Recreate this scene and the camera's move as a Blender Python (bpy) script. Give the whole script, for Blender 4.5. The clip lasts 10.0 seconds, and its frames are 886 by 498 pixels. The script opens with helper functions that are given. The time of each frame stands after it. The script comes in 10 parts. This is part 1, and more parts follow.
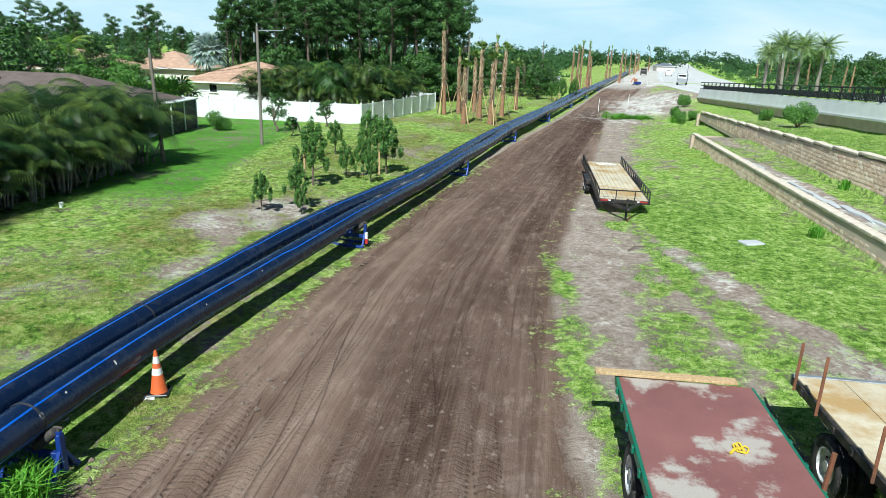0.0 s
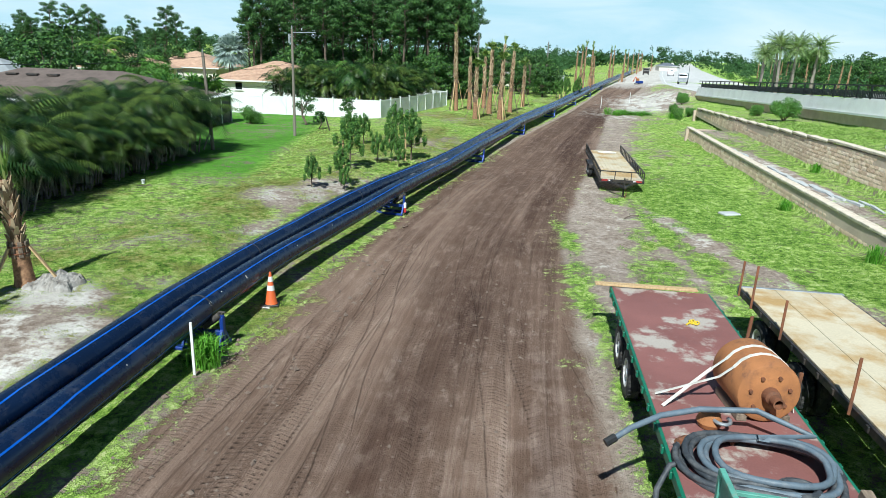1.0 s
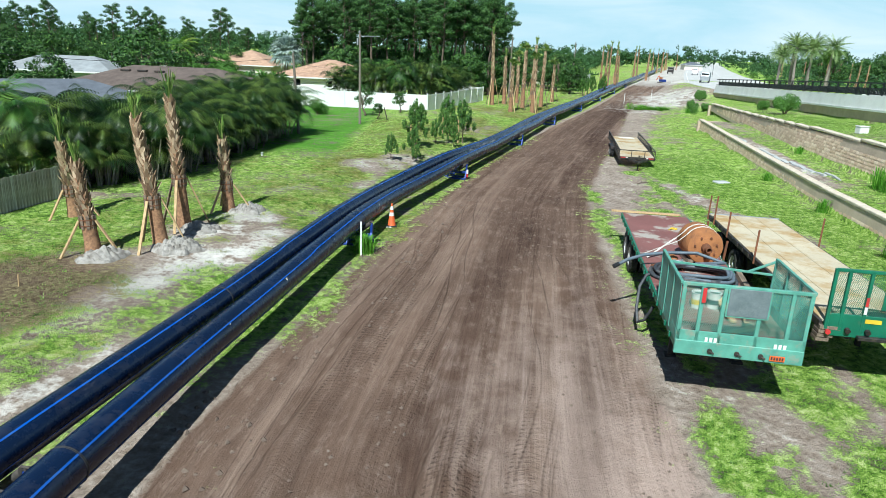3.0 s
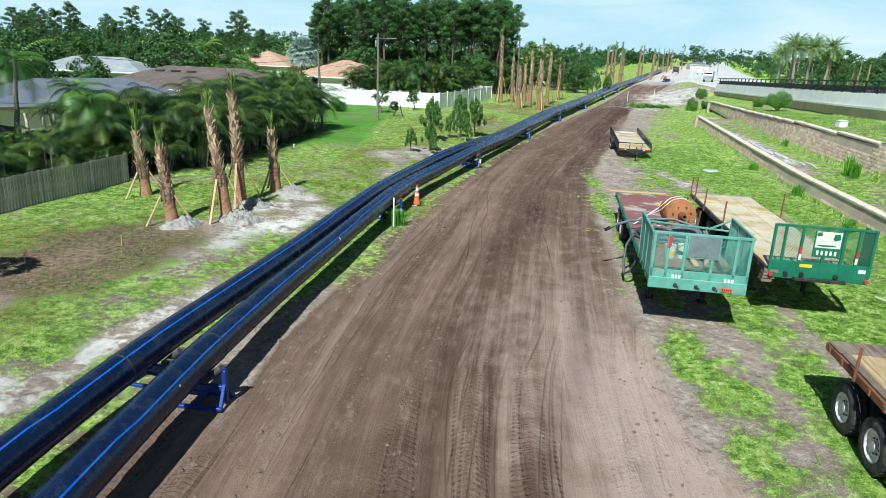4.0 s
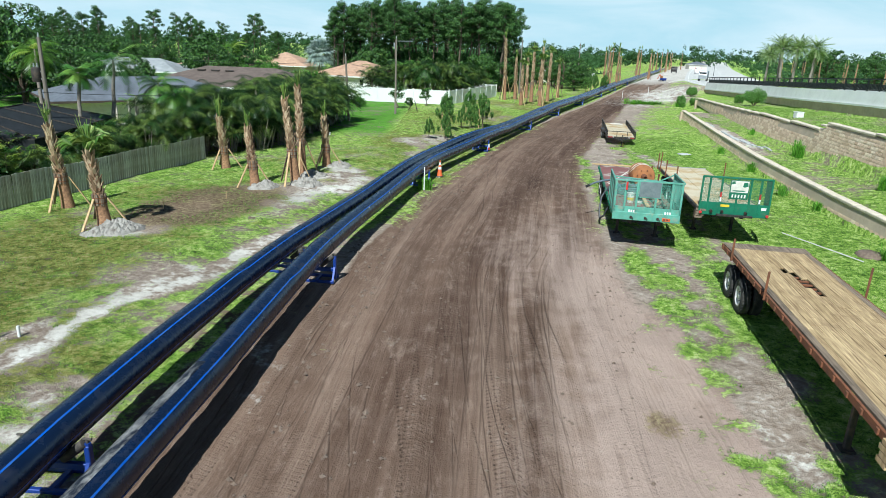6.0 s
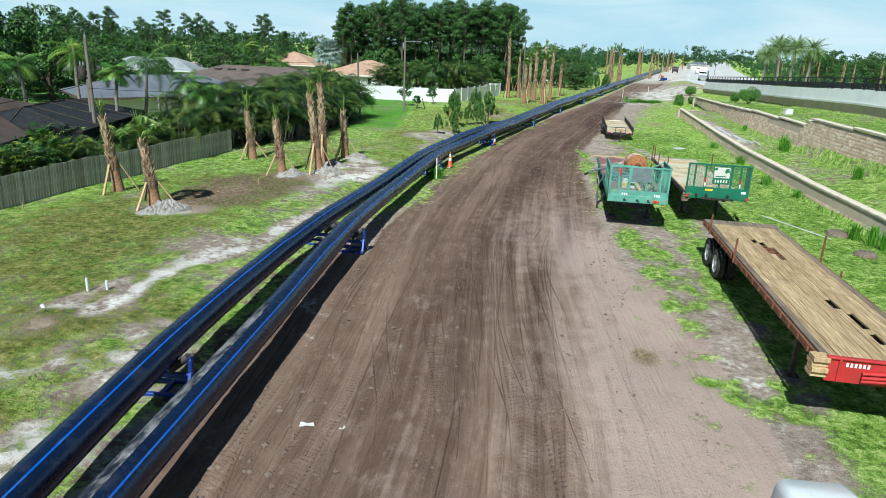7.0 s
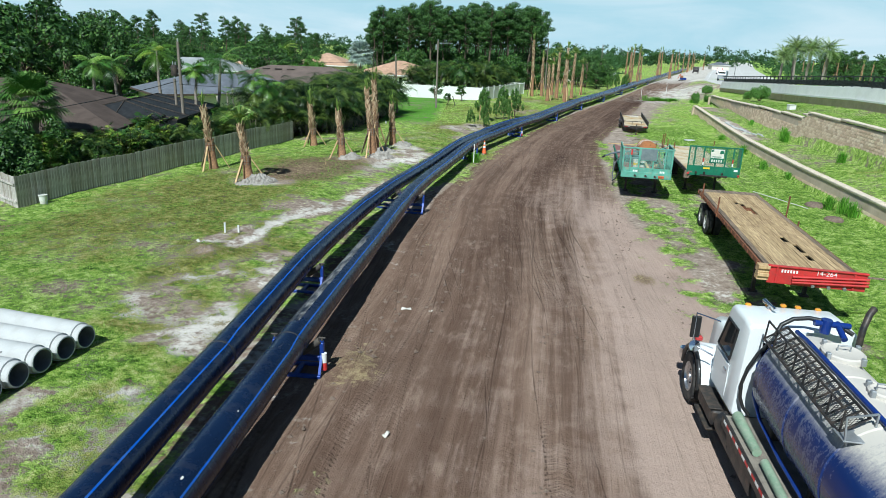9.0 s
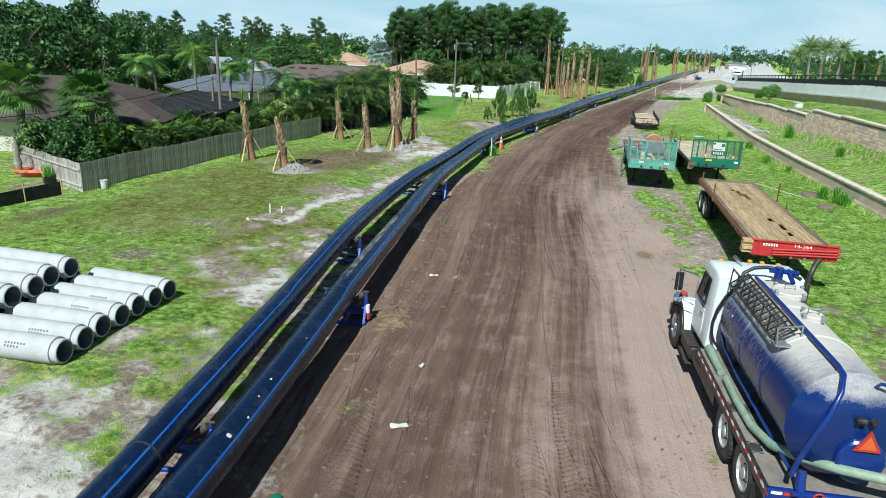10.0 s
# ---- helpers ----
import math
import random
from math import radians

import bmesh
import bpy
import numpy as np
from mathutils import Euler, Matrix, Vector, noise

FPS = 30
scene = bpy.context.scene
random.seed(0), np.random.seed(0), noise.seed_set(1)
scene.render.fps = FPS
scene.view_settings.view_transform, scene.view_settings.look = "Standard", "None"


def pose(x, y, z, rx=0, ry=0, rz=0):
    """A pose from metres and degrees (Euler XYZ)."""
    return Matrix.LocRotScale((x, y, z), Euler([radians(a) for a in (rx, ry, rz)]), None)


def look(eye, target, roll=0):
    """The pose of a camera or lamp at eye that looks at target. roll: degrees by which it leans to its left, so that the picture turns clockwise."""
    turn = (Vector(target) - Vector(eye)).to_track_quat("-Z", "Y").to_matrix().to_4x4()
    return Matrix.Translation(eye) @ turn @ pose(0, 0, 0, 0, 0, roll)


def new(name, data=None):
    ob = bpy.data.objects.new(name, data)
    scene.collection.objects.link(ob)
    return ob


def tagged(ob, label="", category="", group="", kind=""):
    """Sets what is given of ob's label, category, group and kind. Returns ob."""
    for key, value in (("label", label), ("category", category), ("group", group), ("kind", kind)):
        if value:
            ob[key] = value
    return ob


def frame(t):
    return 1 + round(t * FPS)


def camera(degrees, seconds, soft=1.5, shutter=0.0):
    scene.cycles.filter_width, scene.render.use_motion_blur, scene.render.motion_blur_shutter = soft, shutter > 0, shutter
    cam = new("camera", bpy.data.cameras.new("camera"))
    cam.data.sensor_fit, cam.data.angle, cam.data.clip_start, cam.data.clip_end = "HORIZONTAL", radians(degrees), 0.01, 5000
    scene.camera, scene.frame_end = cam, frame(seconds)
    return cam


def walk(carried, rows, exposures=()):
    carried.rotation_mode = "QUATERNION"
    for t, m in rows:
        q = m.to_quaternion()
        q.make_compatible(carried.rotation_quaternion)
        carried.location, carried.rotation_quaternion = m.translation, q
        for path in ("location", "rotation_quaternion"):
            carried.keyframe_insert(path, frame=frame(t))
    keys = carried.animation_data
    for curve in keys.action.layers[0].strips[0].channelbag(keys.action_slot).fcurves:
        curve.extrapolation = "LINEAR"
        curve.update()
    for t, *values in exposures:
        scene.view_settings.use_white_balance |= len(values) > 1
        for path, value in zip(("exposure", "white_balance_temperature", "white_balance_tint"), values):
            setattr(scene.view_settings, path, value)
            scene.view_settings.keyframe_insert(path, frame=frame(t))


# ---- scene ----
cam = camera(68.5, 10.0, 0.55)
PATH = [
    (0, (-0.568, 1.673, 6.704), (-0.652, 3.583, 6.115), 2.3),
    (0.5, (-0.924, -0.666, 6.684), (-1.009, 1.243, 6.096), 2.3),
    (1, (-1.265, -3.0, 6.683), (-1.358, -1.091, 6.094), 2.3),
    (1.5, (-1.576, -5.265, 6.713), (-1.68, -3.357, 6.121), 2.3),
    (2, (-1.875, -7.481, 6.778), (-1.996, -5.576, 6.183), 2.3),
    (2.5, (-2.171, -9.582, 6.838), (-2.314, -7.679, 6.241), 2.3),
    (3.8, (-2.55, -14.901, 6.909), (-2.728, -12.999, 6.316), 2.4),
    (4, (-2.543, -15.723, 6.959), (-2.723, -13.823, 6.362), 2.3),
    (4.5, (-2.557, -17.764, 7.028), (-2.739, -15.864, 6.431), 2.3),
    (5, (-2.559, -19.749, 7.08), (-2.743, -17.85, 6.481), 2.4),
    (5.5, (-2.538, -21.591, 7.075), (-2.726, -19.691, 6.478), 2.2),
    (6.8, (-2.768, -25.87, 7.098), (-2.954, -23.97, 6.502), 2.3),
    (7, (-2.755, -26.424, 7.096), (-2.948, -24.525, 6.499), 2.3),
    (7.5, (-2.82, -27.907, 7.105), (-3.024, -26.009, 6.508), 2.2),
    (8, (-2.917, -29.445, 7.125), (-3.133, -27.548, 6.528), 2.2),
    (8.5, (-3.1, -30.978, 7.139), (-3.326, -29.083, 6.542), 2.3),
    (9, (-3.144, -32.477, 7.128), (-3.395, -30.585, 6.531), 2.2),
    (9.5, (-3.134, -33.919, 7.139), (-3.41, -32.03, 6.541), 2.3),
    (10, (-3.009, -35.337, 7.157), (-3.304, -33.452, 6.557), 2.2),
]
walk(cam, [(t, look(eye, target, roll)) for t, eye, target, roll in PATH], [(0.0, 0.45, 5700, 0), (4.5, 0.43, 5700, 0), (7.0, 0.32, 5700, 0), (10.0, 0.25, 5700, 0)])

# ---------------------------------------------------------------- light
SUN_SHIFT = Vector((0.19, 0.84, -1.0)).normalized()
sun_data = bpy.data.lights.new("sun", "SUN")
sun_data.energy, sun_data.angle, sun_data.color = 5.0, radians(0.55), (1.0, 0.955, 0.88)
sun_ob = new("sun", sun_data)
sun_ob.matrix_world = SUN_SHIFT.to_track_quat("-Z", "Y").to_matrix().to_4x4()

world = bpy.data.worlds.new("sky")
scene.world = world
world.use_nodes = True
wn, wl = world.node_tree.nodes, world.node_tree.links
wn.clear()
w_out = wn.new("ShaderNodeOutputWorld")
w_bg = wn.new("ShaderNodeBackground")
w_bg.inputs["Strength"].default_value = 0.04
w_sky = wn.new("ShaderNodeTexSky")
w_sky.sky_type = "NISHITA"
w_sky.sun_disc = False
w_sky.sun_elevation = math.asin(-SUN_SHIFT.z)
w_sky.sun_rotation = math.atan2(-SUN_SHIFT.x, -SUN_SHIFT.y)
w_sky.air_density, w_sky.dust_density, w_sky.ozone_density = 1.0, 0.0, 4.0
w_co = wn.new("ShaderNodeTexCoord")
w_map = wn.new("ShaderNodeMapping")
w_map.inputs["Scale"].default_value = (1.0, 1.0, 5.0)
w_noise = wn.new("ShaderNodeTexNoise")
w_noise.inputs["Scale"].default_value, w_noise.inputs["Detail"].default_value = 3.2, 7.0
w_noise.inputs["Roughness"].default_value, w_noise.inputs["Distortion"].default_value = 0.58, 0.5
w_ramp = wn.new("ShaderNodeValToRGB")
w_ramp.color_ramp.elements[0].position, w_ramp.color_ramp.elements[1].position = 0.42, 0.70
# cloud thickens towards the horizon, where one looks along it
w_sep = wn.new("ShaderNodeSeparateXYZ")
w_low = wn.new("ShaderNodeMapRange")
for key, value in (("From Min", 0.12), ("From Max", 0.32), ("To Min", 1.0), ("To Max", 0.02)):
    w_low.inputs[key].default_value = value
w_fac = wn.new("ShaderNodeMath")
w_fac.operation = "MULTIPLY"
w_haze = wn.new("ShaderNodeMix")
w_haze.data_type = "RGBA"
w_haze.inputs["B"].default_value = (10.6, 14.6, 16.0, 1)
w_mix = wn.new("ShaderNodeMix")
w_mix.data_type = "RGBA"
w_mix.inputs["B"].default_value = (15.6, 17.2, 17.9, 1)
wl.new(w_co.outputs["Generated"], w_map.inputs["Vector"])
wl.new(w_co.outputs["Generated"], w_sep.inputs[0])
wl.new(w_sep.outputs[2], w_low.inputs["Value"])
wl.new(w_map.outputs[0], w_noise.inputs["Vector"])
wl.new(w_noise.outputs["Fac"], w_ramp.inputs["Fac"])
wl.new(w_ramp.outputs["Color"], w_fac.inputs[0])
wl.new(w_low.outputs[0], w_fac.inputs[1])
wl.new(w_low.outputs[0], w_haze.inputs["Factor"])
wl.new(w_sky.outputs["Color"], w_haze.inputs["A"])
wl.new(w_haze.outputs["Result"], w_mix.inputs["A"])
wl.new(w_fac.outputs[0], w_mix.inputs["Factor"])
wl.new(w_mix.outputs["Result"], w_bg.inputs["Color"])
wl.new(w_bg.outputs[0], w_out.inputs["Surface"])

# ---------------------------------------------------------------- materials
class Mat:
    """A node material with short forms for noise, ramps and bumps."""

    def __init__(self, name, rough=0.6, metal=0.0, spec=0.5):
        self.m = bpy.data.materials.new(name)
        self.m.use_nodes = True
        self.n, self.l = self.m.node_tree.nodes, self.m.node_tree.links
        self.bsdf = self.n["Principled BSDF"]
        self.bsdf.inputs["Roughness"].default_value = rough
        self.bsdf.inputs["Metallic"].default_value = metal
        self.bsdf.inputs["Specular IOR Level"].default_value = spec
        self.co = self.n.new("ShaderNodeTexCoord")

    def node(self, kind, **values):
        nd = self.n.new(kind)
        for key, value in values.items():
            nd.inputs[key].default_value = value
        return nd

    def link(self, a, b):
        self.l.new(a, b)

    def coord(self, scale=(1, 1, 1), space="Object", turn=(0, 0, 0), source=None):
        mp = self.n.new("ShaderNodeMapping")
        mp.inputs["Scale"].default_value = scale
        mp.inputs["Rotation"].default_value = turn
        self.link(source or self.co.outputs[space], mp.inputs["Vector"])
        return mp.outputs[0]

    def noise(self, scale, detail=4, rough=0.55, vec=None, distort=0.0):
        nd = self.node("ShaderNodeTexNoise", Scale=scale, Detail=detail, Roughness=rough, Distortion=distort)
        self.link(vec or self.co.outputs["Object"], nd.inputs["Vector"])
        return nd.outputs["Fac"]

    def ramp(self, fac, stops):
        nd = self.n.new("ShaderNodeValToRGB")
        el = nd.color_ramp.elements
        while len(el) < len(stops):
            el.new(0.5)
        for e, (p, c) in zip(el, stops):
            e.position = p
            e.color = (c, c, c, 1) if isinstance(c, (int, float)) else (*c, 1)
        self.link(fac, nd.inputs["Fac"])
        return nd.outputs["Color"]

    def mix(self, fac, a, b, blend="MIX"):
        nd = self.n.new("ShaderNodeMix")
        nd.data_type, nd.blend_type = "RGBA", blend
        for sock, val in (("Factor", fac), ("A", a), ("B", b)):
            if isinstance(val, (int, float)):
                nd.inputs[sock].default_value = val if sock == "Factor" else (val, val, val, 1)
            elif isinstance(val, tuple):
                nd.inputs[sock].default_value = (*val, 1)
            else:
                self.link(val, nd.inputs[sock])
        return nd.outputs["Result"]

    def math(self, op, a, b=0.0, c=None):
        nd = self.n.new("ShaderNodeMath")
        nd.operation = op
        for i, val in enumerate((a, b, c)):
            if val is None:
                continue
            if isinstance(val, (int, float)):
                nd.inputs[i].default_value = val
            else:
                self.link(val, nd.inputs[i])
        return nd.outputs[0]

    def attr(self, name):
        nd = self.n.new("ShaderNodeAttribute")
        nd.attribute_name = name
        return nd

    def color(self, c):
        if isinstance(c, tuple):
            self.bsdf.inputs["Base Color"].default_value = (*c, 1)
        else:
            self.link(c, self.bsdf.inputs["Base Color"])
        return self

    def rough(self, r):
        self.link(r, self.bsdf.inputs["Roughness"])
        return self

    def bump(self, height, strength=0.4, distance=0.02):
        nd = self.node("ShaderNodeBump", Strength=strength, Distance=distance)
        self.link(height, nd.inputs["Height"])
        self.link(nd.outputs[0], self.bsdf.inputs["Normal"])
        return self


def plain(name, base, worn=None, rough=0.6, metal=0.0, scale=3.0, amount=(0.45, 0.7), bump=0.15, grain=60.0, spread=0.18, spec=0.5):
    """A surface of one colour with broad uneven tone, grain, and worn or dirty patches."""
    k = Mat(name, rough, metal, spec)
    dark = tuple(v * (1 - spread) for v in base)
    light = tuple(min(1, v * (1 + spread)) for v in base)
    tone = k.ramp(k.noise(scale * 0.6, 5), [(0.3, dark), (0.7, light)])
    if worn:
        tone = k.mix(k.ramp(k.noise(scale, 8, 0.65), [(amount[0], 0.0), (amount[1], 1.0)]), tone, worn)
    fine = k.noise(grain, 3)
    tone = k.mix(0.25, tone, k.mix(1.0, tone, k.ramp(fine, [(0.3, 0.55), (0.7, 1.0)]), "MULTIPLY"))
    k.color(tone).bump(fine, bump, 0.01)
    return k.m


def leafy(name, dark, mid, light, rough=0.45, trans=0.25, by_object=True, by_frond=False):
    """Foliage: every leaf, or every frond, its own tone, a little light through it."""
    k = Mat(name, rough, 0.0, 0.4)
    geo = k.n.new("ShaderNodeNewGeometry")
    chance = geo.outputs["Random Per Island"]
    if by_frond:
        chance = k.math("ADD", k.math("MULTIPLY", k.attr("tone").outputs["Fac"], 0.78), k.math("MULTIPLY", chance, 0.22))
    tone = k.ramp(chance, [(0.0, dark), (0.5, mid), (1.0, light)])
    if by_object:
        info = k.n.new("ShaderNodeObjectInfo")
        tone = k.mix(k.math("MULTIPLY", info.outputs["Random"], 0.55), tone, k.mix(1.0, tone, (0.72, 0.8, 0.7), "MULTIPLY"))
    k.color(tone)
    if not trans:
        return k.m
    tr = k.n.new("ShaderNodeBsdfTranslucent")
    k.link(k.mix(1.0, tone, (1.25, 1.3, 0.5), "MULTIPLY"), tr.inputs["Color"])
    add = k.node("ShaderNodeMixShader", Fac=trans)
    out = k.n["Material Output"]
    k.link(k.bsdf.outputs[0], add.inputs[1])
    k.link(tr.outputs[0], add.inputs[2])
    k.link(add.outputs[0], out.inputs["Surface"])
    return k.m


# ground: soil, grass and pale sand after masks, ruts after the way of the road
def ground_material():
    k = Mat("ground_soil_grass", 0.95, 0.0, 0.12)
    road, sand, grass, turf, dryness, damp = (k.attr(n).outputs["Fac"] for n in ("road", "sand", "grass", "turf", "dry", "damp"))
    flow = k.attr("flow").outputs["Vector"]

    def wide(fac, lo=0.33, hi=0.67):
        return k.ramp(fac, [(lo, 0.0), (hi, 1.0)])

    big, mid, fine, tiny = wide(k.noise(0.22, 5)), wide(k.noise(1.3, 6, 0.62)), wide(k.noise(6.0, 6, 0.65)), wide(k.noise(30.0, 4, 0.65))
    speck = wide(k.noise(85.0, 2, 0.6), 0.36, 0.64)
    # soil in long soft streaks
    streak = wide(k.noise(1.0, 7, 0.62, k.coord((0.75, 0.028, 1), source=flow)))
    streak2 = wide(k.noise(1.0, 6, 0.68, k.coord((3.6, 0.07, 1), source=flow)))
    streak3 = wide(k.noise(1.0, 5, 0.7, k.coord((14.0, 0.35, 1), source=flow)))
    soil = k.ramp(streak, [(0.0, (0.070, 0.043, 0.030)), (0.5, (0.175, 0.120, 0.088)), (1.0, (0.36, 0.270, 0.210))])
    soil = k.mix(0.34, soil, k.ramp(streak2, [(0.0, (0.070, 0.042, 0.029)), (0.5, (0.175, 0.120, 0.087)), (1.0, (0.33, 0.247, 0.190))]))
    soil = k.mix(0.10, soil, k.ramp(streak3, [(0.0, (0.060, 0.037, 0.026)), (0.5, (0.175, 0.121, 0.088)), (1.0, (0.35, 0.265, 0.207))]))
    light = k.attr("light").outputs["Fac"]
    soil = k.mix(k.ramp(k.math("ADD", light, k.math("MULTIPLY", k.math("SUBTRACT", k.math("ADD", k.math("MULTIPLY", streak2, 0.5), k.math("MULTIPLY", mid, 0.5)), 0.5), 0.8)), [(0.15, 0.0), (0.85, 0.90)]), soil, (0.44, 0.352, 0.300))
    wet = k.math("MULTIPLY", damp, k.ramp(k.math("ADD", k.math("MULTIPLY", streak2, 0.6), k.math("MULTIPLY", streak, 0.4)), [(0.35, 1.0), (0.95, 0.30)]))
    soil = k.mix(wet, soil, (0.058, 0.033, 0.023))
    crumb = wide(k.noise(2.4, 9, 0.75, k.coord((1, 0.30, 1), source=flow)), 0.53, 0.66)
    soil = k.mix(k.math("MULTIPLY", crumb, 0.36), soil, (0.42, 0.335, 0.270))
    soil = k.mix(k.ramp(tiny, [(0.0, 0.40), (0.30, 0.0)]), soil, (0.062, 0.040, 0.029))
    soil = k.mix(k.math("MULTIPLY", k.ramp(speck, [(0.70, 0.0), (1.0, 0.65)]), k.ramp(mid, [(0.2, 0.1), (0.8, 1.0)])), soil, (0.45, 0.365, 0.300))
    soil = k.mix(k.ramp(speck, [(0.0, 0.35), (0.22, 0.0)]), soil, (0.060, 0.040, 0.030))
    # wheel tracks: lugs between two dotted edges, in lanes that wander, each present only here and there
    sep = k.n.new("ShaderNodeSeparateXYZ")
    k.link(flow, sep.inputs[0])
    fx, fy = sep.outputs[0], sep.outputs[1]
    marks, grooves = [], []
    for lean, pitch, gap, shift, seed in ((0.0, 0.95, 0.135, 3.0, 0.0), (0.075, 1.30, 0.16, 5.1, 17.0), (-0.06, 1.55, 0.12, 1.7, 41.0)):
        wob = k.noise(0.5, 2, 0.5, k.coord((0.16, 0.09, 1), source=flow))
        u = k.math("DIVIDE", k.math("ADD", k.math("ADD", fx, k.math("MULTIPLY", fy, lean)), k.math("ADD", k.math("MULTIPLY", wob, shift), seed)), pitch)
        lane = k.math("FRACT", u)
        white = k.n.new("ShaderNodeTexWhiteNoise")
        white.noise_dimensions = "1D"
        k.link(k.math("FLOOR", u), white.inputs["W"])
        luck = white.outputs["Value"]
        off = k.math("MULTIPLY", k.math("ABSOLUTE", k.math("SUBTRACT", lane, 0.5)), pitch)
        run = wide(k.noise(0.9, 3, 0.55, k.coord((0.5, 0.09, 1 + seed), source=flow)), 0.42, 0.56)
        here = k.math("MULTIPLY", run, k.ramp(luck, [(0.30, 0.0), (0.45, 1.0)]))
        beat = k.math("SINE", k.math("ADD", k.math("MULTIPLY", fy, 6.283 / gap), k.math("MULTIPLY", off, k.math("ADD", 6.0, k.math("MULTIPLY", luck, 22.0)))))
        lug = k.math("MULTIPLY", k.ramp(off, [(0.20, 1.0), (0.24, 0.0)]), k.ramp(beat, [(0.25, 0.0), (0.7, 1.0)]))
        rim = k.ramp(k.math("ABSOLUTE", k.math("SUBTRACT", off, 0.255)), [(0.0, 1.0), (0.045, 0.0)])
        dots = k.math("MULTIPLY", rim, k.ramp(beat, [(0.1, 0.15), (0.6, 1.0)]))
        crumble = k.ramp(fine, [(0.10, 0.25), (0.55, 1.0)])
        marks.append(k.math("MULTIPLY", k.math("MULTIPLY", k.math("MAXIMUM", k.math("MULTIPLY", lug, 0.27), dots), here), crumble))
        cut = k.ramp(k.math("ABSOLUTE", k.math("SUBTRACT", off, k.math("ADD", 0.12, k.math("MULTIPLY", luck, 0.30)))), [(0.0, 1.0), (0.028, 0.0)])
        grooves.append(k.math("MULTIPLY", cut, wide(k.noise(0.7, 4, 0.6, k.coord((1.2, 0.07, 1 + seed), source=flow)), 0.48, 0.58)))
    firm = k.ramp(light, [(0.25, 1.0), (0.8, 0.30)])
    tread = k.math("MULTIPLY", firm, k.math("MAXIMUM", k.math("MAXIMUM", marks[0], marks[1]), marks[2]))
    edge = k.math("MULTIPLY", firm, k.math("MAXIMUM", k.math("MAXIMUM", grooves[0], grooves[1]), grooves[2]))
    soil = k.mix(k.math("MULTIPLY", tread, 0.62), soil, (0.050, 0.033, 0.025))
    soil = k.mix(k.math("MULTIPLY", edge, 0.36), soil, (0.055, 0.036, 0.026))
    soil = k.mix(1.0, soil, (0.98, 0.925, 0.915), "MULTIPLY")
    # pale sand and trodden grey earth
    pale = k.ramp(k.math("ADD", k.math("MULTIPLY", fine, 0.30), k.math("ADD", k.math("MULTIPLY", mid, 0.45), k.math("MULTIPLY", big, 0.25))), [(0.1, (0.34, 0.305, 0.265)), (0.5, (0.56, 0.525, 0.475)), (0.9, (0.76, 0.73, 0.68))])
    pale = k.mix(k.ramp(tiny, [(0.0, 0.22), (0.30, 0.0)]), pale, (0.26, 0.22, 0.185))
    earth = k.ramp(k.math("ADD", k.math("MULTIPLY", fine, 0.6), k.math("MULTIPLY", mid, 0.4)), [(0.1, (0.20, 0.150, 0.115)), (0.5, (0.345, 0.280, 0.230)), (0.9, (0.52, 0.445, 0.385))])
    earth = k.mix(k.ramp(speck, [(0.0, 0.35), (0.3, 0.0)]), earth, (0.11, 0.085, 0.065))
    dug = k.ramp(k.math("ADD", k.math("MULTIPLY", fine, 0.5), k.math("MULTIPLY", tiny, 0.5)), [(0.15, (0.075, 0.047, 0.030)), (0.5, (0.185, 0.125, 0.082)), (0.9, (0.33, 0.25, 0.18))])
    # grass in several greens
    clump = wide(k.noise(2.6, 7, 0.68))
    tuft = k.math("ADD", k.math("MULTIPLY", clump, 0.34), k.math("ADD", k.math("MULTIPLY", fine, 0.30), k.math("ADD", k.math("MULTIPLY", tiny, 0.24), k.math("MULTIPLY", speck, 0.12))))
    green = k.ramp(tuft, [(0.27, (0.034, 0.078, 0.010)), (0.42, (0.172, 0.325, 0.040)), (0.57, (0.390, 0.560, 0.105)), (0.74, (0.68, 0.74, 0.34))])
    dry = k.ramp(tuft, [(0.27, (0.040, 0.052, 0.012)), (0.43, (0.155, 0.180, 0.036)), (0.58, (0.275, 0.280, 0.072)), (0.75, (0.48, 0.44, 0.20))])
    lawn = k.ramp(k.math("ADD", k.math("MULTIPLY", mid, 0.35), k.math("MULTIPLY", tuft, 0.65)), [(0.1, (0.065, 0.175, 0.018)), (0.5, (0.125, 0.32, 0.034)), (0.9, (0.20, 0.42, 0.06))])
    dryf = k.ramp(k.math("ADD", dryness, k.math("MULTIPLY", k.math("SUBTRACT", k.math("ADD", k.math("MULTIPLY", mid, 0.6), k.math("MULTIPLY", big, 0.4)), 0.5), 1.3)), [(0.2, 0.0), (0.8, 1.0)])
    sward = k.mix(turf, k.mix(dryf, green, dry), lawn)
    # masks broken up at several scales
    dug = k.mix(k.math("MULTIPLY", k.ramp(k.math("ADD", k.math("MULTIPLY", fine, 0.5), k.math("MULTIPLY", speck, 0.5)), [(0.50, 0.0), (0.66, 1.0)]), k.ramp(mid, [(0.15, 0.25), (0.75, 0.9)])), dug, k.mix(0.55, dry, (0.40, 0.30, 0.20)))
    rag = k.math("SUBTRACT", k.math("ADD", k.math("MULTIPLY", mid, 0.38), k.math("ADD", k.math("MULTIPLY", fine, 0.36), k.math("MULTIPLY", tiny, 0.26))), 0.5)
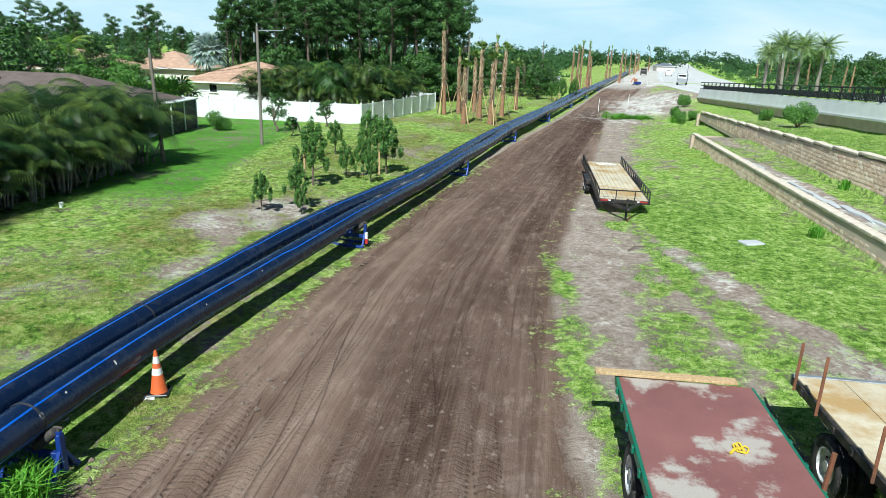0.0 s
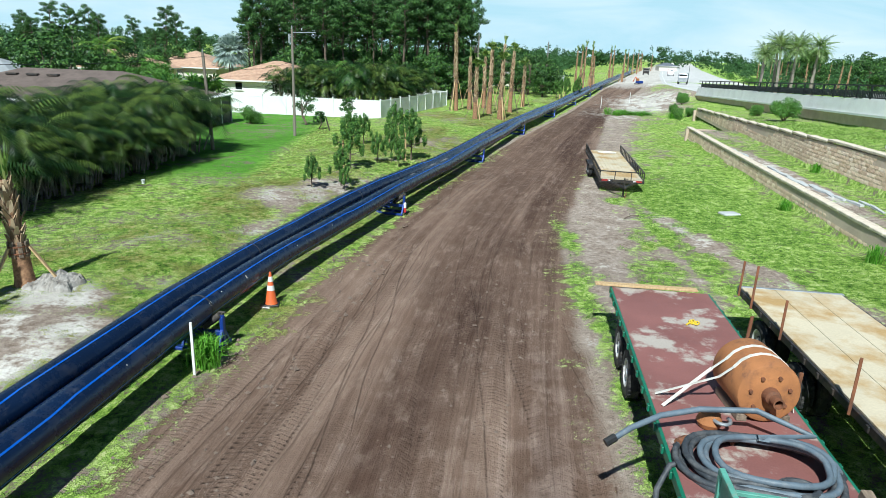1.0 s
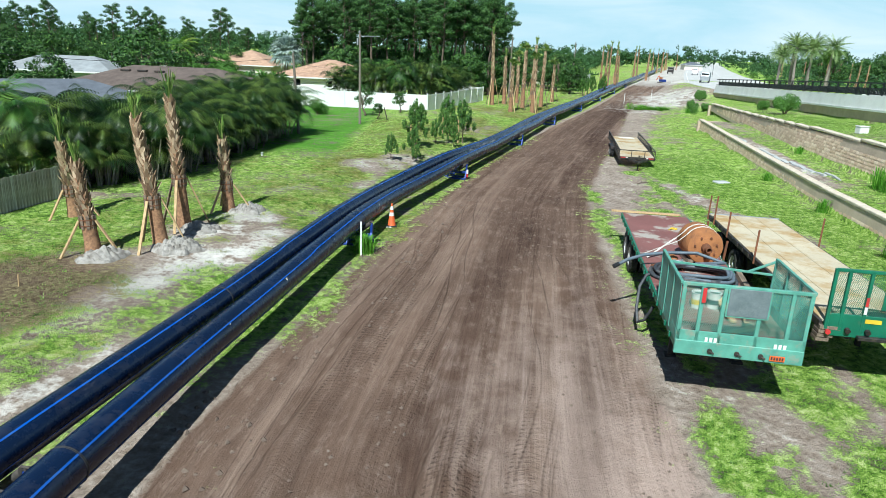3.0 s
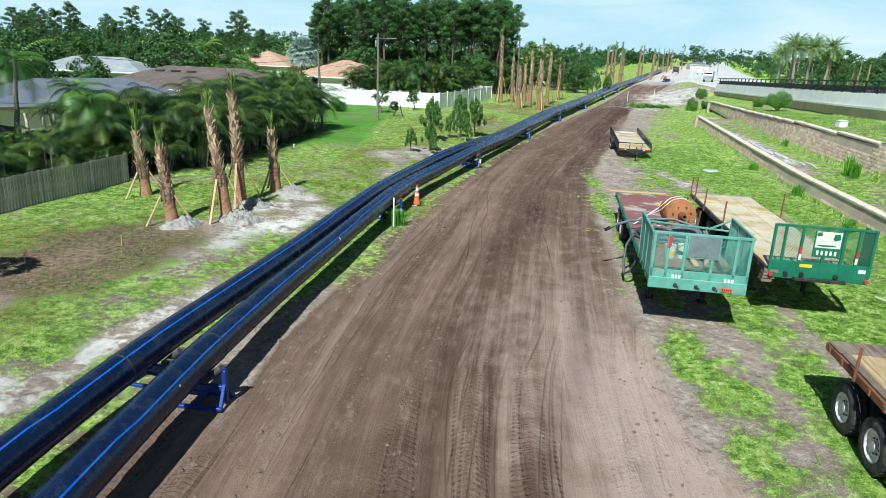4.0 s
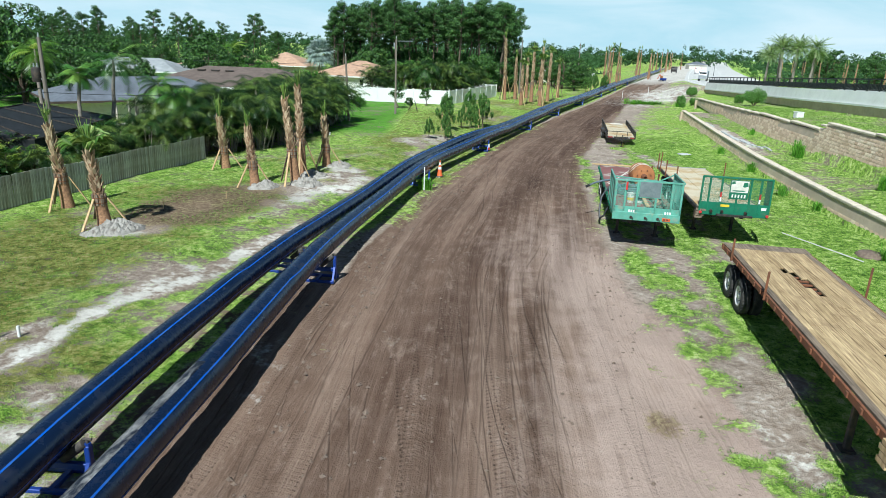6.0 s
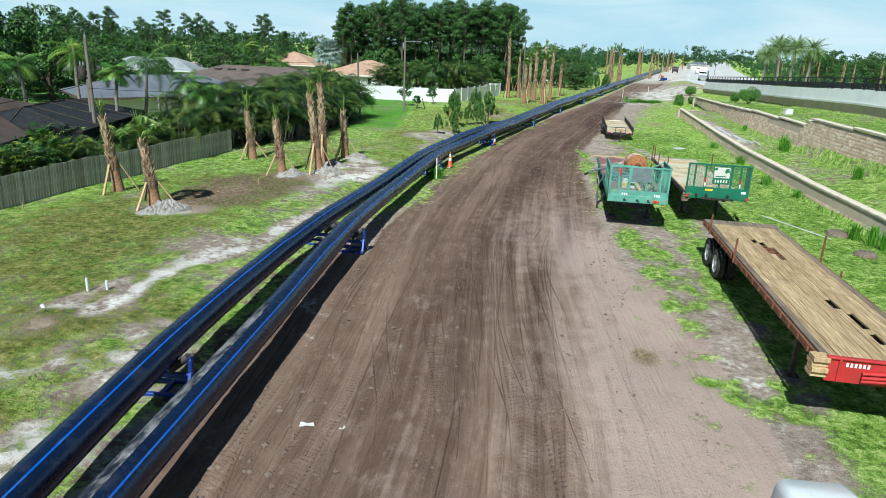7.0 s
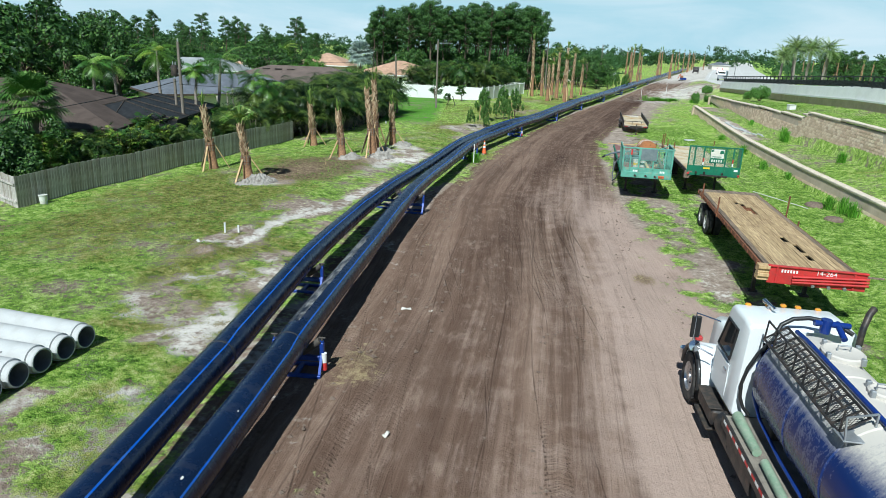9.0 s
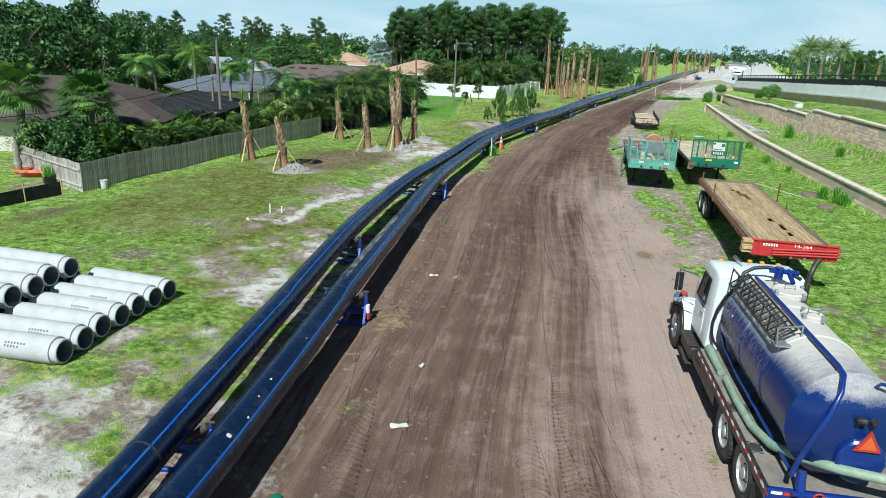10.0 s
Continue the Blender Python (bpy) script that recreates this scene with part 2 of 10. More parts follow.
    gmask = k.ramp(k.math("ADD", grass, k.math("MULTIPLY", rag, 1.45)), [(0.36, 0.0), (0.64, 1.0)])
    soft = k.math("SUBTRACT", k.math("ADD", k.math("MULTIPLY", mid, 0.55), k.math("MULTIPLY", fine, 0.45)), 0.5)
    smask = k.ramp(k.math("ADD", sand, k.math("MULTIPLY", soft, 1.0)), [(0.36, 0.0), (0.74, 1.0)])
    rmask = k.ramp(k.math("ADD", road, k.math("MULTIPLY", rag, 0.9)), [(0.35, 0.0), (0.65, 1.0)])
    tone = k.mix(smask, earth, pale)
    tone = k.mix(rmask, tone, soil)
    tone = k.mix(k.math("MULTIPLY", k.math("MULTIPLY", smask, rmask), 0.6), tone, pale)
    tone = k.mix(gmask, tone, sward)
    tone = k.mix(k.ramp(k.math("ADD", k.attr("dirt").outputs["Fac"], k.math("MULTIPLY", rag, 1.1)), [(0.42, 0.0), (0.62, 0.92)]), tone, dug)
    tone = k.mix(0.4, tone, k.mix(1.0, tone, k.ramp(big, [(0.0, 0.72), (1.0, 1.15)]), "MULTIPLY"))
    k.color(tone)
    rutted = k.math("ADD", k.math("ADD", k.math("MULTIPLY", streak2, 0.5), k.math("MULTIPLY", streak3, 0.07)), k.math("ADD", k.math("MULTIPLY", tread, -0.75), k.math("MULTIPLY", edge, -0.45)))
    h = k.math("ADD", k.math("MULTIPLY", rutted, rmask), k.math("MULTIPLY", k.math("ADD", k.math("MULTIPLY", fine, 0.5), k.math("MULTIPLY", tiny, 0.25)), k.math("MULTIPLY", k.ramp(rmask, [(0.0, 1.0), (1.0, 0.45)]), k.ramp(smask, [(0.0, 1.0), (1.0, 0.55)]))))
    h = k.math("ADD", h, k.math("MULTIPLY", gmask, k.math("MULTIPLY", tiny, 0.5)))
    k.bump(h, 0.9, 0.055)
    return k.m


M_GROUND = ground_material()


def pipe_material():
    k = Mat("black_polyethylene", 0.34, 0.0, 0.5)
    dust = k.ramp(k.noise(2.2, 9, 0.72), [(0.52, 0.0), (0.78, 1.0)])
    base = k.mix(0.5, (0.004, 0.012, 0.038), k.ramp(k.noise(0.8, 4), [(0.3, (0.003, 0.008, 0.026)), (0.7, (0.007, 0.020, 0.060))]))
    scuff = k.ramp(k.noise(9.0, 8, 0.7, k.coord((1, 0.25, 1))), [(0.60, 0.0), (0.72, 1.0)])
    base = k.mix(k.math("MULTIPLY", dust, 0.10), base, (0.30, 0.27, 0.24))
    base = k.mix(k.math("MULTIPLY", scuff, 0.10), base, (0.42, 0.41, 0.40))
    k.color(base)
    k.rough(k.ramp(dust, [(0.0, 0.27), (1.0, 0.55)]))
    k.bump(k.noise(25, 4), 0.08, 0.01)
    return k.m


def pipe_dusty():
    k = Mat("dusty_black_polyethylene", 0.45, 0.0, 0.22)
    dust = k.ramp(k.noise(3.0, 10, 0.80, k.coord((1.6, 0.6, 1.6))), [(0.46, 0.0), (0.66, 1.0)])
    k.color(k.mix(k.math("MULTIPLY", dust, 0.85), (0.008, 0.011, 0.021), (0.40, 0.39, 0.38)))
    k.bump(dust, 0.1, 0.01)
    return k.m


def wood_material(name, base, dark, grain_scale=(14, 0.7, 14), spread=0.4):
    k = Mat(name, 0.75, 0.0, 0.3)
    info = k.n.new("ShaderNodeObjectInfo")
    g = k.noise(2.0, 8, 0.6, k.coord(grain_scale))
    tone = k.ramp(g, [(0.3, dark), (0.62, base), (0.8, tuple(min(1, v * 1.25) for v in base))])
    tone = k.mix(k.math("MULTIPLY", info.outputs["Random"], spread), tone, k.mix(1.0, tone, (0.55, 0.5, 0.44), "MULTIPLY"))
    tone = k.mix(k.ramp(k.noise(1.4, 7, 0.65), [(0.55, 0.0), (0.72, 0.75)]), tone, dark)
    k.color(tone).bump(g, 0.35, 0.01)
    return k.m


def block_material():
    k = Mat("split_face_block", 0.92, 0.0, 0.2)
    info = k.n.new("ShaderNodeObjectInfo")
    geo = k.n.new("ShaderNodeNewGeometry")
    r = k.math("FRACT", k.math("ADD", info.outputs["Random"], geo.outputs["Random Per Island"]))
    tone = k.ramp(r, [(0.0, (0.62, 0.435, 0.310)), (0.5, (0.78, 0.580, 0.430)), (1.0, (0.90, 0.73, 0.57))])
    n1, n2 = k.noise(5, 7, 0.65), k.noise(26, 6, 0.7)
    tone = k.mix(k.ramp(n1, [(0.45, 0.0), (0.75, 0.40)]), tone, (0.46, 0.31, 0.21))
    tone = k.mix(k.ramp(n2, [(0.5, 0.0), (0.75, 0.35)]), tone, (0.80, 0.72, 0.62))
    k.color(tone).bump(n2, 0.7, 0.02)
    return k.m


M_PIPE, M_PIPE_DUST = pipe_material(), pipe_dusty()
M_STRIPE = plain("blue_stripe", (0.012, 0.105, 0.52), (0.05, 0.14, 0.42), 0.4, spread=0.12, bump=0.05)
M_PIPE_END = plain("scraped_polyethylene", (0.035, 0.036, 0.042), (0.012, 0.012, 0.016), 0.5)
M_STANDBLUE = plain("blue_steel_paint", (0.012, 0.045, 0.26), (0.07, 0.06, 0.055), 0.45, 0.2, 6.0, (0.55, 0.75))
M_ROLLER = plain("grimy_roller_rubber", (0.03, 0.028, 0.03), (0.13, 0.11, 0.09), 0.8)
M_WHITE = plain("white_paint", (0.78, 0.78, 0.76), (0.50, 0.47, 0.43), 0.45, amount=(0.62, 0.9), spread=0.05, bump=0.05)
M_RED = plain("red_paint", (0.50, 0.030, 0.030), (0.22, 0.05, 0.045), 0.5, scale=4, amount=(0.5, 0.75))
M_ORANGE = plain("orange_plastic", (0.66, 0.125, 0.030), (0.45, 0.12, 0.05), 0.5, amount=(0.6, 0.9))
M_RUBBER = plain("tyre_rubber", (0.022, 0.022, 0.024), (0.09, 0.08, 0.07), 0.85, scale=5)
M_RIM_W = plain("white_steel_rim", (0.60, 0.60, 0.60), (0.22, 0.17, 0.13), 0.45, 0.2, 8)
M_RIM = plain("polished_rim", (0.62, 0.62, 0.64), (0.30, 0.28, 0.26), 0.28, 0.85, 8)
M_STEEL_BLACK = plain("black_steel_paint", (0.022, 0.022, 0.024), (0.10, 0.075, 0.06), 0.5, 0.2, 5)
M_CHASSIS = plain("dirty_chassis_steel", (0.035, 0.032, 0.030), (0.12, 0.085, 0.06), 0.75, 0.2, 5)
M_RUST = plain("rusty_steel", (0.22, 0.085, 0.040), (0.10, 0.05, 0.03), 0.85, 0.1, 6, bump=0.4)
M_TEAL = plain("teal_paint", (0.125, 0.345, 0.270), (0.30, 0.30, 0.235), 0.5, 0.0, 6, (0.54, 0.74), spread=0.20)
M_GREEN = plain("dark_green_paint", (0.018, 0.150, 0.085), (0.10, 0.13, 0.09), 0.42, 0.0, 5, (0.58, 0.8))
M_GREYPANEL = plain("grey_panel", (0.13, 0.165, 0.175), (0.20, 0.24, 0.25), 0.55)
M_CONC = plain("weathered_concrete", (0.66, 0.66, 0.635), (0.50, 0.48, 0.45), 0.85, scale=1.2, amount=(0.48, 0.78), bump=0.25, spread=0.08)
M_PARAPET = plain("pale_parapet_concrete", (0.84, 0.84, 0.82), (0.74, 0.73, 0.70), 0.85, scale=1.0, amount=(0.50, 0.82), bump=0.2, spread=0.06)
M_CONC_PIPE = plain("cast_concrete_pipe", (0.50, 0.51, 0.51), (0.41, 0.405, 0.39), 0.85, scale=2.5, amount=(0.5, 0.8), bump=0.2, spread=0.10)
M_CONC_IN = plain("shaded_bore_concrete", (0.20, 0.205, 0.21), (0.14, 0.14, 0.14), 0.9)
M_CAP = plain("cast_stone_cap", (0.70, 0.61, 0.49), (0.48, 0.39, 0.30), 0.9, scale=2.5, bump=0.35)
M_STUCCO = plain("mud_brown_stucco", (0.60, 0.475, 0.375), (0.47, 0.36, 0.275), 0.92, scale=0.9, amount=(0.42, 0.75), bump=0.35, spread=0.12)
M_BLOCK = block_material()
M_DECK_TAN = plain("worn_tan_plywood", (0.60, 0.52, 0.375), (0.44, 0.285, 0.115), 0.8, scale=0.7, amount=(0.46, 0.62), bump=0.2, spread=0.12, grain=24)
M_DECK_RED = plain("worn_red_steel_deck", (0.240, 0.100, 0.088), (0.44, 0.385, 0.335), 0.62, 0.0, 0.8, (0.53, 0.60), bump=0.2, spread=0.22, grain=30)
M_PLANK = wood_material("trailer_plank", (0.58, 0.435, 0.245), (0.22, 0.14, 0.078), spread=0.62)
M_FENCEWOOD = wood_material("grey_fence_board", (0.66, 0.615, 0.585), (0.20, 0.180, 0.168), (14, 14, 0.7), 0.85)
M_TIMBER = wood_material("raw_pine_timber", (0.62, 0.45, 0.25), (0.40, 0.25, 0.12), (9, 9, 0.5))
M_OLDTIMBER = wood_material("weathered_timber", (0.28, 0.215, 0.16), (0.09, 0.07, 0.055), (9, 0.6, 9))
M_POLE = wood_material("utility_pole_wood", (0.27, 0.235, 0.20), (0.14, 0.12, 0.10), (9, 9, 0.3))
M_BARK = plain("tree_bark", (0.155, 0.115, 0.085), (0.075, 0.055, 0.042), 0.95, scale=3, bump=0.6)
M_PALMBARK = plain("grey_palm_bark", (0.27, 0.235, 0.20), (0.15, 0.12, 0.095), 0.95, scale=4, bump=0.5)
M_CANE = plain("pale_palm_cane", (0.56, 0.51, 0.42), (0.36, 0.32, 0.25), 0.8, scale=5, bump=0.3)
M_SABAL = plain("sabal_lower_trunk", (0.40, 0.225, 0.120), (0.20, 0.105, 0.06), 0.95, scale=9, amount=(0.4, 0.62), bump=0.8, grain=35)
M_BOOT = leafy("sabal_boot", (0.14, 0.078, 0.045), (0.37, 0.245, 0.150), (0.68, 0.52, 0.36), 0.85, 0.0)
M_LEAF_PINE = leafy("pine_needles", (0.014, 0.044, 0.010), (0.038, 0.105, 0.019), (0.098, 0.200, 0.038), 0.6, 0.0)
M_LEAF_BROAD = leafy("broad_leaves", (0.012, 0.038, 0.007), (0.031, 0.092, 0.014), (0.105, 0.205, 0.034), 0.55, 0.0)
M_LEAF_FAR = leafy("far_leaves", (0.022, 0.062, 0.017), (0.034, 0.092, 0.024), (0.056, 0.130, 0.034), 0.7, 0.0)
M_LEAF_LIGHT = leafy("light_leaves", (0.045, 0.125, 0.016), (0.085, 0.210, 0.028), (0.165, 0.320, 0.052), 0.5, 0.0)
M_LEAF_YOUNG = leafy("young_pine_needles", (0.028, 0.085, 0.013), (0.066, 0.165, 0.025), (0.160, 0.285, 0.048), 0.6, 0.0)
M_LEAF_PALM = leafy("palm_fronds", (0.014, 0.048, 0.008), (0.058, 0.155, 0.022), (0.24, 0.37, 0.065), 0.42, 0.0, by_frond=True)
M_LEAF_SABAL = leafy("sabal_fans", (0.020, 0.062, 0.012), (0.075, 0.180, 0.030), (0.22, 0.34, 0.070), 0.5, 0.0, by_frond=True)
M_LEAF_LADY = leafy("lady_palm_leaves", (0.008, 0.028, 0.005), (0.042, 0.115, 0.014), (0.36, 0.44, 0.060), 0.40, 0.0, by_frond=True)
M_LEAF_ARECA = leafy("areca_fronds", (0.004, 0.014, 0.003), (0.017, 0.050, 0.007), (0.18, 0.24, 0.045), 0.42, 0.0, by_frond=True)
M_LEAF_COCO = leafy("coconut_fronds", (0.063, 0.14, 0.017), (0.168, 0.308, 0.042), (0.504, 0.532, 0.098), 0.35, by_frond=True)
M_LEAF_SILVER = leafy("silver_fronds", (0.20, 0.27, 0.26), (0.34, 0.42, 0.41), (0.52, 0.60, 0.58), 0.5, 0.1)
M_LEAF_DATE = leafy("date_fronds", (0.091, 0.156, 0.058), (0.208, 0.299, 0.117), (0.39, 0.468, 0.221), 0.45, by_frond=True)
M_LEAF_SPEAR = leafy("young_frond", (0.050, 0.125, 0.018), (0.160, 0.270, 0.050), (0.46, 0.50, 0.18), 0.4, 0.1)
M_GRASSBLADE = leafy("grass_blades", (0.045, 0.110, 0.012), (0.125, 0.255, 0.030), (0.28, 0.42, 0.08), 0.5, 0.3, False)
M_TALLGRASS = leafy("tall_grass", (0.065, 0.182, 0.016), (0.15, 0.377, 0.033), (0.273, 0.546, 0.078), 0.45, 0.3)
M_DRYBLADE = leafy("dry_grass", (0.11, 0.125, 0.025), (0.20, 0.215, 0.055), (0.34, 0.33, 0.12), 0.6, 0.2, False)
M_CLOD = plain("dry_soil_clod", (0.15, 0.108, 0.083), (0.24, 0.185, 0.148), 0.95, scale=8, bump=0.4)
M_SANDPILE = plain("grey_sand", (0.37, 0.345, 0.315), (0.18, 0.158, 0.135), 0.95, scale=3.5, amount=(0.42, 0.66), bump=0.9, grain=14)
M_ROOF_BROWN = plain("brown_shingles", (0.150, 0.118, 0.104), (0.110, 0.086, 0.076), 0.9, scale=1.5, bump=0.4, grain=9, spec=0.15)
M_ROOF_TAN = plain("tan_roof_tiles", (0.50, 0.325, 0.225), (0.36, 0.22, 0.15), 0.85, scale=2.5, bump=0.5, grain=9)
M_ROOF_GREY = plain("grey_shingles", (0.150, 0.165, 0.195), (0.115, 0.125, 0.145), 0.9, scale=1.5, bump=0.4, grain=9, spec=0.15)
M_ROOF_PALE = plain("pale_metal_roof", (0.31, 0.33, 0.345), (0.26, 0.27, 0.275), 0.8, scale=1.5)
M_ROOF_DARK = plain("dark_brown_shingles", (0.098, 0.075, 0.065), (0.068, 0.052, 0.045), 0.9, scale=1.5, bump=0.4, grain=9, spec=0.15)
M_WALL_HOUSE = plain("house_stucco", (0.72, 0.68, 0.60), (0.62, 0.57, 0.50), 0.9, spread=0.04)
M_VINYL = plain("white_vinyl", (0.80, 0.80, 0.79), (0.70, 0.69, 0.67), 0.4, spread=0.03, amount=(0.6, 0.9), bump=0.03)
M_SHED = plain("grey_metal_panel", (0.40, 0.42, 0.44), (0.33, 0.34, 0.36), 0.5, spread=0.05, bump=0.03)
M_SCREEN = plain("dark_screen_mesh", (0.020, 0.022, 0.025), (0.035, 0.037, 0.04), 0.6, spec=0.2)
M_ASPHALT = plain("pale_road_concrete", (0.58, 0.57, 0.55), (0.48, 0.47, 0.45), 0.9, scale=0.5, bump=0.2)
M_RAIL = plain("black_rail", (0.012, 0.016, 0.018), (0.03, 0.035, 0.035), 0.5, 0.3)
M_STRAP = plain("white_webbing", (0.72, 0.69, 0.63), (0.50, 0.46, 0.40), 0.8, spread=0.06)
M_DRUM = plain("rusty_orange_drum", (0.38, 0.155, 0.055), (0.19, 0.085, 0.045), 0.82, 0.0, 4.5, (0.52, 0.74), bump=0.5)
M_HOSE = plain("grey_blue_hose", (0.115, 0.150, 0.185), (0.22, 0.23, 0.24), 0.55, scale=7, amount=(0.5, 0.8))
M_HOSE_DARK = plain("dark_hose", (0.040, 0.046, 0.055), (0.13, 0.13, 0.13), 0.6, scale=7)
M_HOSE_GREEN = plain("green_suction_hose", (0.23, 0.33, 0.23), (0.36, 0.40, 0.31), 0.6, scale=6)
M_TRUCKWHITE = plain("white_truck_paint", (0.80, 0.82, 0.83), (0.62, 0.61, 0.58), 0.22, scale=2, amount=(0.62, 0.9), spread=0.03, bump=0.02)
M_GLASS_DARK = plain("tinted_glass", (0.012, 0.015, 0.018), None, 0.06, spec=0.8, bump=0.0, spread=0.05)
M_AMBER = plain("amber_lens", (0.75, 0.30, 0.03), None, 0.25, bump=0.02)
M_CHROME = plain("chrome", (0.75, 0.76, 0.78), None, 0.12, 1.0, bump=0.0, spread=0.03)
M_BLUEPAINT = plain("deep_blue_paint", (0.010, 0.032, 0.190), (0.05, 0.07, 0.14), 0.22, 0.0, 3, (0.55, 0.85), bump=0.03)
M_DUSTDECK = plain("dusty_truck_deck", (0.25, 0.22, 0.185), (0.15, 0.13, 0.11), 0.85, scale=4)
M_YELLOW = plain("yellow_rope", (0.75, 0.52, 0.03), None, 0.7)
M_BUCKET = plain("white_bucket", (0.74, 0.74, 0.70), (0.45, 0.42, 0.36), 0.4, spread=0.04)
M_BLACKPLASTIC = plain("black_plastic", (0.018, 0.018, 0.019), None, 0.4)
M_SILT = plain("black_silt_fabric", (0.018, 0.018, 0.020), (0.05, 0.045, 0.04), 0.8)
M_TEXTDARK = plain("dark_print", (0.03, 0.03, 0.035), None, 0.8)
M_PRINT = plain("faded_grey_print", (0.17, 0.17, 0.175), None, 0.85)
M_GALV = plain("galvanised_steel", (0.42, 0.44, 0.46), (0.30, 0.31, 0.32), 0.5, 0.6)


def tank_material():
    """Blue tank whose dust lies in streaks down its sides and thickly on its top."""
    k = Mat("dusty_blue_tank", 0.35, 0.0, 0.5)
    pos = k.co.outputs["Object"]
    sep = k.n.new("ShaderNodeSeparateXYZ")
    k.link(pos, sep.inputs[0])
    streak = k.noise(3.0, 8, 0.70, k.coord((1.2, 3.6, 1.0)))
    spot = k.noise(30.0, 5, 0.7)
    up = k.n.new("ShaderNodeMapRange")
    for key, value in (("From Min", 2.30), ("From Max", 2.62), ("To Min", 0.20), ("To Max", 1.15)):
        up.inputs[key].default_value = value
    k.link(sep.outputs[2], up.inputs["Value"])
    front = k.n.new("ShaderNodeMapRange")
    for key, value in (("From Min", -6.7), ("From Max", -5.2), ("To Min", -0.50), ("To Max", 0.0)):
        front.inputs[key].default_value = value
    k.link(sep.outputs[1], front.inputs["Value"])
    amount = k.math("ADD", k.math("ADD", up.outputs[0], front.outputs[0]), k.math("ADD", k.math("MULTIPLY", k.math("SUBTRACT", streak, 0.5), 0.8), k.math("MULTIPLY", k.math("SUBTRACT", spot, 0.5), 0.7)))
    dust = k.ramp(amount, [(0.16, 0.0), (0.55, 0.42), (0.95, 0.93)])
    k.color(k.mix(dust, (0.007, 0.024, 0.125), (0.58, 0.54, 0.48)))
    k.rough(k.ramp(dust, [(0.0, 0.2), (0.6, 0.85)]))
    return k.m


M_TANK = tank_material()

# ---------------------------------------------------------------- mesh helpers
rng = np.random.default_rng(7)


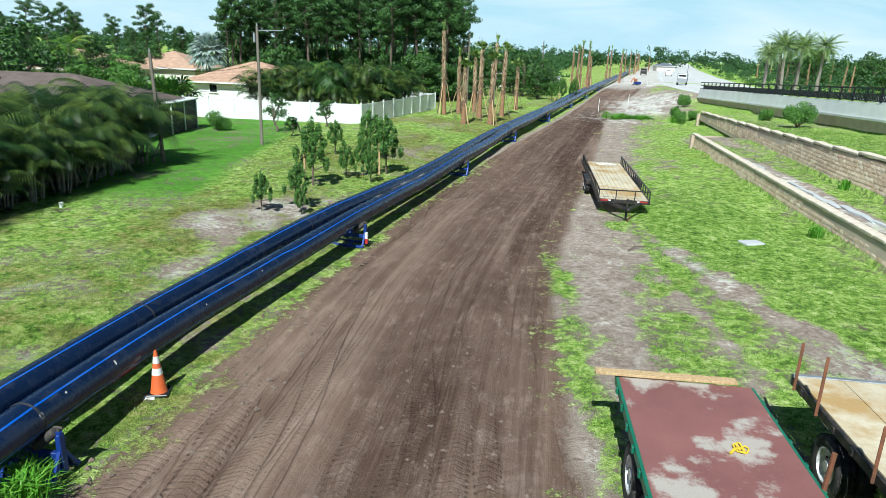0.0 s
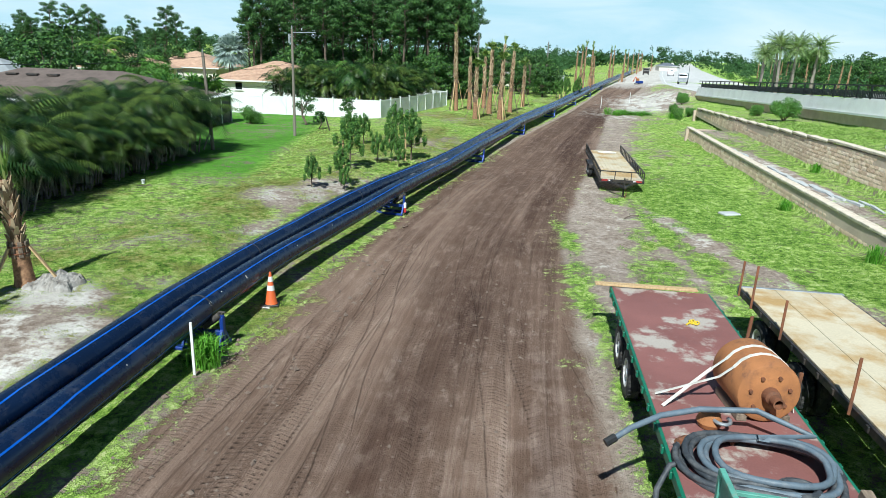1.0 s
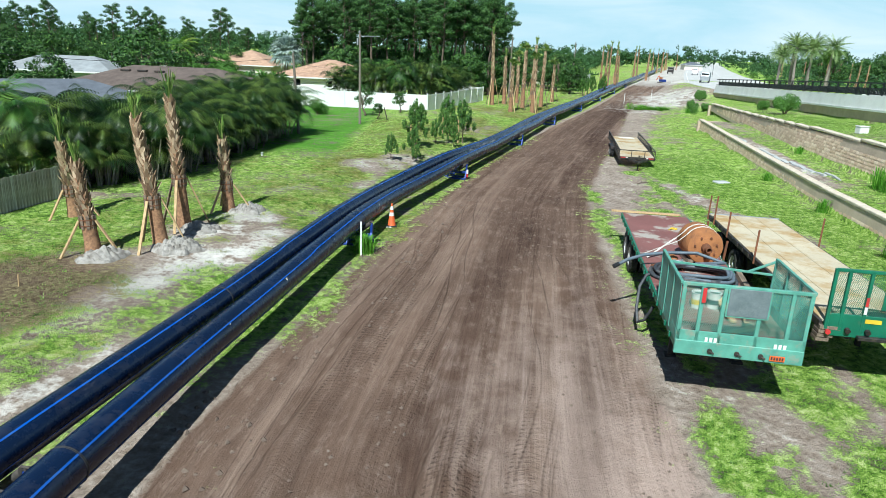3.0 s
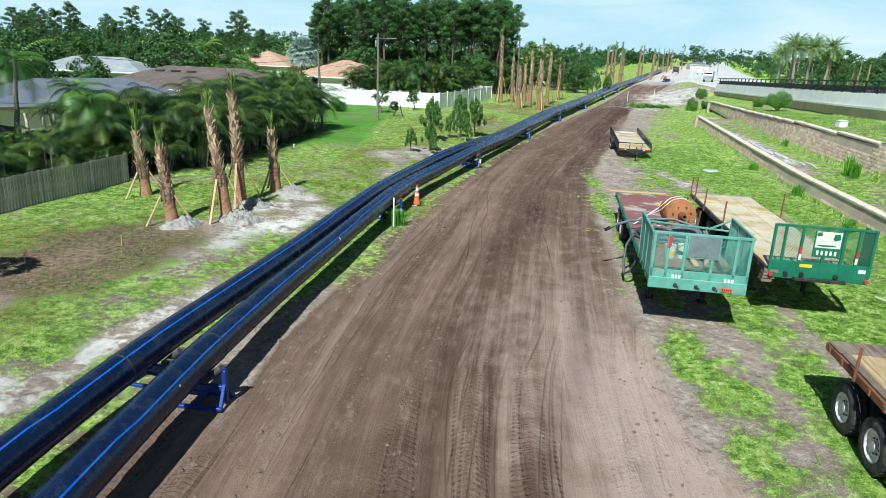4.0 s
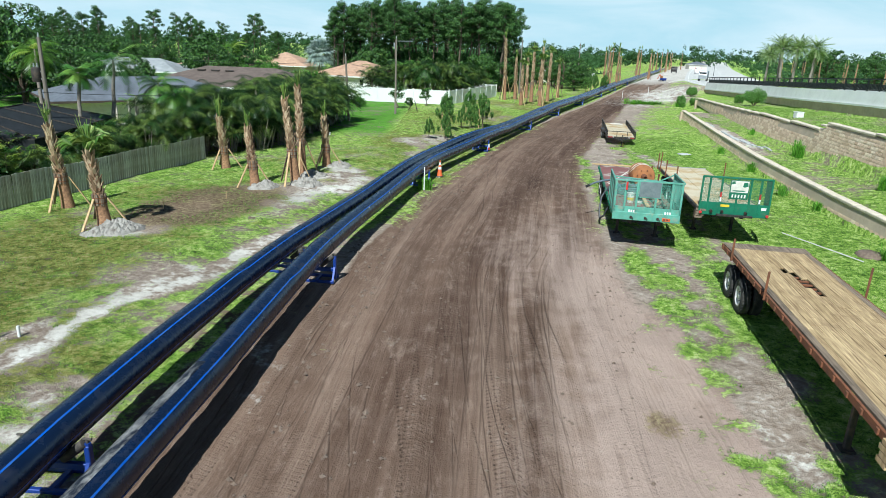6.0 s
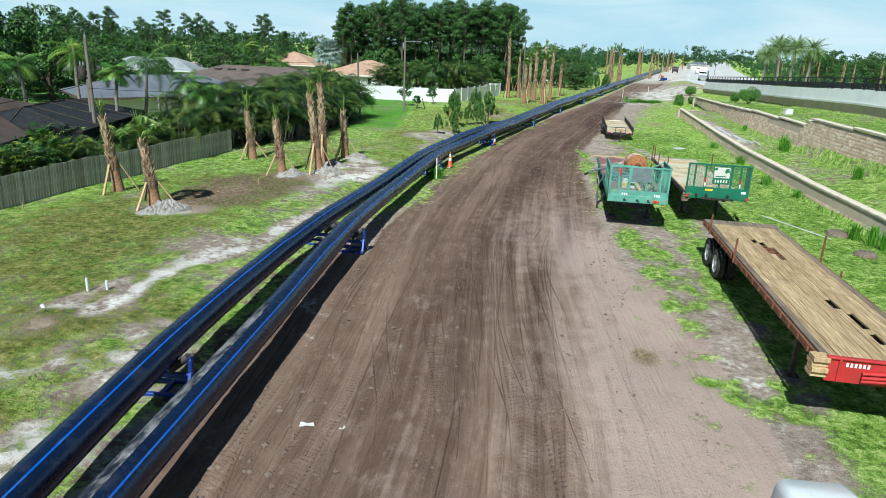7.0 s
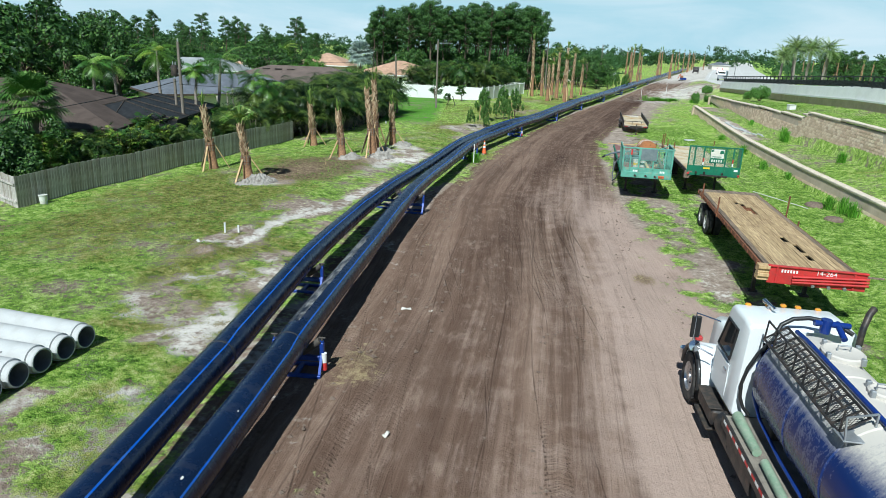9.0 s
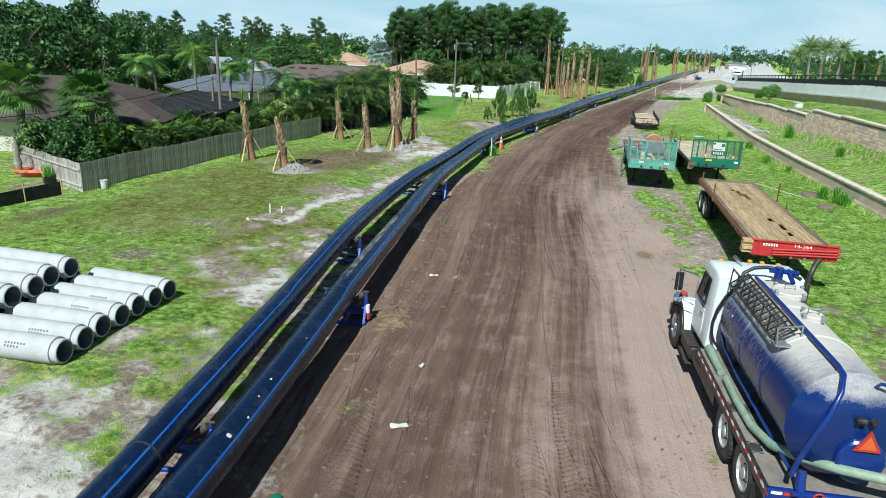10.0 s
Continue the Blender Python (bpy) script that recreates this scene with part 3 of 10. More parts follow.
class G:
    """Collects vertices and faces, then becomes one mesh."""

    def __init__(self):
        self.v, self.f = [], []

    def add(self, verts, faces, m=None):
        k = len(self.v)
        if m is not None:
            verts = [m @ Vector(p) for p in verts]
        self.v.extend(tuple(p) for p in verts)
        self.f.extend(tuple(i + k for i in f) for f in faces)
        return self

    def box(self, c, s, bevel=0.0, m=None):
        """A block round c with sizes s; bevel cuts its edges."""
        x, y, z = s[0] / 2, s[1] / 2, s[2] / 2
        b = min(bevel, 0.45 * min(s))
        base = Matrix.Translation(c) if m is None else m @ Matrix.Translation(c)
        if b <= 0:
            vs = [(sx * x, sy * y, sz * z) for sz in (-1, 1) for sy in (-1, 1) for sx in (-1, 1)]
            return self.add(vs, [(0, 2, 3, 1), (4, 5, 7, 6), (0, 1, 5, 4), (2, 6, 7, 3), (0, 4, 6, 2), (1, 3, 7, 5)], base)
        vs, idx = [], {}
        for sx in (-1, 1):
            for sy in (-1, 1):
                for sz in (-1, 1):
                    for a, p in (("x", (sx * x, sy * (y - b), sz * (z - b))), ("y", (sx * (x - b), sy * y, sz * (z - b))), ("z", (sx * (x - b), sy * (y - b), sz * z))):
                        idx[a, sx, sy, sz] = len(vs)
                        vs.append(p)
        fs = []
        for s1 in (-1, 1):
            o = [(-1, -1), (1, -1), (1, 1), (-1, 1)]
            o = o if s1 > 0 else o[::-1]
            fs.append([idx["x", s1, p, q] for p, q in o])
            fs.append([idx["y", q, s1, p] for p, q in o])
            fs.append([idx["z", p, q, s1] for p, q in o])
        for p in (-1, 1):
            for q in (-1, 1):
                e = [idx["x", p, q, -1], idx["y", p, q, -1], idx["y", p, q, 1], idx["x", p, q, 1]]
                fs.append(e if p * q < 0 else e[::-1])
                e = [idx["y", -1, p, q], idx["z", -1, p, q], idx["z", 1, p, q], idx["y", 1, p, q]]
                fs.append(e if p * q < 0 else e[::-1])
                e = [idx["x", p, -1, q], idx["x", p, 1, q], idx["z", p, 1, q], idx["z", p, -1, q]]
                fs.append(e if p * q > 0 else e[::-1])
                for r in (-1, 1):
                    e = [idx["x", p, q, r], idx["y", p, q, r], idx["z", p, q, r]]
                    fs.append(e if p * q * r > 0 else e[::-1])
        return self.add(vs, fs, base)

    def bar(self, a, b, w, h=None, bevel=0.0):
        """A square bar from a to b."""
        a, b = Vector(a), Vector(b)
        d = b - a
        m = Matrix.Translation((a + b) / 2) @ d.to_track_quat("Y", "Z").to_matrix().to_4x4()
        return self.box((0, 0, 0), (w, d.length, h or w), bevel, m)

    def tube(self, pts, r, n=10, caps=True, up=(0, 0, 1), closed=False):
        """A round tube along points; r a number or one for each."""
        pts = [Vector(p) for p in pts]
        rs = [r] * len(pts) if isinstance(r, (int, float)) else list(r)
        k, prev = len(self.v), None
        for i, p in enumerate(pts):
            if closed:
                d = pts[(i + 1) % len(pts)] - pts[i - 1]
            else:
                d = pts[min(i + 1, len(pts) - 1)] - pts[max(i - 1, 0)]
            d.normalize()
            if prev is None:
                side = d.cross(Vector(up))
                if side.length < 0.05:
                    side = d.cross(Vector((1, 0, 0)))
            else:
                side = prev - d * prev.dot(d)
            side.normalize()
            prev = side
            top = side.cross(d)
            for j in range(n):
                a = 2 * math.pi * j / n
                q = p + (side * math.cos(a) + top * math.sin(a)) * rs[i]
                self.v.append((q.x, q.y, q.z))
        m = len(pts)
        for i in range(m if closed else m - 1):
            for j in range(n):
                a, b = k + i * n + j, k + i * n + (j + 1) % n
                c = k + ((i + 1) % m) * n
                self.f.append((a, b, c + (j + 1) % n, c + j))
        if caps and not closed:
            self.f.append(tuple(k + j for j in range(n))[::-1])
            self.f.append(tuple(k + (m - 1) * n + j for j in range(n)))
        return self

    def lathe(self, prof, n=24, m=None, close=False):
        """Turns a profile of (radius, height) round z."""
        vs, fs, p = [], [], len(prof)
        for j in range(n):
            a = 2 * math.pi * j / n
            vs += [(r * math.cos(a), r * math.sin(a), z) for r, z in prof]
        for j in range(n):
            q = (j + 1) % n
            for i in range(p if close else p - 1):
                e = (i + 1) % p
                fs.append((j * p + i, q * p + i, q * p + e, j * p + e))
        return self.add(vs, fs, m)

    def mesh(self, name, mat, smooth=None):
        me = bpy.data.meshes.new(name)
        me.from_pydata(self.v, [], self.f)
        me.materials.append(mat)
        if smooth:
            me.polygons.foreach_set("use_smooth", [True] * len(me.polygons))
            me.set_sharp_from_angle(angle=radians(smooth))
        me.update()
        return me


def quads(name, pts, mat, tones=None):
    """One mesh out of an array of pieces (n, corners, 3); tones: one number for each piece."""
    pts = np.asarray(pts, dtype=np.float32)
    n, k = pts.shape[:2]
    me = bpy.data.meshes.new(name)
    me.vertices.add(n * k)
    me.vertices.foreach_set("co", pts.ravel())
    me.loops.add(n * k)
    me.loops.foreach_set("vertex_index", np.arange(n * k, dtype=np.int32))
    me.polygons.add(n)
    me.polygons.foreach_set("loop_start", np.arange(0, n * k, k, dtype=np.int32))
    if tones is not None:
        me.attributes.new("tone", "FLOAT", "FACE").data.foreach_set("value", np.asarray(tones, dtype=np.float32))
    me.materials.append(mat)
    me.update()
    me.validate()
    return me


def thing(name, m, label, category, group="", kind=""):
    ob = new(name)
    ob.empty_display_size = 0.2
    ob.matrix_world = m
    return tagged(ob, label, category, group, kind)


def part(name, g, mat, parent, label="", smooth=None, m=None):
    """Links a mesh as one part of a thing, or of a part."""
    me = g.mesh(name, mat, smooth) if isinstance(g, G) else g
    ob = new(name, me)
    ob.parent = parent
    if m is not None:
        ob.matrix_basis = m
    return tagged(ob, label)


def setting(name, g, mat, label="", smooth=None, category=""):
    me = g.mesh(name, mat, smooth) if isinstance(g, G) else g
    return tagged(new(name, me), label, category, "", "structure")


def lettering(text, size, mat, parent, m, name="lettering"):
    """Raised letters in the built-in font, as a mesh."""
    cu = bpy.data.curves.new(name, "FONT")
    cu.body, cu.size, cu.extrude, cu.align_x = text, size, 0.002, "CENTER"
    tmp = bpy.data.objects.new("tmp", cu)
    me = bpy.data.meshes.new_from_object(tmp)
    bpy.data.objects.remove(tmp)
    me.materials.clear()
    me.materials.append(mat)
    return part(name, me, mat, parent, m=m)


# ---------------------------------------------------------------- plan
def line(pts):
    ys, xs = [p[0] for p in pts], [p[1] for p in pts]
    return lambda y: np.interp(y, ys, xs)


road_left = line([(-80, -6.6), (-28, -6.9), (-13, -7.3), (-2, -7.7), (10, -6.5), (17.6, -5.4), (29, -3.2), (50, 2.0), (77, 9.5), (136, 24), (220, 46), (400, 95), (900, 240)])
road_right = line([(-80, 1.6), (-23, 1.0), (-14.6, 1.7), (-5.6, 1.25), (2, 1.0), (11, 1.2), (20.5, 1.8), (27.5, 3.1), (43.7, 6.8), (69, 12.0), (100, 20), (136, 31), (220, 60), (400, 110), (900, 256)])
wall1_x = line([(-80, 10.8), (-12, 11.9), (-2, 12.1), (7.7, 12.2), (20, 12.75), (31, 13.75), (53.2, 16.05)])
wall2_x = line([(-80, 13.5), (-5, 15.2), (8, 15.75), (20, 16.4), (35, 17.2), (71, 22.2)])
barrier_x = line([(-80, 23.0), (0, 23.6), (30, 24.3), (44, 24.9), (96, 29.8)])
carriage_x = line([(-80, 23.3), (0, 23.9), (44, 25.2), (96, 30.1), (159, 41), (260, 66), (400, 103), (900, 246)])
barrier_z = line([(-80, 3.4), (10, 3.3), (30, 3.0), (44, 2.5), (96, 0.7), (115, 0.1)])
wall2_z = line([(-80, 3.75), (19.5, 3.45), (20.5, 2.95), (34, 2.75), (50, 2.15), (71, 1.5)])
carriage_z = line([(-80, 4.9), (10, 4.7), (30, 4.3), (44, 3.7), (96, 2.0), (130, 1.2), (180, 0.4), (260, 0.0), (900, 0.0)])


def step(a, b, x):
    t = np.clip((x - a) / (b - a), 0, 1)
    return t * t * (3 - 2 * t)


def left_rise(x, y):
    """The low bank that carries the palms, beside the road."""
    d = road_left(y) - x
    bank = 0.30 * step(2.2, 6.5, d) * (1 - 0.8 * step(11.5, 17.0, d))
    return bank * step(-40, -24, y) * (1 - step(60, 120, y))


def right_rise(x, y):
    d = x - road_right(y)
    return 0.06 * step(0, 1.5, d) + 0.12 * step(2, 9, d) * (1 - step(20, 60, y))


def ripple(x, y):
    return 0.035 * np.sin(0.9 * x + 0.31 * y) * np.sin(0.47 * y - 0.4 * x + 1.0) + 0.02 * np.sin(2.1 * x - 1.3 * y)


def ground_z(x, y):
    """Height of the open ground left of the walls."""
    x, y = np.asarray(x, float), np.asarray(y, float)
    on_road = step(-0.3, 0.6, x - road_left(y)) * step(-0.3, 0.6, road_right(y) - x)
    return left_rise(x, y) + right_rise(x, y) + ripple(x, y) * (1 - 0.75 * on_road)


# ---------------------------------------------------------------- ground
def blob(x, y, cx, cy, rx, ry, turn=0.0):
    c, s = math.cos(radians(turn)), math.sin(radians(turn))
    u, v = (x - cx) * c + (y - cy) * s, -(x - cx) * s + (y - cy) * c
    return np.exp(-((u / rx) ** 2 + (v / ry) ** 2))


def value_noise(x, y, scale, seed):
    """Smooth noise in 0 to 1 on whole arrays."""
    table = np.random.default_rng(seed).random((256, 256))
    u, v = x * scale, y * scale
    i, j = np.floor(u).astype(int), np.floor(v).astype(int)
    a, b = u - i, v - j
    a, b = a * a * (3 - 2 * a), b * b * (3 - 2 * b)
    t = lambda p, q: table[p % 256, q % 256]
    return (t(i, j) * (1 - a) + t(i + 1, j) * a) * (1 - b) + (t(i, j + 1) * (1 - a) + t(i + 1, j + 1) * a) * b


def cloudy(x, y, scale, seed):
    """Layered noise round 0, about -1 to 1."""
    return 1.3 * sum(w * (2 * value_noise(x, y, scale * f, seed + n) - 1) for n, (w, f) in enumerate(((0.5, 1), (0.3, 2.1), (0.2, 4.3))))


PALMS = [(-20.25, 0.5), (-17.3, -1.65), (-18.0, 10.4), (-14.85, 6.6), (-13.1, 7.45), (-13.55, 9.9), (-12.95, 12.4)]


def build_ground():
    near = np.concatenate([np.arange(-48, -36, 1.2), np.arange(-36, 36, 0.24), np.arange(36, 80, 0.6)])
    ys = np.concatenate([[-400, -250, -150, -100, -70], np.arange(-60, -48, 3), near, np.arange(80, 160, 2.5), np.geomspace(160, 1500, 34)])
    cols = []
    for y in ys:
        rl, rr = float(road_left(y)), float(road_right(y))
        w1, w2, b = float(wall1_x(min(y, 53.2))), float(wall2_x(min(y, 71))), float(barrier_x(min(y, 96)))
        if y > 53.2:
            w1 = max(w1, rr + 4 + (y - 53) * 0.03)
        w2 = max(w2, w1 + 1.5)
        b = max(b, float(carriage_x(y)) - 0.35 if y > 96 else b, w2 + 1.5)
        far = max(400.0, b + 300)
        cols.append(np.concatenate([
            np.linspace(-900, rl - 60, 14, endpoint=False), np.linspace(rl - 60, rl - 16, 44, endpoint=False),
            np.linspace(rl - 16, rl - 1, 52, endpoint=False), np.linspace(rl - 1, rr + 1, 84, endpoint=False),
            np.linspace(rr + 1, w1 - 0.02, 44, endpoint=False), [w1 - 0.02],
            np.linspace(w1 + 0.22, w2 - 0.02, 12, endpoint=False), [w2 - 0.02],
            np.linspace(w2 + 0.44, b - 0.02, 22, endpoint=False), [b - 0.02],
            np.linspace(b + 0.15, b + 16, 8, endpoint=False), np.linspace(b + 16, b + 60, 10, endpoint=False), np.linspace(b + 60, far + 500, 9)]))
    X = np.array(cols)
    nr, nc = X.shape
    Y = np.repeat(ys[:, None], nc, 1)
    W1 = np.where(Y <= 53.2, wall1_x(Y), 1e9)
    W2 = np.where(Y <= 71, wall2_x(Y), 1e9)
    B = np.where(Y <= 96, barrier_x(Y), 1e9)
    Z = ground_z(X, Y)
    # terraces behind the two walls, and the raised carriageway
    t1 = 0.95 + 0.35 * (1 - step(5, 22, Y)) * np.clip((X - W1) / 3.5, 0, 1) + 0.12 * np.clip((X - W1) / 3.5, 0, 1)
    Z = np.where(X > W1, t1 + ripple(X, Y), Z)
    side = step(53.2, 60, Y) * np.clip((X - road_right(Y) - 3.5) / 4, 0, 1)
    Z = Z + np.where((Y > 53.2) & (Y <= 71) & (X < W2), 0.4 * side * (1 - step(66, 71, Y)), 0)
    w = np.clip((X - wall2_x(np.minimum(Y, 71))) / np.maximum(barrier_x(np.minimum(Y, 96)) - wall2_x(np.minimum(Y, 71)), 1), 0, 1)
    up = (wall2_z(Y) - 0.22) * (1 - w) + barrier_z(Y) * w
    up = np.where(Y > 71, (0.2 + w * barrier_z(Y)), up)
    Z = np.where((X > W2) | ((Y > 71) & (Y <= 96) & (X > road_right(Y) + 4)), np.where(Y > 71, np.minimum(up, 0.2 + 0.35 * np.clip(X - road_right(Y) - 4, 0, 9)), up) + ripple(X, Y), Z)
    cz = carriage_z(Y)
    deck = X - (barrier_x(np.minimum(Y, 96)) + 0.1)
    Z = np.where((Y <= 96) & (deck > 0), cz - 3.2 * step(19, 60, deck) * (cz / 4.9), Z)
    ramp_x = X - carriage_x(Y)
    Z = np.where(Y > 96, np.where(ramp_x > -0.4, cz - cz * step(18, 50, ramp_x), Z * (1 - step(-9, -0.4, ramp_x)) + cz * step(-9, -0.4, ramp_x)), Z)
    # ruts pressed into the road
    across = X - 0.5 * (road_left(Y) + road_right(Y))
    on = step(-0.5, 0.5, X - road_left(Y)) * step(-0.5, 0.5, road_right(Y) - X)
    wander = 0.25 * np.sin(Y * 0.11) + 0.15 * np.sin(Y * 0.043 + 2)
    rut = sum(a * np.exp(-((across - c - wander) / s) ** 2) for c, s, a in ((-2.2, 0.26, -0.05), (-0.35, 0.28, -0.055), (0.7, 0.22, -0.035), (2.3, 0.3, -0.04), (-3.1, 0.22, -0.03), (1.45, 0.18, 0.02), (-1.25, 0.3, 0.028), (-2.75, 0.12, 0.025)))
    lump = 0.014 * np.sin(5.1 * X + 1.7 * Y) * np.sin(3.3 * Y - 2.0 * X) + 0.012 * rng.standard_normal(X.shape)
    Z = Z + on * rut * (Y < 140) + np.where((Y < 60) & (X < W1), lump, 0) * 0.8
    heaped = np.exp(-(((X + 13.6) / 4.2) ** 2 + ((Y + 29.5) / 4.6) ** 2))
    Z = Z + heaped * (0.22 * cloudy(X, Y, 0.8, 401) + 0.10 * np.abs(cloudy(X, Y, 2.2, 411)) + 0.08)
    spoil = np.exp(-(((X + 13.6) / 1.1) ** 2 + ((Y + 13.3) / 0.8) ** 2))
    Z = Z + spoil * (0.14 + 0.16 * cloudy(X, Y, 1.6, 421))
    spill = np.exp(-(((X + 6.75) / 0.55) ** 2 + ((Y + 19.5) / 0.8) ** 2))
    Z = Z + spill * (0.10 + 0.14 * cloudy(X, Y, 1.9, 431))
    # masks
    dl, dr = road_left(Y) - X, X - road_right(Y)
    road = step(-0.25, 0.25, -dl) * step(-0.9, 0.5, -dr)
    near_yard = 1 - step(-8, -2, Y)
    road = np.maximum(road, near_yard * step(3.2, 2.0, dl) * step(-0.2, 0.2, -dr + 1) * (X < 3))
    sand = np.zeros_like(X)
    small0 = cloudy(X, Y, 0.6, 201)
    for cx, cy in PALMS[1:2] + PALMS[3:]:
        sand = np.maximum(sand, 0.95 * blob(X, Y, cx + 0.9, cy - 0.4, 1.7, 1.5))
    path = -11.6 + 0.22 * (Y + 4) + 0.25 * np.sin(Y * 0.9)
    sand = np.maximum(sand, 1.15 * np.exp(-((X - path) / 0.36) ** 2) * step(-14, -11, Y) * (1 - step(7, 11, Y)))
    sand = np.maximum(sand, 0.75 * np.exp(-((X - (-13.4 + 0.28 * (Y + 9))) / 0.32) ** 2) * step(-14, -12, Y) * (1 - step(-6, -3, Y)))
    sand = np.maximum(sand, 1.25 * blob(X, Y, -13.6, -29.5, 4.6, 4.9))
    sand = np.maximum(sand, 0.34 * blob(X, Y, -11.4, -18.0, 2.0, 6.5))
    sand = np.maximum(sand, 0.32 * blob(X, Y, -13.6, -13.4, 1.1, 0.8))
    sand = np.maximum(sand, 0.85 * blob(X, Y, -11.9, 6.5, 1.1, 6.0, -6))
    sand = np.maximum(sand, 0.62 * np.exp(-((X - (8.6 - 0.21 * (Y - 15)) - 0.5 * small0) / 0.7) ** 2) * step(7, 11, Y) * (1 - step(24, 28, Y)))
    sand = np.maximum(sand, 0.75 * blob(X, Y, 8.8, 14.5, 1.6, 2.6, 20))
    sand = np.maximum(sand, 0.52 * blob(X, Y, -9.0, 25.5, 1.8, 5.0, -14))
    sand = np.maximum(sand, 1.0 * blob(X, Y, -10.8, 8.6, 1.2, 3.4, -8))
    sand = np.maximum(sand, 0.62 * blob(X, Y, -10.6, 24.6, 1.5, 1.7))
    sand = np.maximum(sand, 0.60 * blob(X, Y, -9.0, 20.8, 0.6, 2.2, -10))
    sand = np.maximum(sand, 0.80 * blob(X, Y, -16.3, -1.6, 0.9, 1.2))
    sand = np.maximum(sand, 1.20 * blob(X, Y, 22.5, 96, 6.5, 24, -16))
    sand = np.maximum(sand, 0.8 * blob(X, Y, 14.0, 75, 4.0, 6, 0))
    sand = np.maximum(sand, 1.0 * blob(X, Y, 14.9, 32, 0.8, 10, -5))
    sand = np.maximum(sand, 0.40 * blob(X, Y, 2.9, -11.5, 0.9, 4.5))
    grass = np.where(dl > 0, 0.98 * step(-0.1, 0.9, dl), 0)
    grass = np.maximum(grass, 0.95 * step(0.3, 3.8, dr))
    grass -= 0.40 * blob(X, Y, 4.3, 21, 2.8, 10) + 0.50 * blob(X, Y, 9.6, 44, 2.4, 14, -15) + 0.75 * blob(X, Y, 12, 66, 4.0, 10, -14) + 0.30 * blob(X, Y, 7.5, 22, 1.6, 3) + 0.36 * blob(X, Y, 3.0, -11, 1.6, 8)
    grass -= 0.30 * blob(X, Y, -9.4, 28, 2.2, 6) + 0.85 * blob(X, Y, -15.6, 1.9, 1.9, 3.2)
    grass -= 0.30 * blob(X, Y, 1.6, 2, 1.0, 14) + 0.22 * blob(X, Y, -13.6, -13.2, 1.1, 0.7) + 0.4 * blob(X, Y, -27, -8, 3.5, 2.5)
    grass -= 1.0 * np.exp(-((dl - 1.0) / 0.95) ** 2) * (1 - step(-6, 3, Y)) + 0.12 * np.exp(-((dl - 3.2) / 1.6) ** 2) * (1 - step(-16, -8, Y)) + 0.18 * np.exp(-((dl - 1.2) / 0.8) ** 2)
    grass -= 0.55 * blob(X, Y, 17.5, 52, 1.2, 8) + 0.24 * np.where((X > W1) & (X < W2), 1.0, 0) + 0.20 * np.where((X > W2) & (X < B), 1.0, 0) + 0.10 * blob(X, Y, -11, -22, 2.6, 8) + 0.25 * blob(X, Y, 8.0, 8, 3, 4)
    grass = np.where(sand > 0.3, grass - 0.95 * sand, grass)
    grass = np.where((Y > 96) & (X > carriage_x(Y) - 14) & (X < carriage_x(Y) + 1), grass * 0.55, grass)
    patch, small = cloudy(X, Y, 0.30, 11), cloudy(X, Y, 0.95, 31)
    left_side = X < road_left(Y)
    lush = np.where(X > road_right(Y), 0.90, 0.78)
    grass = np.minimum(grass, lush) + 0.30 * patch + 0.20 * small
    edge_band = (X > road_right(Y)) * (1 - step(4.0, 8.0, dr)) * (Y < 45)
    grass = grass + edge_band * (0.15 * patch + 0.25 * small + 0.30 * cloudy(X, Y, 1.7, 301) + 0.08 * step(0.8, 2.0, dr))
    creep = np.exp(-((X - 2.15 - 0.15 * np.sin(Y * 0.7)) / 0.45) ** 2) * step(-10, -7, Y) * (1 - step(22, 27, Y))
    grass = np.where(dr > -0.6, np.maximum(grass, 0.62 * creep + 0.45 * small), grass)
    tuft = np.exp(-((X - 2.6) / 1.1) ** 2) * step(-24, -18, Y) * (1 - step(3, 9, Y))
    grass = np.where(dr > -0.3, grass + tuft * (0.10 + 0.75 * cloudy(X, Y, 1.25, 341)), grass)
    worn = sum(np.exp(-((X - c - 0.12 * np.sin(Y * 0.5 + c)) / 0.28) ** 2) for c in (3.5, 5.6)) * step(-14, -9, Y) * (1 - step(24, 32, Y))
    grass = grass - 0.42 * worn
    fringe = 1.25 * np.exp(-((dl - 0.25) / 0.65) ** 2) * step(-1, 5, Y) * (1 - step(34, 48, Y))
    grass = np.maximum(grass, 0.60 * fringe + np.where(fringe > 0.05, 0.30 * cloudy(X, Y, 0.9, 331), -1))
    near_left = left_side * (dl > 0.4) * (1 - step(5.5, 8.5, dl)) * (Y < 48)
    grass = grass + near_left * (0.34 * cloudy(X, Y, 1.1, 311) + 0.15 * cloudy(X, Y, 0.45, 321) + 0.55 * cloudy(X, Y, 2.0, 325) * step(-4, -12, Y) - 0.06 - 0.12 * blob(X, Y, -11.0, -3, 2.5, 9) - 0.10 * step(-9, -18, Y))
    grass = grass - 0.6 * step(0.5, 1.8, -dl) * step(0.4, 1.4, -dr)
    grass = np.clip(grass, -0.4, 1.15)
    sand = sand * (0.72 + 0.75 * small) + np.where(sand > 0.05, 0.16 * patch, 0.0)
    sand = np.maximum(sand, np.where(left_side & (dl < 14) & (Y < 45), 0.42 * cloudy(X, Y, 0.42, 51), 0))
    sand = np.maximum(sand, np.where(left_side & (dl > 1.8) & (dl < 7) & (Y < 45), 0.30 + 0.16 * step(-9, -15, Y) + 0.60 * cloudy(X, Y, 1.1, 61), 0))
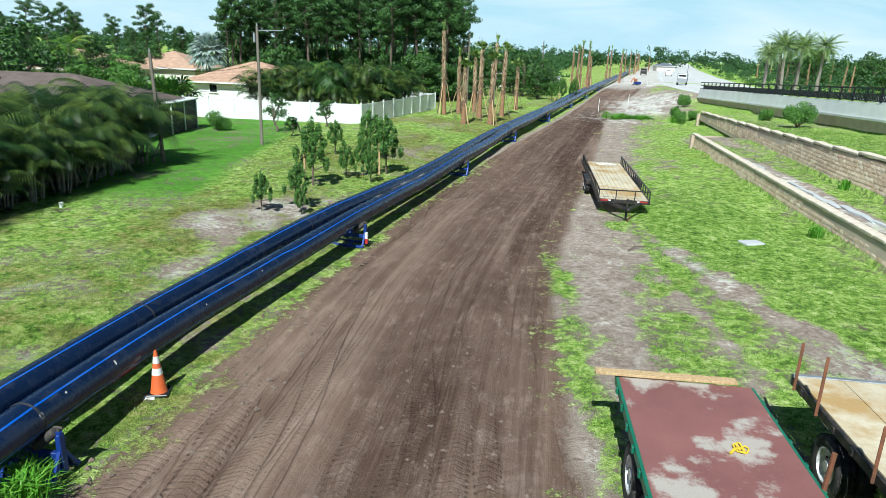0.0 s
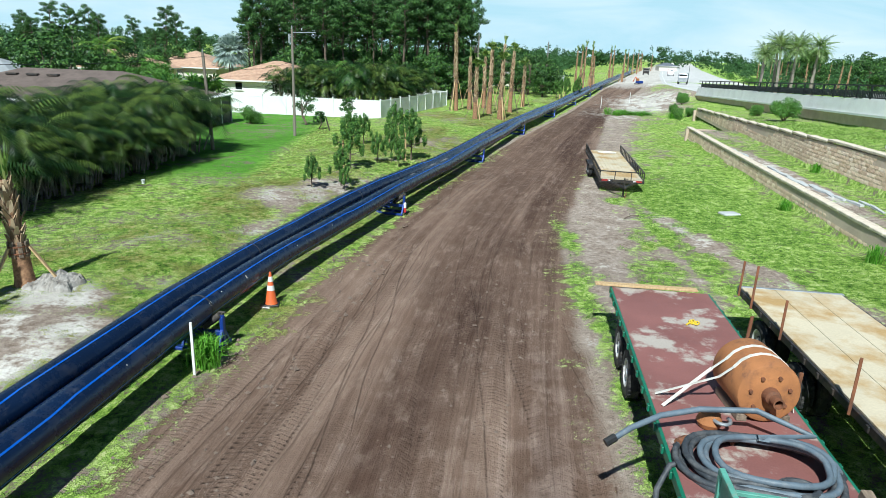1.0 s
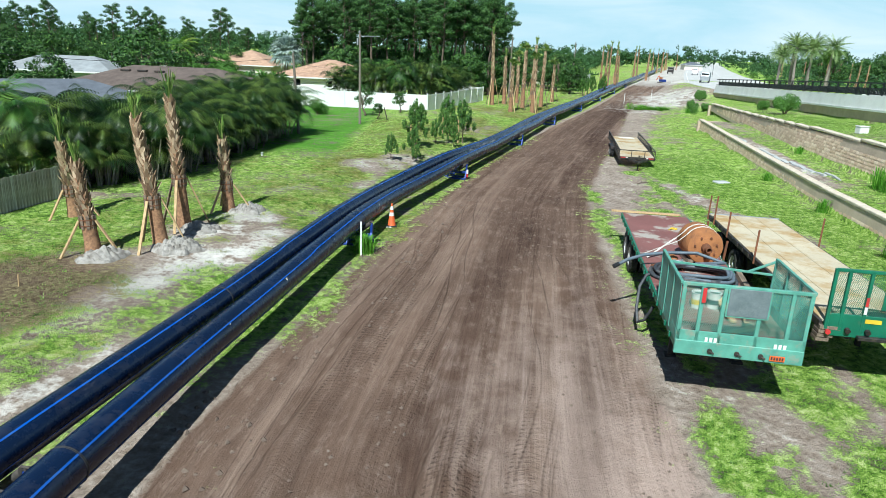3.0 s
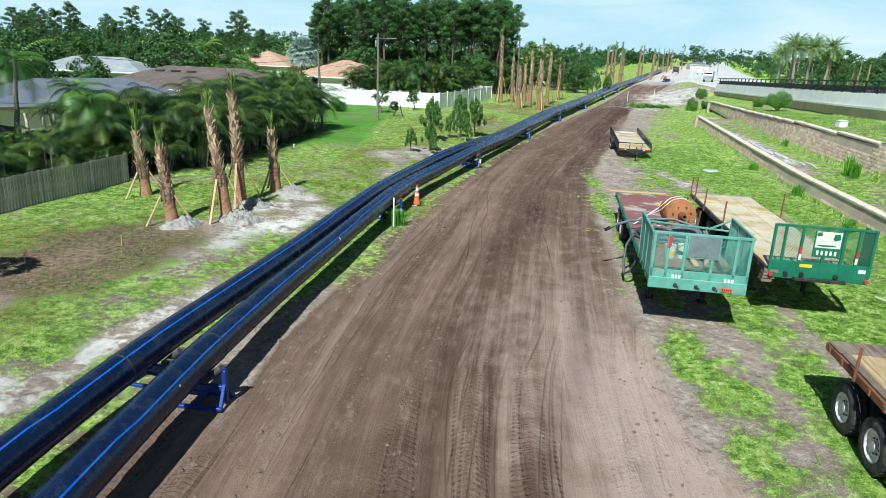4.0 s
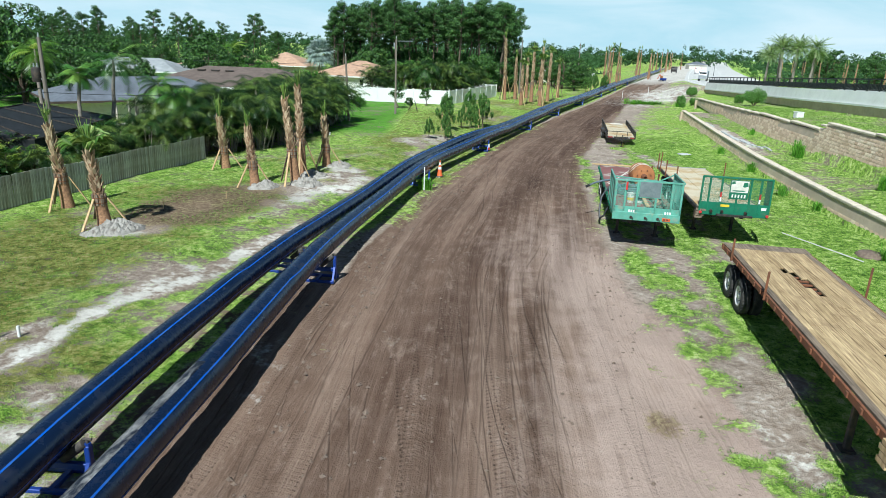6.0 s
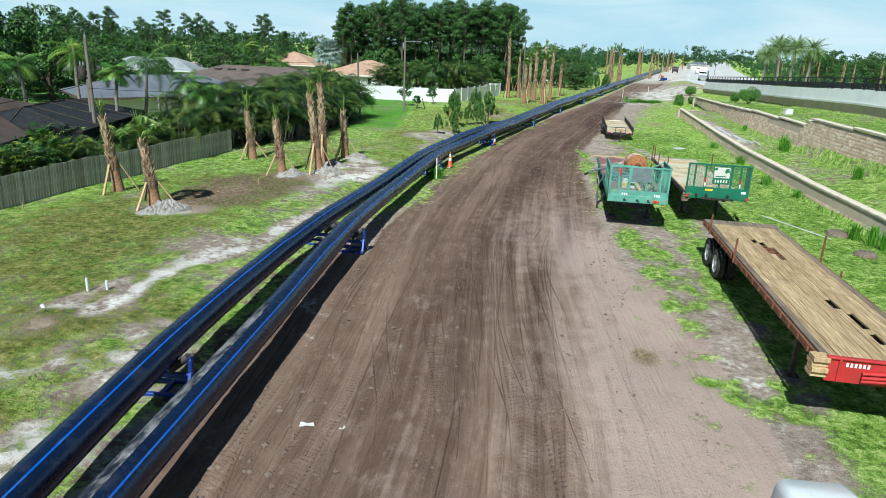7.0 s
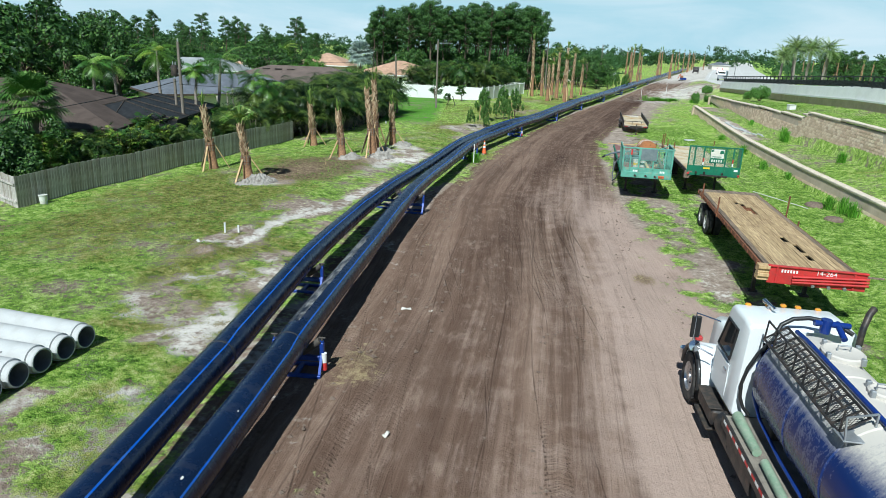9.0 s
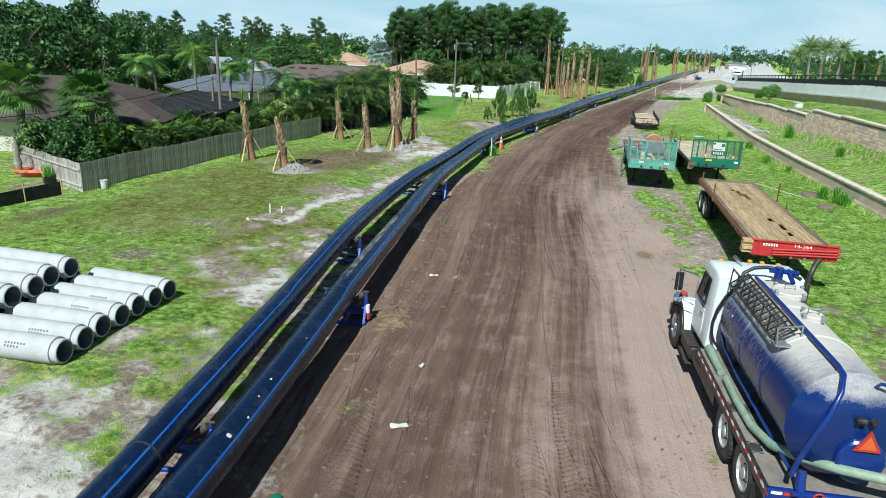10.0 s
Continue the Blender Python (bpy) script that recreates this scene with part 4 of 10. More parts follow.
    sand = np.maximum(sand, np.where((dr > 0) & (X < W1) & (Y < 45), 0.40 * cloudy(X, Y, 0.45, 71), 0))
    sand = np.maximum(sand, np.where((X > W1) & (X < B), 0.75 * cloudy(X, Y, 0.5, 81), 0))
    sand = np.maximum(sand, 1.1 * step(125, 160, Y) * np.exp(-((X - 0.5 * (road_left(Y) + road_right(Y)) - 4) / 16) ** 2))
    road = road + 0.22 * small * (np.abs(dr) < 1.6) - 0.7 * step(135, 175, Y)
    turf = step(-13.2, -14.4, X + 0.10 * (Y - 40)) * step(24, 30, Y) * (1 - step(58.5, 60, Y))
    dry = 0.16 + 0.30 * cloudy(X, Y, 0.16, 91) + 0.34 * cloudy(X, Y * 0.35, 0.45, 97) + 0.06 * left_side + 0.28 * blob(X, Y, -13, 20, 7, 18) + 0.30 * blob(X, Y, -17.5, -6, 3.5, 6) - 0.25 * blob(X, Y, -11.5, -4, 2.5, 9) - 0.30 * (X > road_right(Y)) + 0.30 * blob(X, Y, -20, -5, 6, 8) + 0.22 * blob(X, Y, -17, -9, 6, 7) + 0.3 * blob(X, Y, 0, 62, 8, 20) + 0.25 * blob(X, Y, -18, 3, 6, 9) - 0.3 * blob(X, Y, -8, 6, 1.5, 12)
    fence_x = np.interp(Y, [-30, -8.5, 13.4, 18, 37, 60], [-27, -24.75, -20.6, -16.6, -15.2, -12.5])
    dry = dry - 0.55 * np.exp(-((X - fence_x - 1.2) / 1.9) ** 2) * (Y < 60)
    lane_1 = np.interp(Y, [-30, -12.7, -8.6, -4.7, 6.6, 10.6, 16, 27, 33, 41, 60, 80], [-5.6, -5.2, -4.3, -3.7, -2.8, -1.6, -0.9, 0.9, 1.6, 4.2, 8.6, 13.5])
    lane_2 = np.interp(Y, [-40, -23, -19.6, -7, 2, 12], [-1.4, -1.6, -2.0, -1.7, 0.0, 0.9])
    lane_3 = np.interp(Y, [-40, -23, -10, 0, 8], [-3.6, -3.8, -3.3, -2.0, 0.2])
    damp = (0.85 + 0.55 * step(8, 18, Y)) * np.exp(-((X - lane_1 - 0.4 * step(6, 14, Y)) / (1.15 + 0.9 * step(8, 20, Y))) ** 2) * (0.75 + 0.5 * cloudy(X, Y * 0.3, 0.4, 141)) * (1 - step(70, 95, Y)) + 0.55 * np.exp(-((X - lane_2) / 0.6) ** 2) * (1 - step(8, 16, Y)) + 0.45 * np.exp(-((X - lane_3) / 0.5) ** 2) * (1 - step(3, 9, Y))
    light = 0.80 * step(-5.6, 0.2, dr) * (1 - 0.75 * step(-6, 10, Y)) * (1 - step(45, 80, Y)) - 0.35 * step(4.0, 1.0, -dl) * (Y > -5) + 0.40 * blob(X, Y, 0.0, -12, 2.2, 16) - 0.2 * blob(X, Y, -3, 20, 3, 14) - 0.45 * blob(X, Y, 1.0, 22, 4.5, 14, -12) + 0.50 * cloudy(X * 2.0, Y * 0.35, 0.35, 131)
    light = light - 0.35 * step(-3.5, -5.5, X) * near_yard
    dirt = 1.5 * blob(X, Y, -15.3, 2.5, 2.4, 4.2, -14) + 0.55 * blob(X, Y, -13.6, -13.4, 1.3, 0.8) + 0.45 * blob(X, Y, -10.6, -18.5, 0.7, 2.2) + 0.85 * blob(X, Y, -22.6, -12.7, 0.9, 2.2, -12) + 0.32 * blob(X, Y, -17.5, -7, 2.5, 2.5)
    dirt = dirt + 0.85 * blob(X, Y, 0.82, -11.5, 0.42, 0.7) + 0.40 * blob(X, Y, 1.8, 20.0, 0.8, 5) + 0.35 * blob(X, Y, 8.5, 45, 2.0, 6, -14) + 0.8 * blob(X, Y, -6.85, -19.4, 0.7, 1.1)
    damp = damp + 0.38 * step(3.6, 1.2, -dl) * (0.7 + 0.6 * cloudy(X, Y * 0.5, 0.5, 151)) * step(-10, 2, Y)
    grass = grass - 0.30 * blob(X, Y, 6.5, -17.5, 1.4, 4.0)
    flow = np.stack([across, Y, np.zeros_like(X)], -1)

    me = bpy.data.meshes.new("ground")
    idx = np.arange(nr * nc).reshape(nr, nc)
    faces = np.stack([idx[:-1, :-1], idx[:-1, 1:], idx[1:, 1:], idx[1:, :-1]], -1).reshape(-1, 4)
    me.vertices.add(nr * nc)
    me.vertices.foreach_set("co", np.stack([X, Y, Z], -1).astype(np.float32).ravel())
    me.loops.add(faces.size)
    me.loops.foreach_set("vertex_index", faces.astype(np.int32).ravel())
    me.polygons.add(len(faces))
    me.polygons.foreach_set("loop_start", np.arange(0, faces.size, 4, dtype=np.int32))
    me.polygons.foreach_set("use_smooth", np.ones(len(faces), dtype=bool))
    for name, field in (("road", road), ("sand", sand), ("grass", grass), ("turf", turf), ("dry", dry), ("damp", damp), ("light", light), ("dirt", dirt)):
        me.attributes.new(name, "FLOAT", "POINT").data.foreach_set("value", field.astype(np.float32).ravel())
    me.attributes.new("flow", "FLOAT_VECTOR", "POINT").data.foreach_set("vector", flow.astype(np.float32).ravel())
    me.materials.append(M_GROUND)
    me.update()
    me.validate()
    setting("ground", me, M_GROUND, "rutted brown dirt haul road between patchy green grass and sand", category="ground")
    return X, Y, Z, grass, turf, dry


GX, GY, GZ, G_GRASS, G_TURF, G_DRY = build_ground()

# ---------------------------------------------------------------- walls, barrier, carriageway
BATTER = 0.12


def course(line_x, y0, y1, z0, z1, thick, jut=0.0, batter=0.0):
    """A strip of wall along a line of the plan; z0 and z1 are functions of y; the face leans back by batter."""
    g = G()
    ys = np.arange(y0, y1 + 0.01, 1.0)
    vs = []
    for y in ys:
        x = float(line_x(y)) - jut
        a, b = float(z0(y)), float(z1(y))
        back = batter * (b - a)
        vs += [(x, y, a), (x + thick, y, a), (x + thick + back * (jut == 0.0), y, b), (x + back, y, b)]
    fs = []
    for i in range(len(ys) - 1):
        k = 4 * i
        fs += [(k + 3, k + 7, k + 6, k + 2), (k, k + 4, k + 7, k + 3), (k + 1, k + 2, k + 6, k + 5), (k, k + 1, k + 5, k + 4)]
    n = 4 * (len(ys) - 1)
    fs += [(0, 3, 2, 1), (n, n + 1, n + 2, n + 3)]
    return g.add(vs, fs)


low = lambda y: ground_z(wall1_x(y), y) - 0.25
wall_low = setting("retaining_wall_1", course(wall1_x, -40, 53, low, lambda y: 1.02, 0.30, batter=BATTER), M_STUCCO, "low terrace retaining wall, muddy stucco above split-face block", category="wall")
wall_high = setting("retaining_wall_2", course(wall2_x, -40, 71, lambda y: 0.7, lambda y: wall2_z(y) - 0.14, 0.34, batter=BATTER), M_STUCCO, "upper terrace retaining wall of split-face block", category="wall")
setting("wall_return_1", G().box((17.1, 53.0, 0.5), (2.4, 0.3, 1.1)), M_STUCCO, "short return at the end of the low wall", category="wall")
setting("wall_return_2", G().box((24.6, 71.1, 0.6), (5.2, 0.3, 1.4)), M_STUCCO, "short return at the end of the upper wall", category="wall")


def caps(line_x, y0, y1, top, parent, thick, over, base):
    """Cast cap stones laid end to end along a wall, stepping with its top."""
    y, k = y0, 0
    protos = {}
    while y < y1:
        ln = 0.9
        x0, x1 = float(line_x(y)), float(line_x(y + ln))
        z = round(float(top(y + ln / 2)) / 0.1) * 0.1
        kind = k % 4
        if kind not in protos:
            protos[kind] = G().box((0, 0, 0), (thick + 2 * over, ln - 0.012 - 0.006 * kind, 0.13), 0.018 + 0.004 * kind).mesh("cap_stone", M_CAP)
        ob = part("cap_stone", protos[kind], M_CAP, parent)
        ob.matrix_basis = Matrix.Translation(((x0 + x1) / 2 + thick / 2 + BATTER * (z - base), y + ln / 2, z + 0.004 * ((k * 7) % 3))) @ Matrix.Rotation(-math.atan2(x1 - x0, ln), 4, "Z")
        y += ln
        k += 1


caps(wall1_x, -30, 52.8, lambda y: 1.085, wall_low, 0.30, 0.06, -0.1)
caps(wall2_x, -20, 70.5, lambda y: wall2_z(y) - 0.02, wall_high, 0.34, 0.06, 0.7)

# roadway wall: brown base, pale concrete parapet, black rail on top
base_wall = setting("approach_wall", course(barrier_x, -40, 96, lambda y: barrier_z(y) - 0.4, lambda y: barrier_z(y) + 0.9, 0.40), M_STUCCO, "brown base wall of the raised roadway", category="wall")
parapet = setting("parapet", course(barrier_x, -40, 96, lambda y: barrier_z(y) + 0.9, lambda y: barrier_z(y) + 1.98, 0.46, 0.05, 0.17), M_PARAPET, "pale concrete roadway parapet", category="barrier")
setting("parapet_lip", course(barrier_x, -40, 96, lambda y: barrier_z(y) + 0.84, lambda y: barrier_z(y) + 1.0, 0.07, 0.115), M_PARAPET, "concrete drip ledge under the parapet", category="barrier")
far_parapet_x = lambda y: barrier_x(y) + 15.5
setting("far_parapet", course(far_parapet_x, -40, 78, lambda y: carriage_z(y) - 0.3, lambda y: carriage_z(y) + 0.95, 0.35), M_PARAPET, "pale concrete parapet beyond the roadway", category="barrier")


def road_rail():
    rail = thing("bridge_railing", Matrix(), "black metal railing on the concrete parapet", "railing", kind="structure")
    for h, name in ((0.10, "bottom_rail"), (0.52, "middle_rail"), (0.92, "top_rail")):
        g = G()
        ys = np.arange(-38, 96.1, 2.0)
        for a, b in zip(ys[:-1], ys[1:]):
            g.bar((float(barrier_x(a)) + 0.2, a, float(barrier_z(a)) + 1.98 + h), (float(barrier_x(b)) + 0.2, b, float(barrier_z(b)) + 1.98 + h), 0.09 if h > 0.9 else 0.06, 0.10 if h > 0.9 else 0.07)
        part(name, g, M_RAIL, rail)
    post = G().box((0, 0, 0.46), (0.10, 0.12, 0.92), 0.01).mesh("rail_post", M_RAIL)
    infill = G()
    for j in range(9):
        infill.box((0, 0.24 + j * 0.21, 0.32), (0.05, 0.09, 0.44))
    infill = infill.mesh("rail_panel", M_RAIL)
    y = -38.0
    while y < 96:
        m = Matrix.Translation((float(barrier_x(y)) + 0.2, y, float(barrier_z(y)) + 1.98))
        part("rail_post", post, M_RAIL, rail, m=m)
        sl = Matrix.Shear("XZ", 4, (0, 0))
        sl[0][1] = (float(barrier_x(y + 2)) - float(barrier_x(y))) / 2
        sl[2][1] = (float(barrier_z(y + 2)) - float(barrier_z(y))) / 2
        if y < 94:
            part("rail_panel", infill, M_RAIL, rail, m=m @ sl)
        y += 2.0


road_rail()


def carriageway():
    ys = np.concatenate([np.arange(-60, 96, 4.0), np.arange(96, 260, 6.0), np.geomspace(260, 900, 16)])
    vs, fs = [], []
    for y in ys:
        x, z = float(carriage_x(y)) + 0.25, float(carriage_z(y)) + 0.012
        vs += [(x, y, z), (x + 14.9 + 8.0 * float(step(118, 155, y)), y, z)]
    for i in range(len(ys) - 1):
        fs.append((2 * i, 2 * i + 1, 2 * i + 3, 2 * i + 2))
    setting("road", G().add(vs, fs), M_ASPHALT, "pale unfinished concrete roadway", category="road")
    lines = []
    for off, wd in ((1.0, 0.14), (13.4, 0.14)):
        for y0, y1 in zip(ys[:-1], ys[1:]):
            p = [(float(carriage_x(y)) + 0.25 + off, y, float(carriage_z(y)) + 0.018) for y in (y0, y1)]
            lines.append([p[0], (p[0][0] + wd, *p[0][1:]), (p[1][0] + wd, *p[1][1:]), p[1]])
    setting("road_line", quads("road_line", np.array(lines), M_WHITE), M_WHITE, "white painted edge lines on the roadway", category="road marking")
    # footpath on the far side of the planted strip
    vs, fs = [], []
    ys = np.arange(60, 300, 6.0)
    for y in ys:
        x = float(carriage_x(y)) + 33 + 2.5 * math.sin(y * 0.05)
        z = float(carriage_z(y)) * (1 - float(step(18, 50, 33.0))) + 0.06
        vs += [(x, y, z), (x + 2.4, y, z)]
    for i in range(len(ys) - 1):
        fs.append((2 * i, 2 * i + 1, 2 * i + 3, 2 * i + 2))
    setting("pavement", G().add(vs, fs), M_CONC, "pale footpath winding through the far lawn", category="path")


carriageway()


# ---------------------------------------------------------------- the two long pipes
PIPE_A = [(-60, -8.6), (-40, -8.6), (-28, -8.7), (-23.3, -9.1), (-19.7, -9.33), (-13.9, -9.66), (-9.2, -9.75), (-6.1, -9.63), (-0.3, -9.1), (4.4, -8.75), (10, -8.15), (14, -7.75), (21.2, -6.45), (26, -5.0), (34.7, -2.85), (48.6, 0.1), (72.4, 6.3), (90, 10.4), (126, 19.4), (150, 26), (190, 36), (260, 55), (330, 70)]
PIPE_B = [(-60, -7.6), (-40, -7.68), (-27.2, -7.78), (-23, -7.88), (-19.9, -8.0), (-13.5, -8.2), (-9.4, -8.27), (-5.9, -8.36), (0.0, -8.2), (5.3, -7.78), (8.4, -7.5), (14.2, -6.95), (20.75, -5.35), (27.1, -3.95), (36.3, -1.8), (52.7, 1.9), (86.7, 10.6), (100, 14), (140, 24.0), (160, 29.5), (218, 44.6), (300, 66)]
PIPE_R = 0.325


def smooth_line(pts, spacing):
    ys = np.array([p[0] for p in pts], float)
    xs = np.array([p[1] for p in pts], float)
    y = np.arange(ys[0], ys[-1], spacing)
    x = np.interp(y, ys, xs)
    k = np.ones(9) / 9
    pad = np.pad(x, 4, mode="edge")
    for _ in range(2):
        x = np.convolve(pad, k, "valid")
        pad = np.pad(x, 4, mode="edge")
    return x, y


STANDS_B = [-34.0, -19.6, -4.8, 10.2, 23.6, 38.0, 52.9, 69.4, 88, 108, 132]
STANDS_A = [-41, -26.4, -15.0, -4.0, 10.5, 24.5]


def pipe_height(y, stands, lift):
    """Axis height: held up at the rollers, sagging a little between."""
    z = np.full_like(y, 0.0)
    s = np.array(stands)
    for i, v in enumerate(y):
        d = np.min(np.abs(s - v))
        z[i] = lift - 0.10 * min(1, d / 7.0)
    return z


def long_pipe(name, pts, stands, lift, label, joint_ys, dusty, marks=()):
    x, y = smooth_line(pts, 0.6)
    z = pipe_height(y, stands, lift)
    z = z + 0.05 * np.sin(y * 0.13) * (y > 30)
    pipe = thing(name, Matrix(), label, "pipe", "long polyethylene pipes beside the dirt road")
    axis = [Vector(p) for p in zip(x, y, z)]
    part("barrel", G().tube(axis, PIPE_R, 28), M_PIPE, pipe, smooth=40)

    def frame_at(i):
        d = (axis[min(i + 1, len(axis) - 1)] - axis[max(i - 1, 0)]).normalized()
        s = d.cross(Vector((0, 0, 1))).normalized()
        return d, s, s.cross(d)

    # stripes pressed round the barrel, slowly twisting
    turn = 0 if pts is PIPE_A else -15
    for a0, wid in ((64 + turn, 3.0), (-8 + turn, 1.8), (175 + turn, 2.4)):
        vs, fs = [], []
        for i in range(len(axis)):
            d, s, u = frame_at(i)
            a0i = a0 + 7 * math.sin(y[i] * 0.05) + (14 if (i // 22) % 2 else 0) * 0.5
            for da in (-wid, 0, wid):
                a = radians(a0i + da)
                p = axis[i] + (s * math.cos(a) + u * math.sin(a)) * (PIPE_R + 0.004)
                vs.append((p.x, p.y, p.z))
        for i in range(len(axis) - 1):
            for q in (0, 1):
                k = 3 * i + q
                fs.append((k, k + 1, k + 4, k + 3))
        part("stripe", G().add(vs, fs), M_STRIPE, pipe, "bright blue stripe along the pipe")
    # fused joints: a double bead round the barrel
    for jy in joint_ys:
        i = int(np.argmin(np.abs(y - jy)))
        d, s, u = frame_at(i)
        m = Matrix.Translation(axis[i]) @ d.to_track_quat("Z", "Y").to_matrix().to_4x4()
        prof = [(PIPE_R - 0.01, -0.026), (PIPE_R + 0.007, -0.021), (PIPE_R + 0.009, -0.009), (PIPE_R + 0.003, 0.0), (PIPE_R + 0.009, 0.009), (PIPE_R + 0.007, 0.021), (PIPE_R - 0.01, 0.026)]
        part("joint_bead", G().lathe(prof, 28, m), M_PIPE_END, pipe, "raised fusion bead", smooth=60)
    # a length with a dusty scuffed skin
    for a, b in dusty:
        i0, i1 = int(np.argmin(np.abs(y - a))), int(np.argmin(np.abs(y - b)))
        vs, fs, n = [], [], 12
        for i in range(i0, i1 + 1):
            d, s, u = frame_at(i)
            for j in range(n):
                ang = radians(84 + 70 * (j / (n - 1)))
                p = axis[i] + (s * math.cos(ang) + u * math.sin(ang)) * (PIPE_R + 0.0022)
                vs.append((p.x, p.y, p.z))
        for i in range(i1 - i0):
            for j in range(n - 1):
                k = i * n + j
                fs.append((k, k + 1, k + n + 1, k + n))
        part("dusty_skin", G().add(vs, fs), M_PIPE_DUST, pipe, "chalky scuffed skin on the top")
    # chalk and scrape marks on the upper skin
    for my, ang, ln, wd in marks:
        i = int(np.argmin(np.abs(y - my)))
        d, s, u = frame_at(i)
        vs = []
        for k in range(7):
            t = 2 * math.pi * k / 7
            a = radians(ang) + wd / PIPE_R * math.sin(t) * (0.7 + 0.5 * ((k * 5) % 3) / 2)
            p = axis[i] + d * ln * math.cos(t) * (0.7 + 0.5 * ((k * 3) % 4) / 3) + (s * math.cos(a) + u * math.sin(a)) * (PIPE_R + 0.003)
            vs.append((p.x, p.y, p.z))
        part("chalk_mark", G().add(vs, [tuple(range(7))]), M_STRAP, pipe, "small pale scrape on the skin")
    return axis, y


axis_a, ya = long_pipe("black_pipe", PIPE_A, STANDS_A, 0.90, "very long black polyethylene pipe with blue stripes on roller stands", [-41, -27.5, -20.8, -5.2, 2.5, 14.6, 22, 30, 44, 60], [])
axis_b, yb = long_pipe("black_pipe", PIPE_B, STANDS_B, 0.90, "very long dusty black polyethylene pipe with blue stripes on roller stands", [-33, -20.2, -3.9, 10, 24.6, 39, 55, 72], [(-20.0, -12.6), (26.0, 32)],
                       [(3.9, 38, 0.05, 0.04), (10.5, 30, 0.05, 0.035), (11.0, 42, 0.03, 0.02), (12.2, 34, 0.03, 0.05), (10.4, 20, 0.04, 0.02), (7.1, 36, 0.02, 0.015), (15.0, 34, 0.025, 0.02), (17.3, 40, 0.03, 0.02), (-26.9, 62, 0.06, 0.05), (-26.6, 52, 0.04, 0.02), (-25.7, 66, 0.03, 0.02), (-25.1, 70, 0.05, 0.02), (-23.4, 60, 0.03, 0.015), (-6.2, 30, 0.03, 0.02), (0.6, 44, 0.03, 0.02)])


def pipe_roller(px, py, turn, group="roller stands under the pipes", flag=False):
    """A blue stand: base frame, two uprights, tilted rollers in forks."""
    st = thing("pipe_roller_stand", pose(px, py, float(ground_z(px, py)) - 0.01, 0, 0, turn), "blue steel roller stand " + ("with red and white sleeve under a pipe" if flag else "carrying a heavy pipe"), "pipe stand", group)
    part("base_frame", G().box((0, 0.28, 0.05), (1.16, 0.09, 0.08), 0.012).box((0, -0.28, 0.05), (1.16, 0.09, 0.08), 0.012).box((0, 0, 0.05), (0.10, 0.5, 0.08), 0.01), M_STANDBLUE, st)
    for s in (-1, 1):
        up = part("upright", G().box((0.54 * s, 0, 0.41), (0.09, 0.12, 0.70), 0.012).bar((0.54 * s, 0.25, 0.08), (0.54 * s, 0.03, 0.46), 0.06).bar((0.54 * s, -0.25, 0.08), (0.54 * s, -0.03, 0.46), 0.06).tube([(0.54 * s, 0, 0.74), (0.54 * s, 0, 0.80)], 0.05, 8), M_STANDBLUE, st)
        part("roller", G().tube([(0.10 * s, 0, 0.47), (0.50 * s, 0, 0.80)], [0.075, 0.085], 10), M_ROLLER, st, "dark rubber roller", smooth=40)
        part("crank_screw", G().tube([(0.54 * s, 0, 0.78), (0.54 * s, 0, 0.88)], 0.025, 8).tube([(0.47 * s, 0, 0.87), (0.62 * s, 0, 0.87)], 0.022, 8), M_ROLLER, st)
    part("cross_beam", G().box((0, 0, 0.36), (1.08, 0.09, 0.12), 0.012), M_STANDBLUE, st)
    if flag:
        sl = part("sleeve", G().tube([(0.60, -0.05, 0.30), (0.60, -0.05, 0.52)], 0.06, 10), M_WHITE, st, "white sleeve", smooth=40)
        part("sleeve_band", G().tube([(0.60, -0.05, 0.12), (0.60, -0.05, 0.30)], 0.061, 10), M_RED, st, "red sleeve", smooth=40)
    return st


for i, sy in enumerate(STANDS_B):
    j = int(np.argmin(np.abs(yb - sy)))
    d = axis_b[j + 1] - axis_b[j - 1]
    pipe_roller(axis_b[j].x, axis_b[j].y, -math.degrees(math.atan2(d.x, d.y)), flag=i in (1, 4))
for sy in STANDS_A:
    j = int(np.argmin(np.abs(ya - sy)))
    d = axis_a[j + 1] - axis_a[j - 1]
    pipe_roller(axis_a[j].x, axis_a[j].y, -math.degrees(math.atan2(d.x, d.y)))

# ---------------------------------------------------------------- wheels
WHEELS = {}


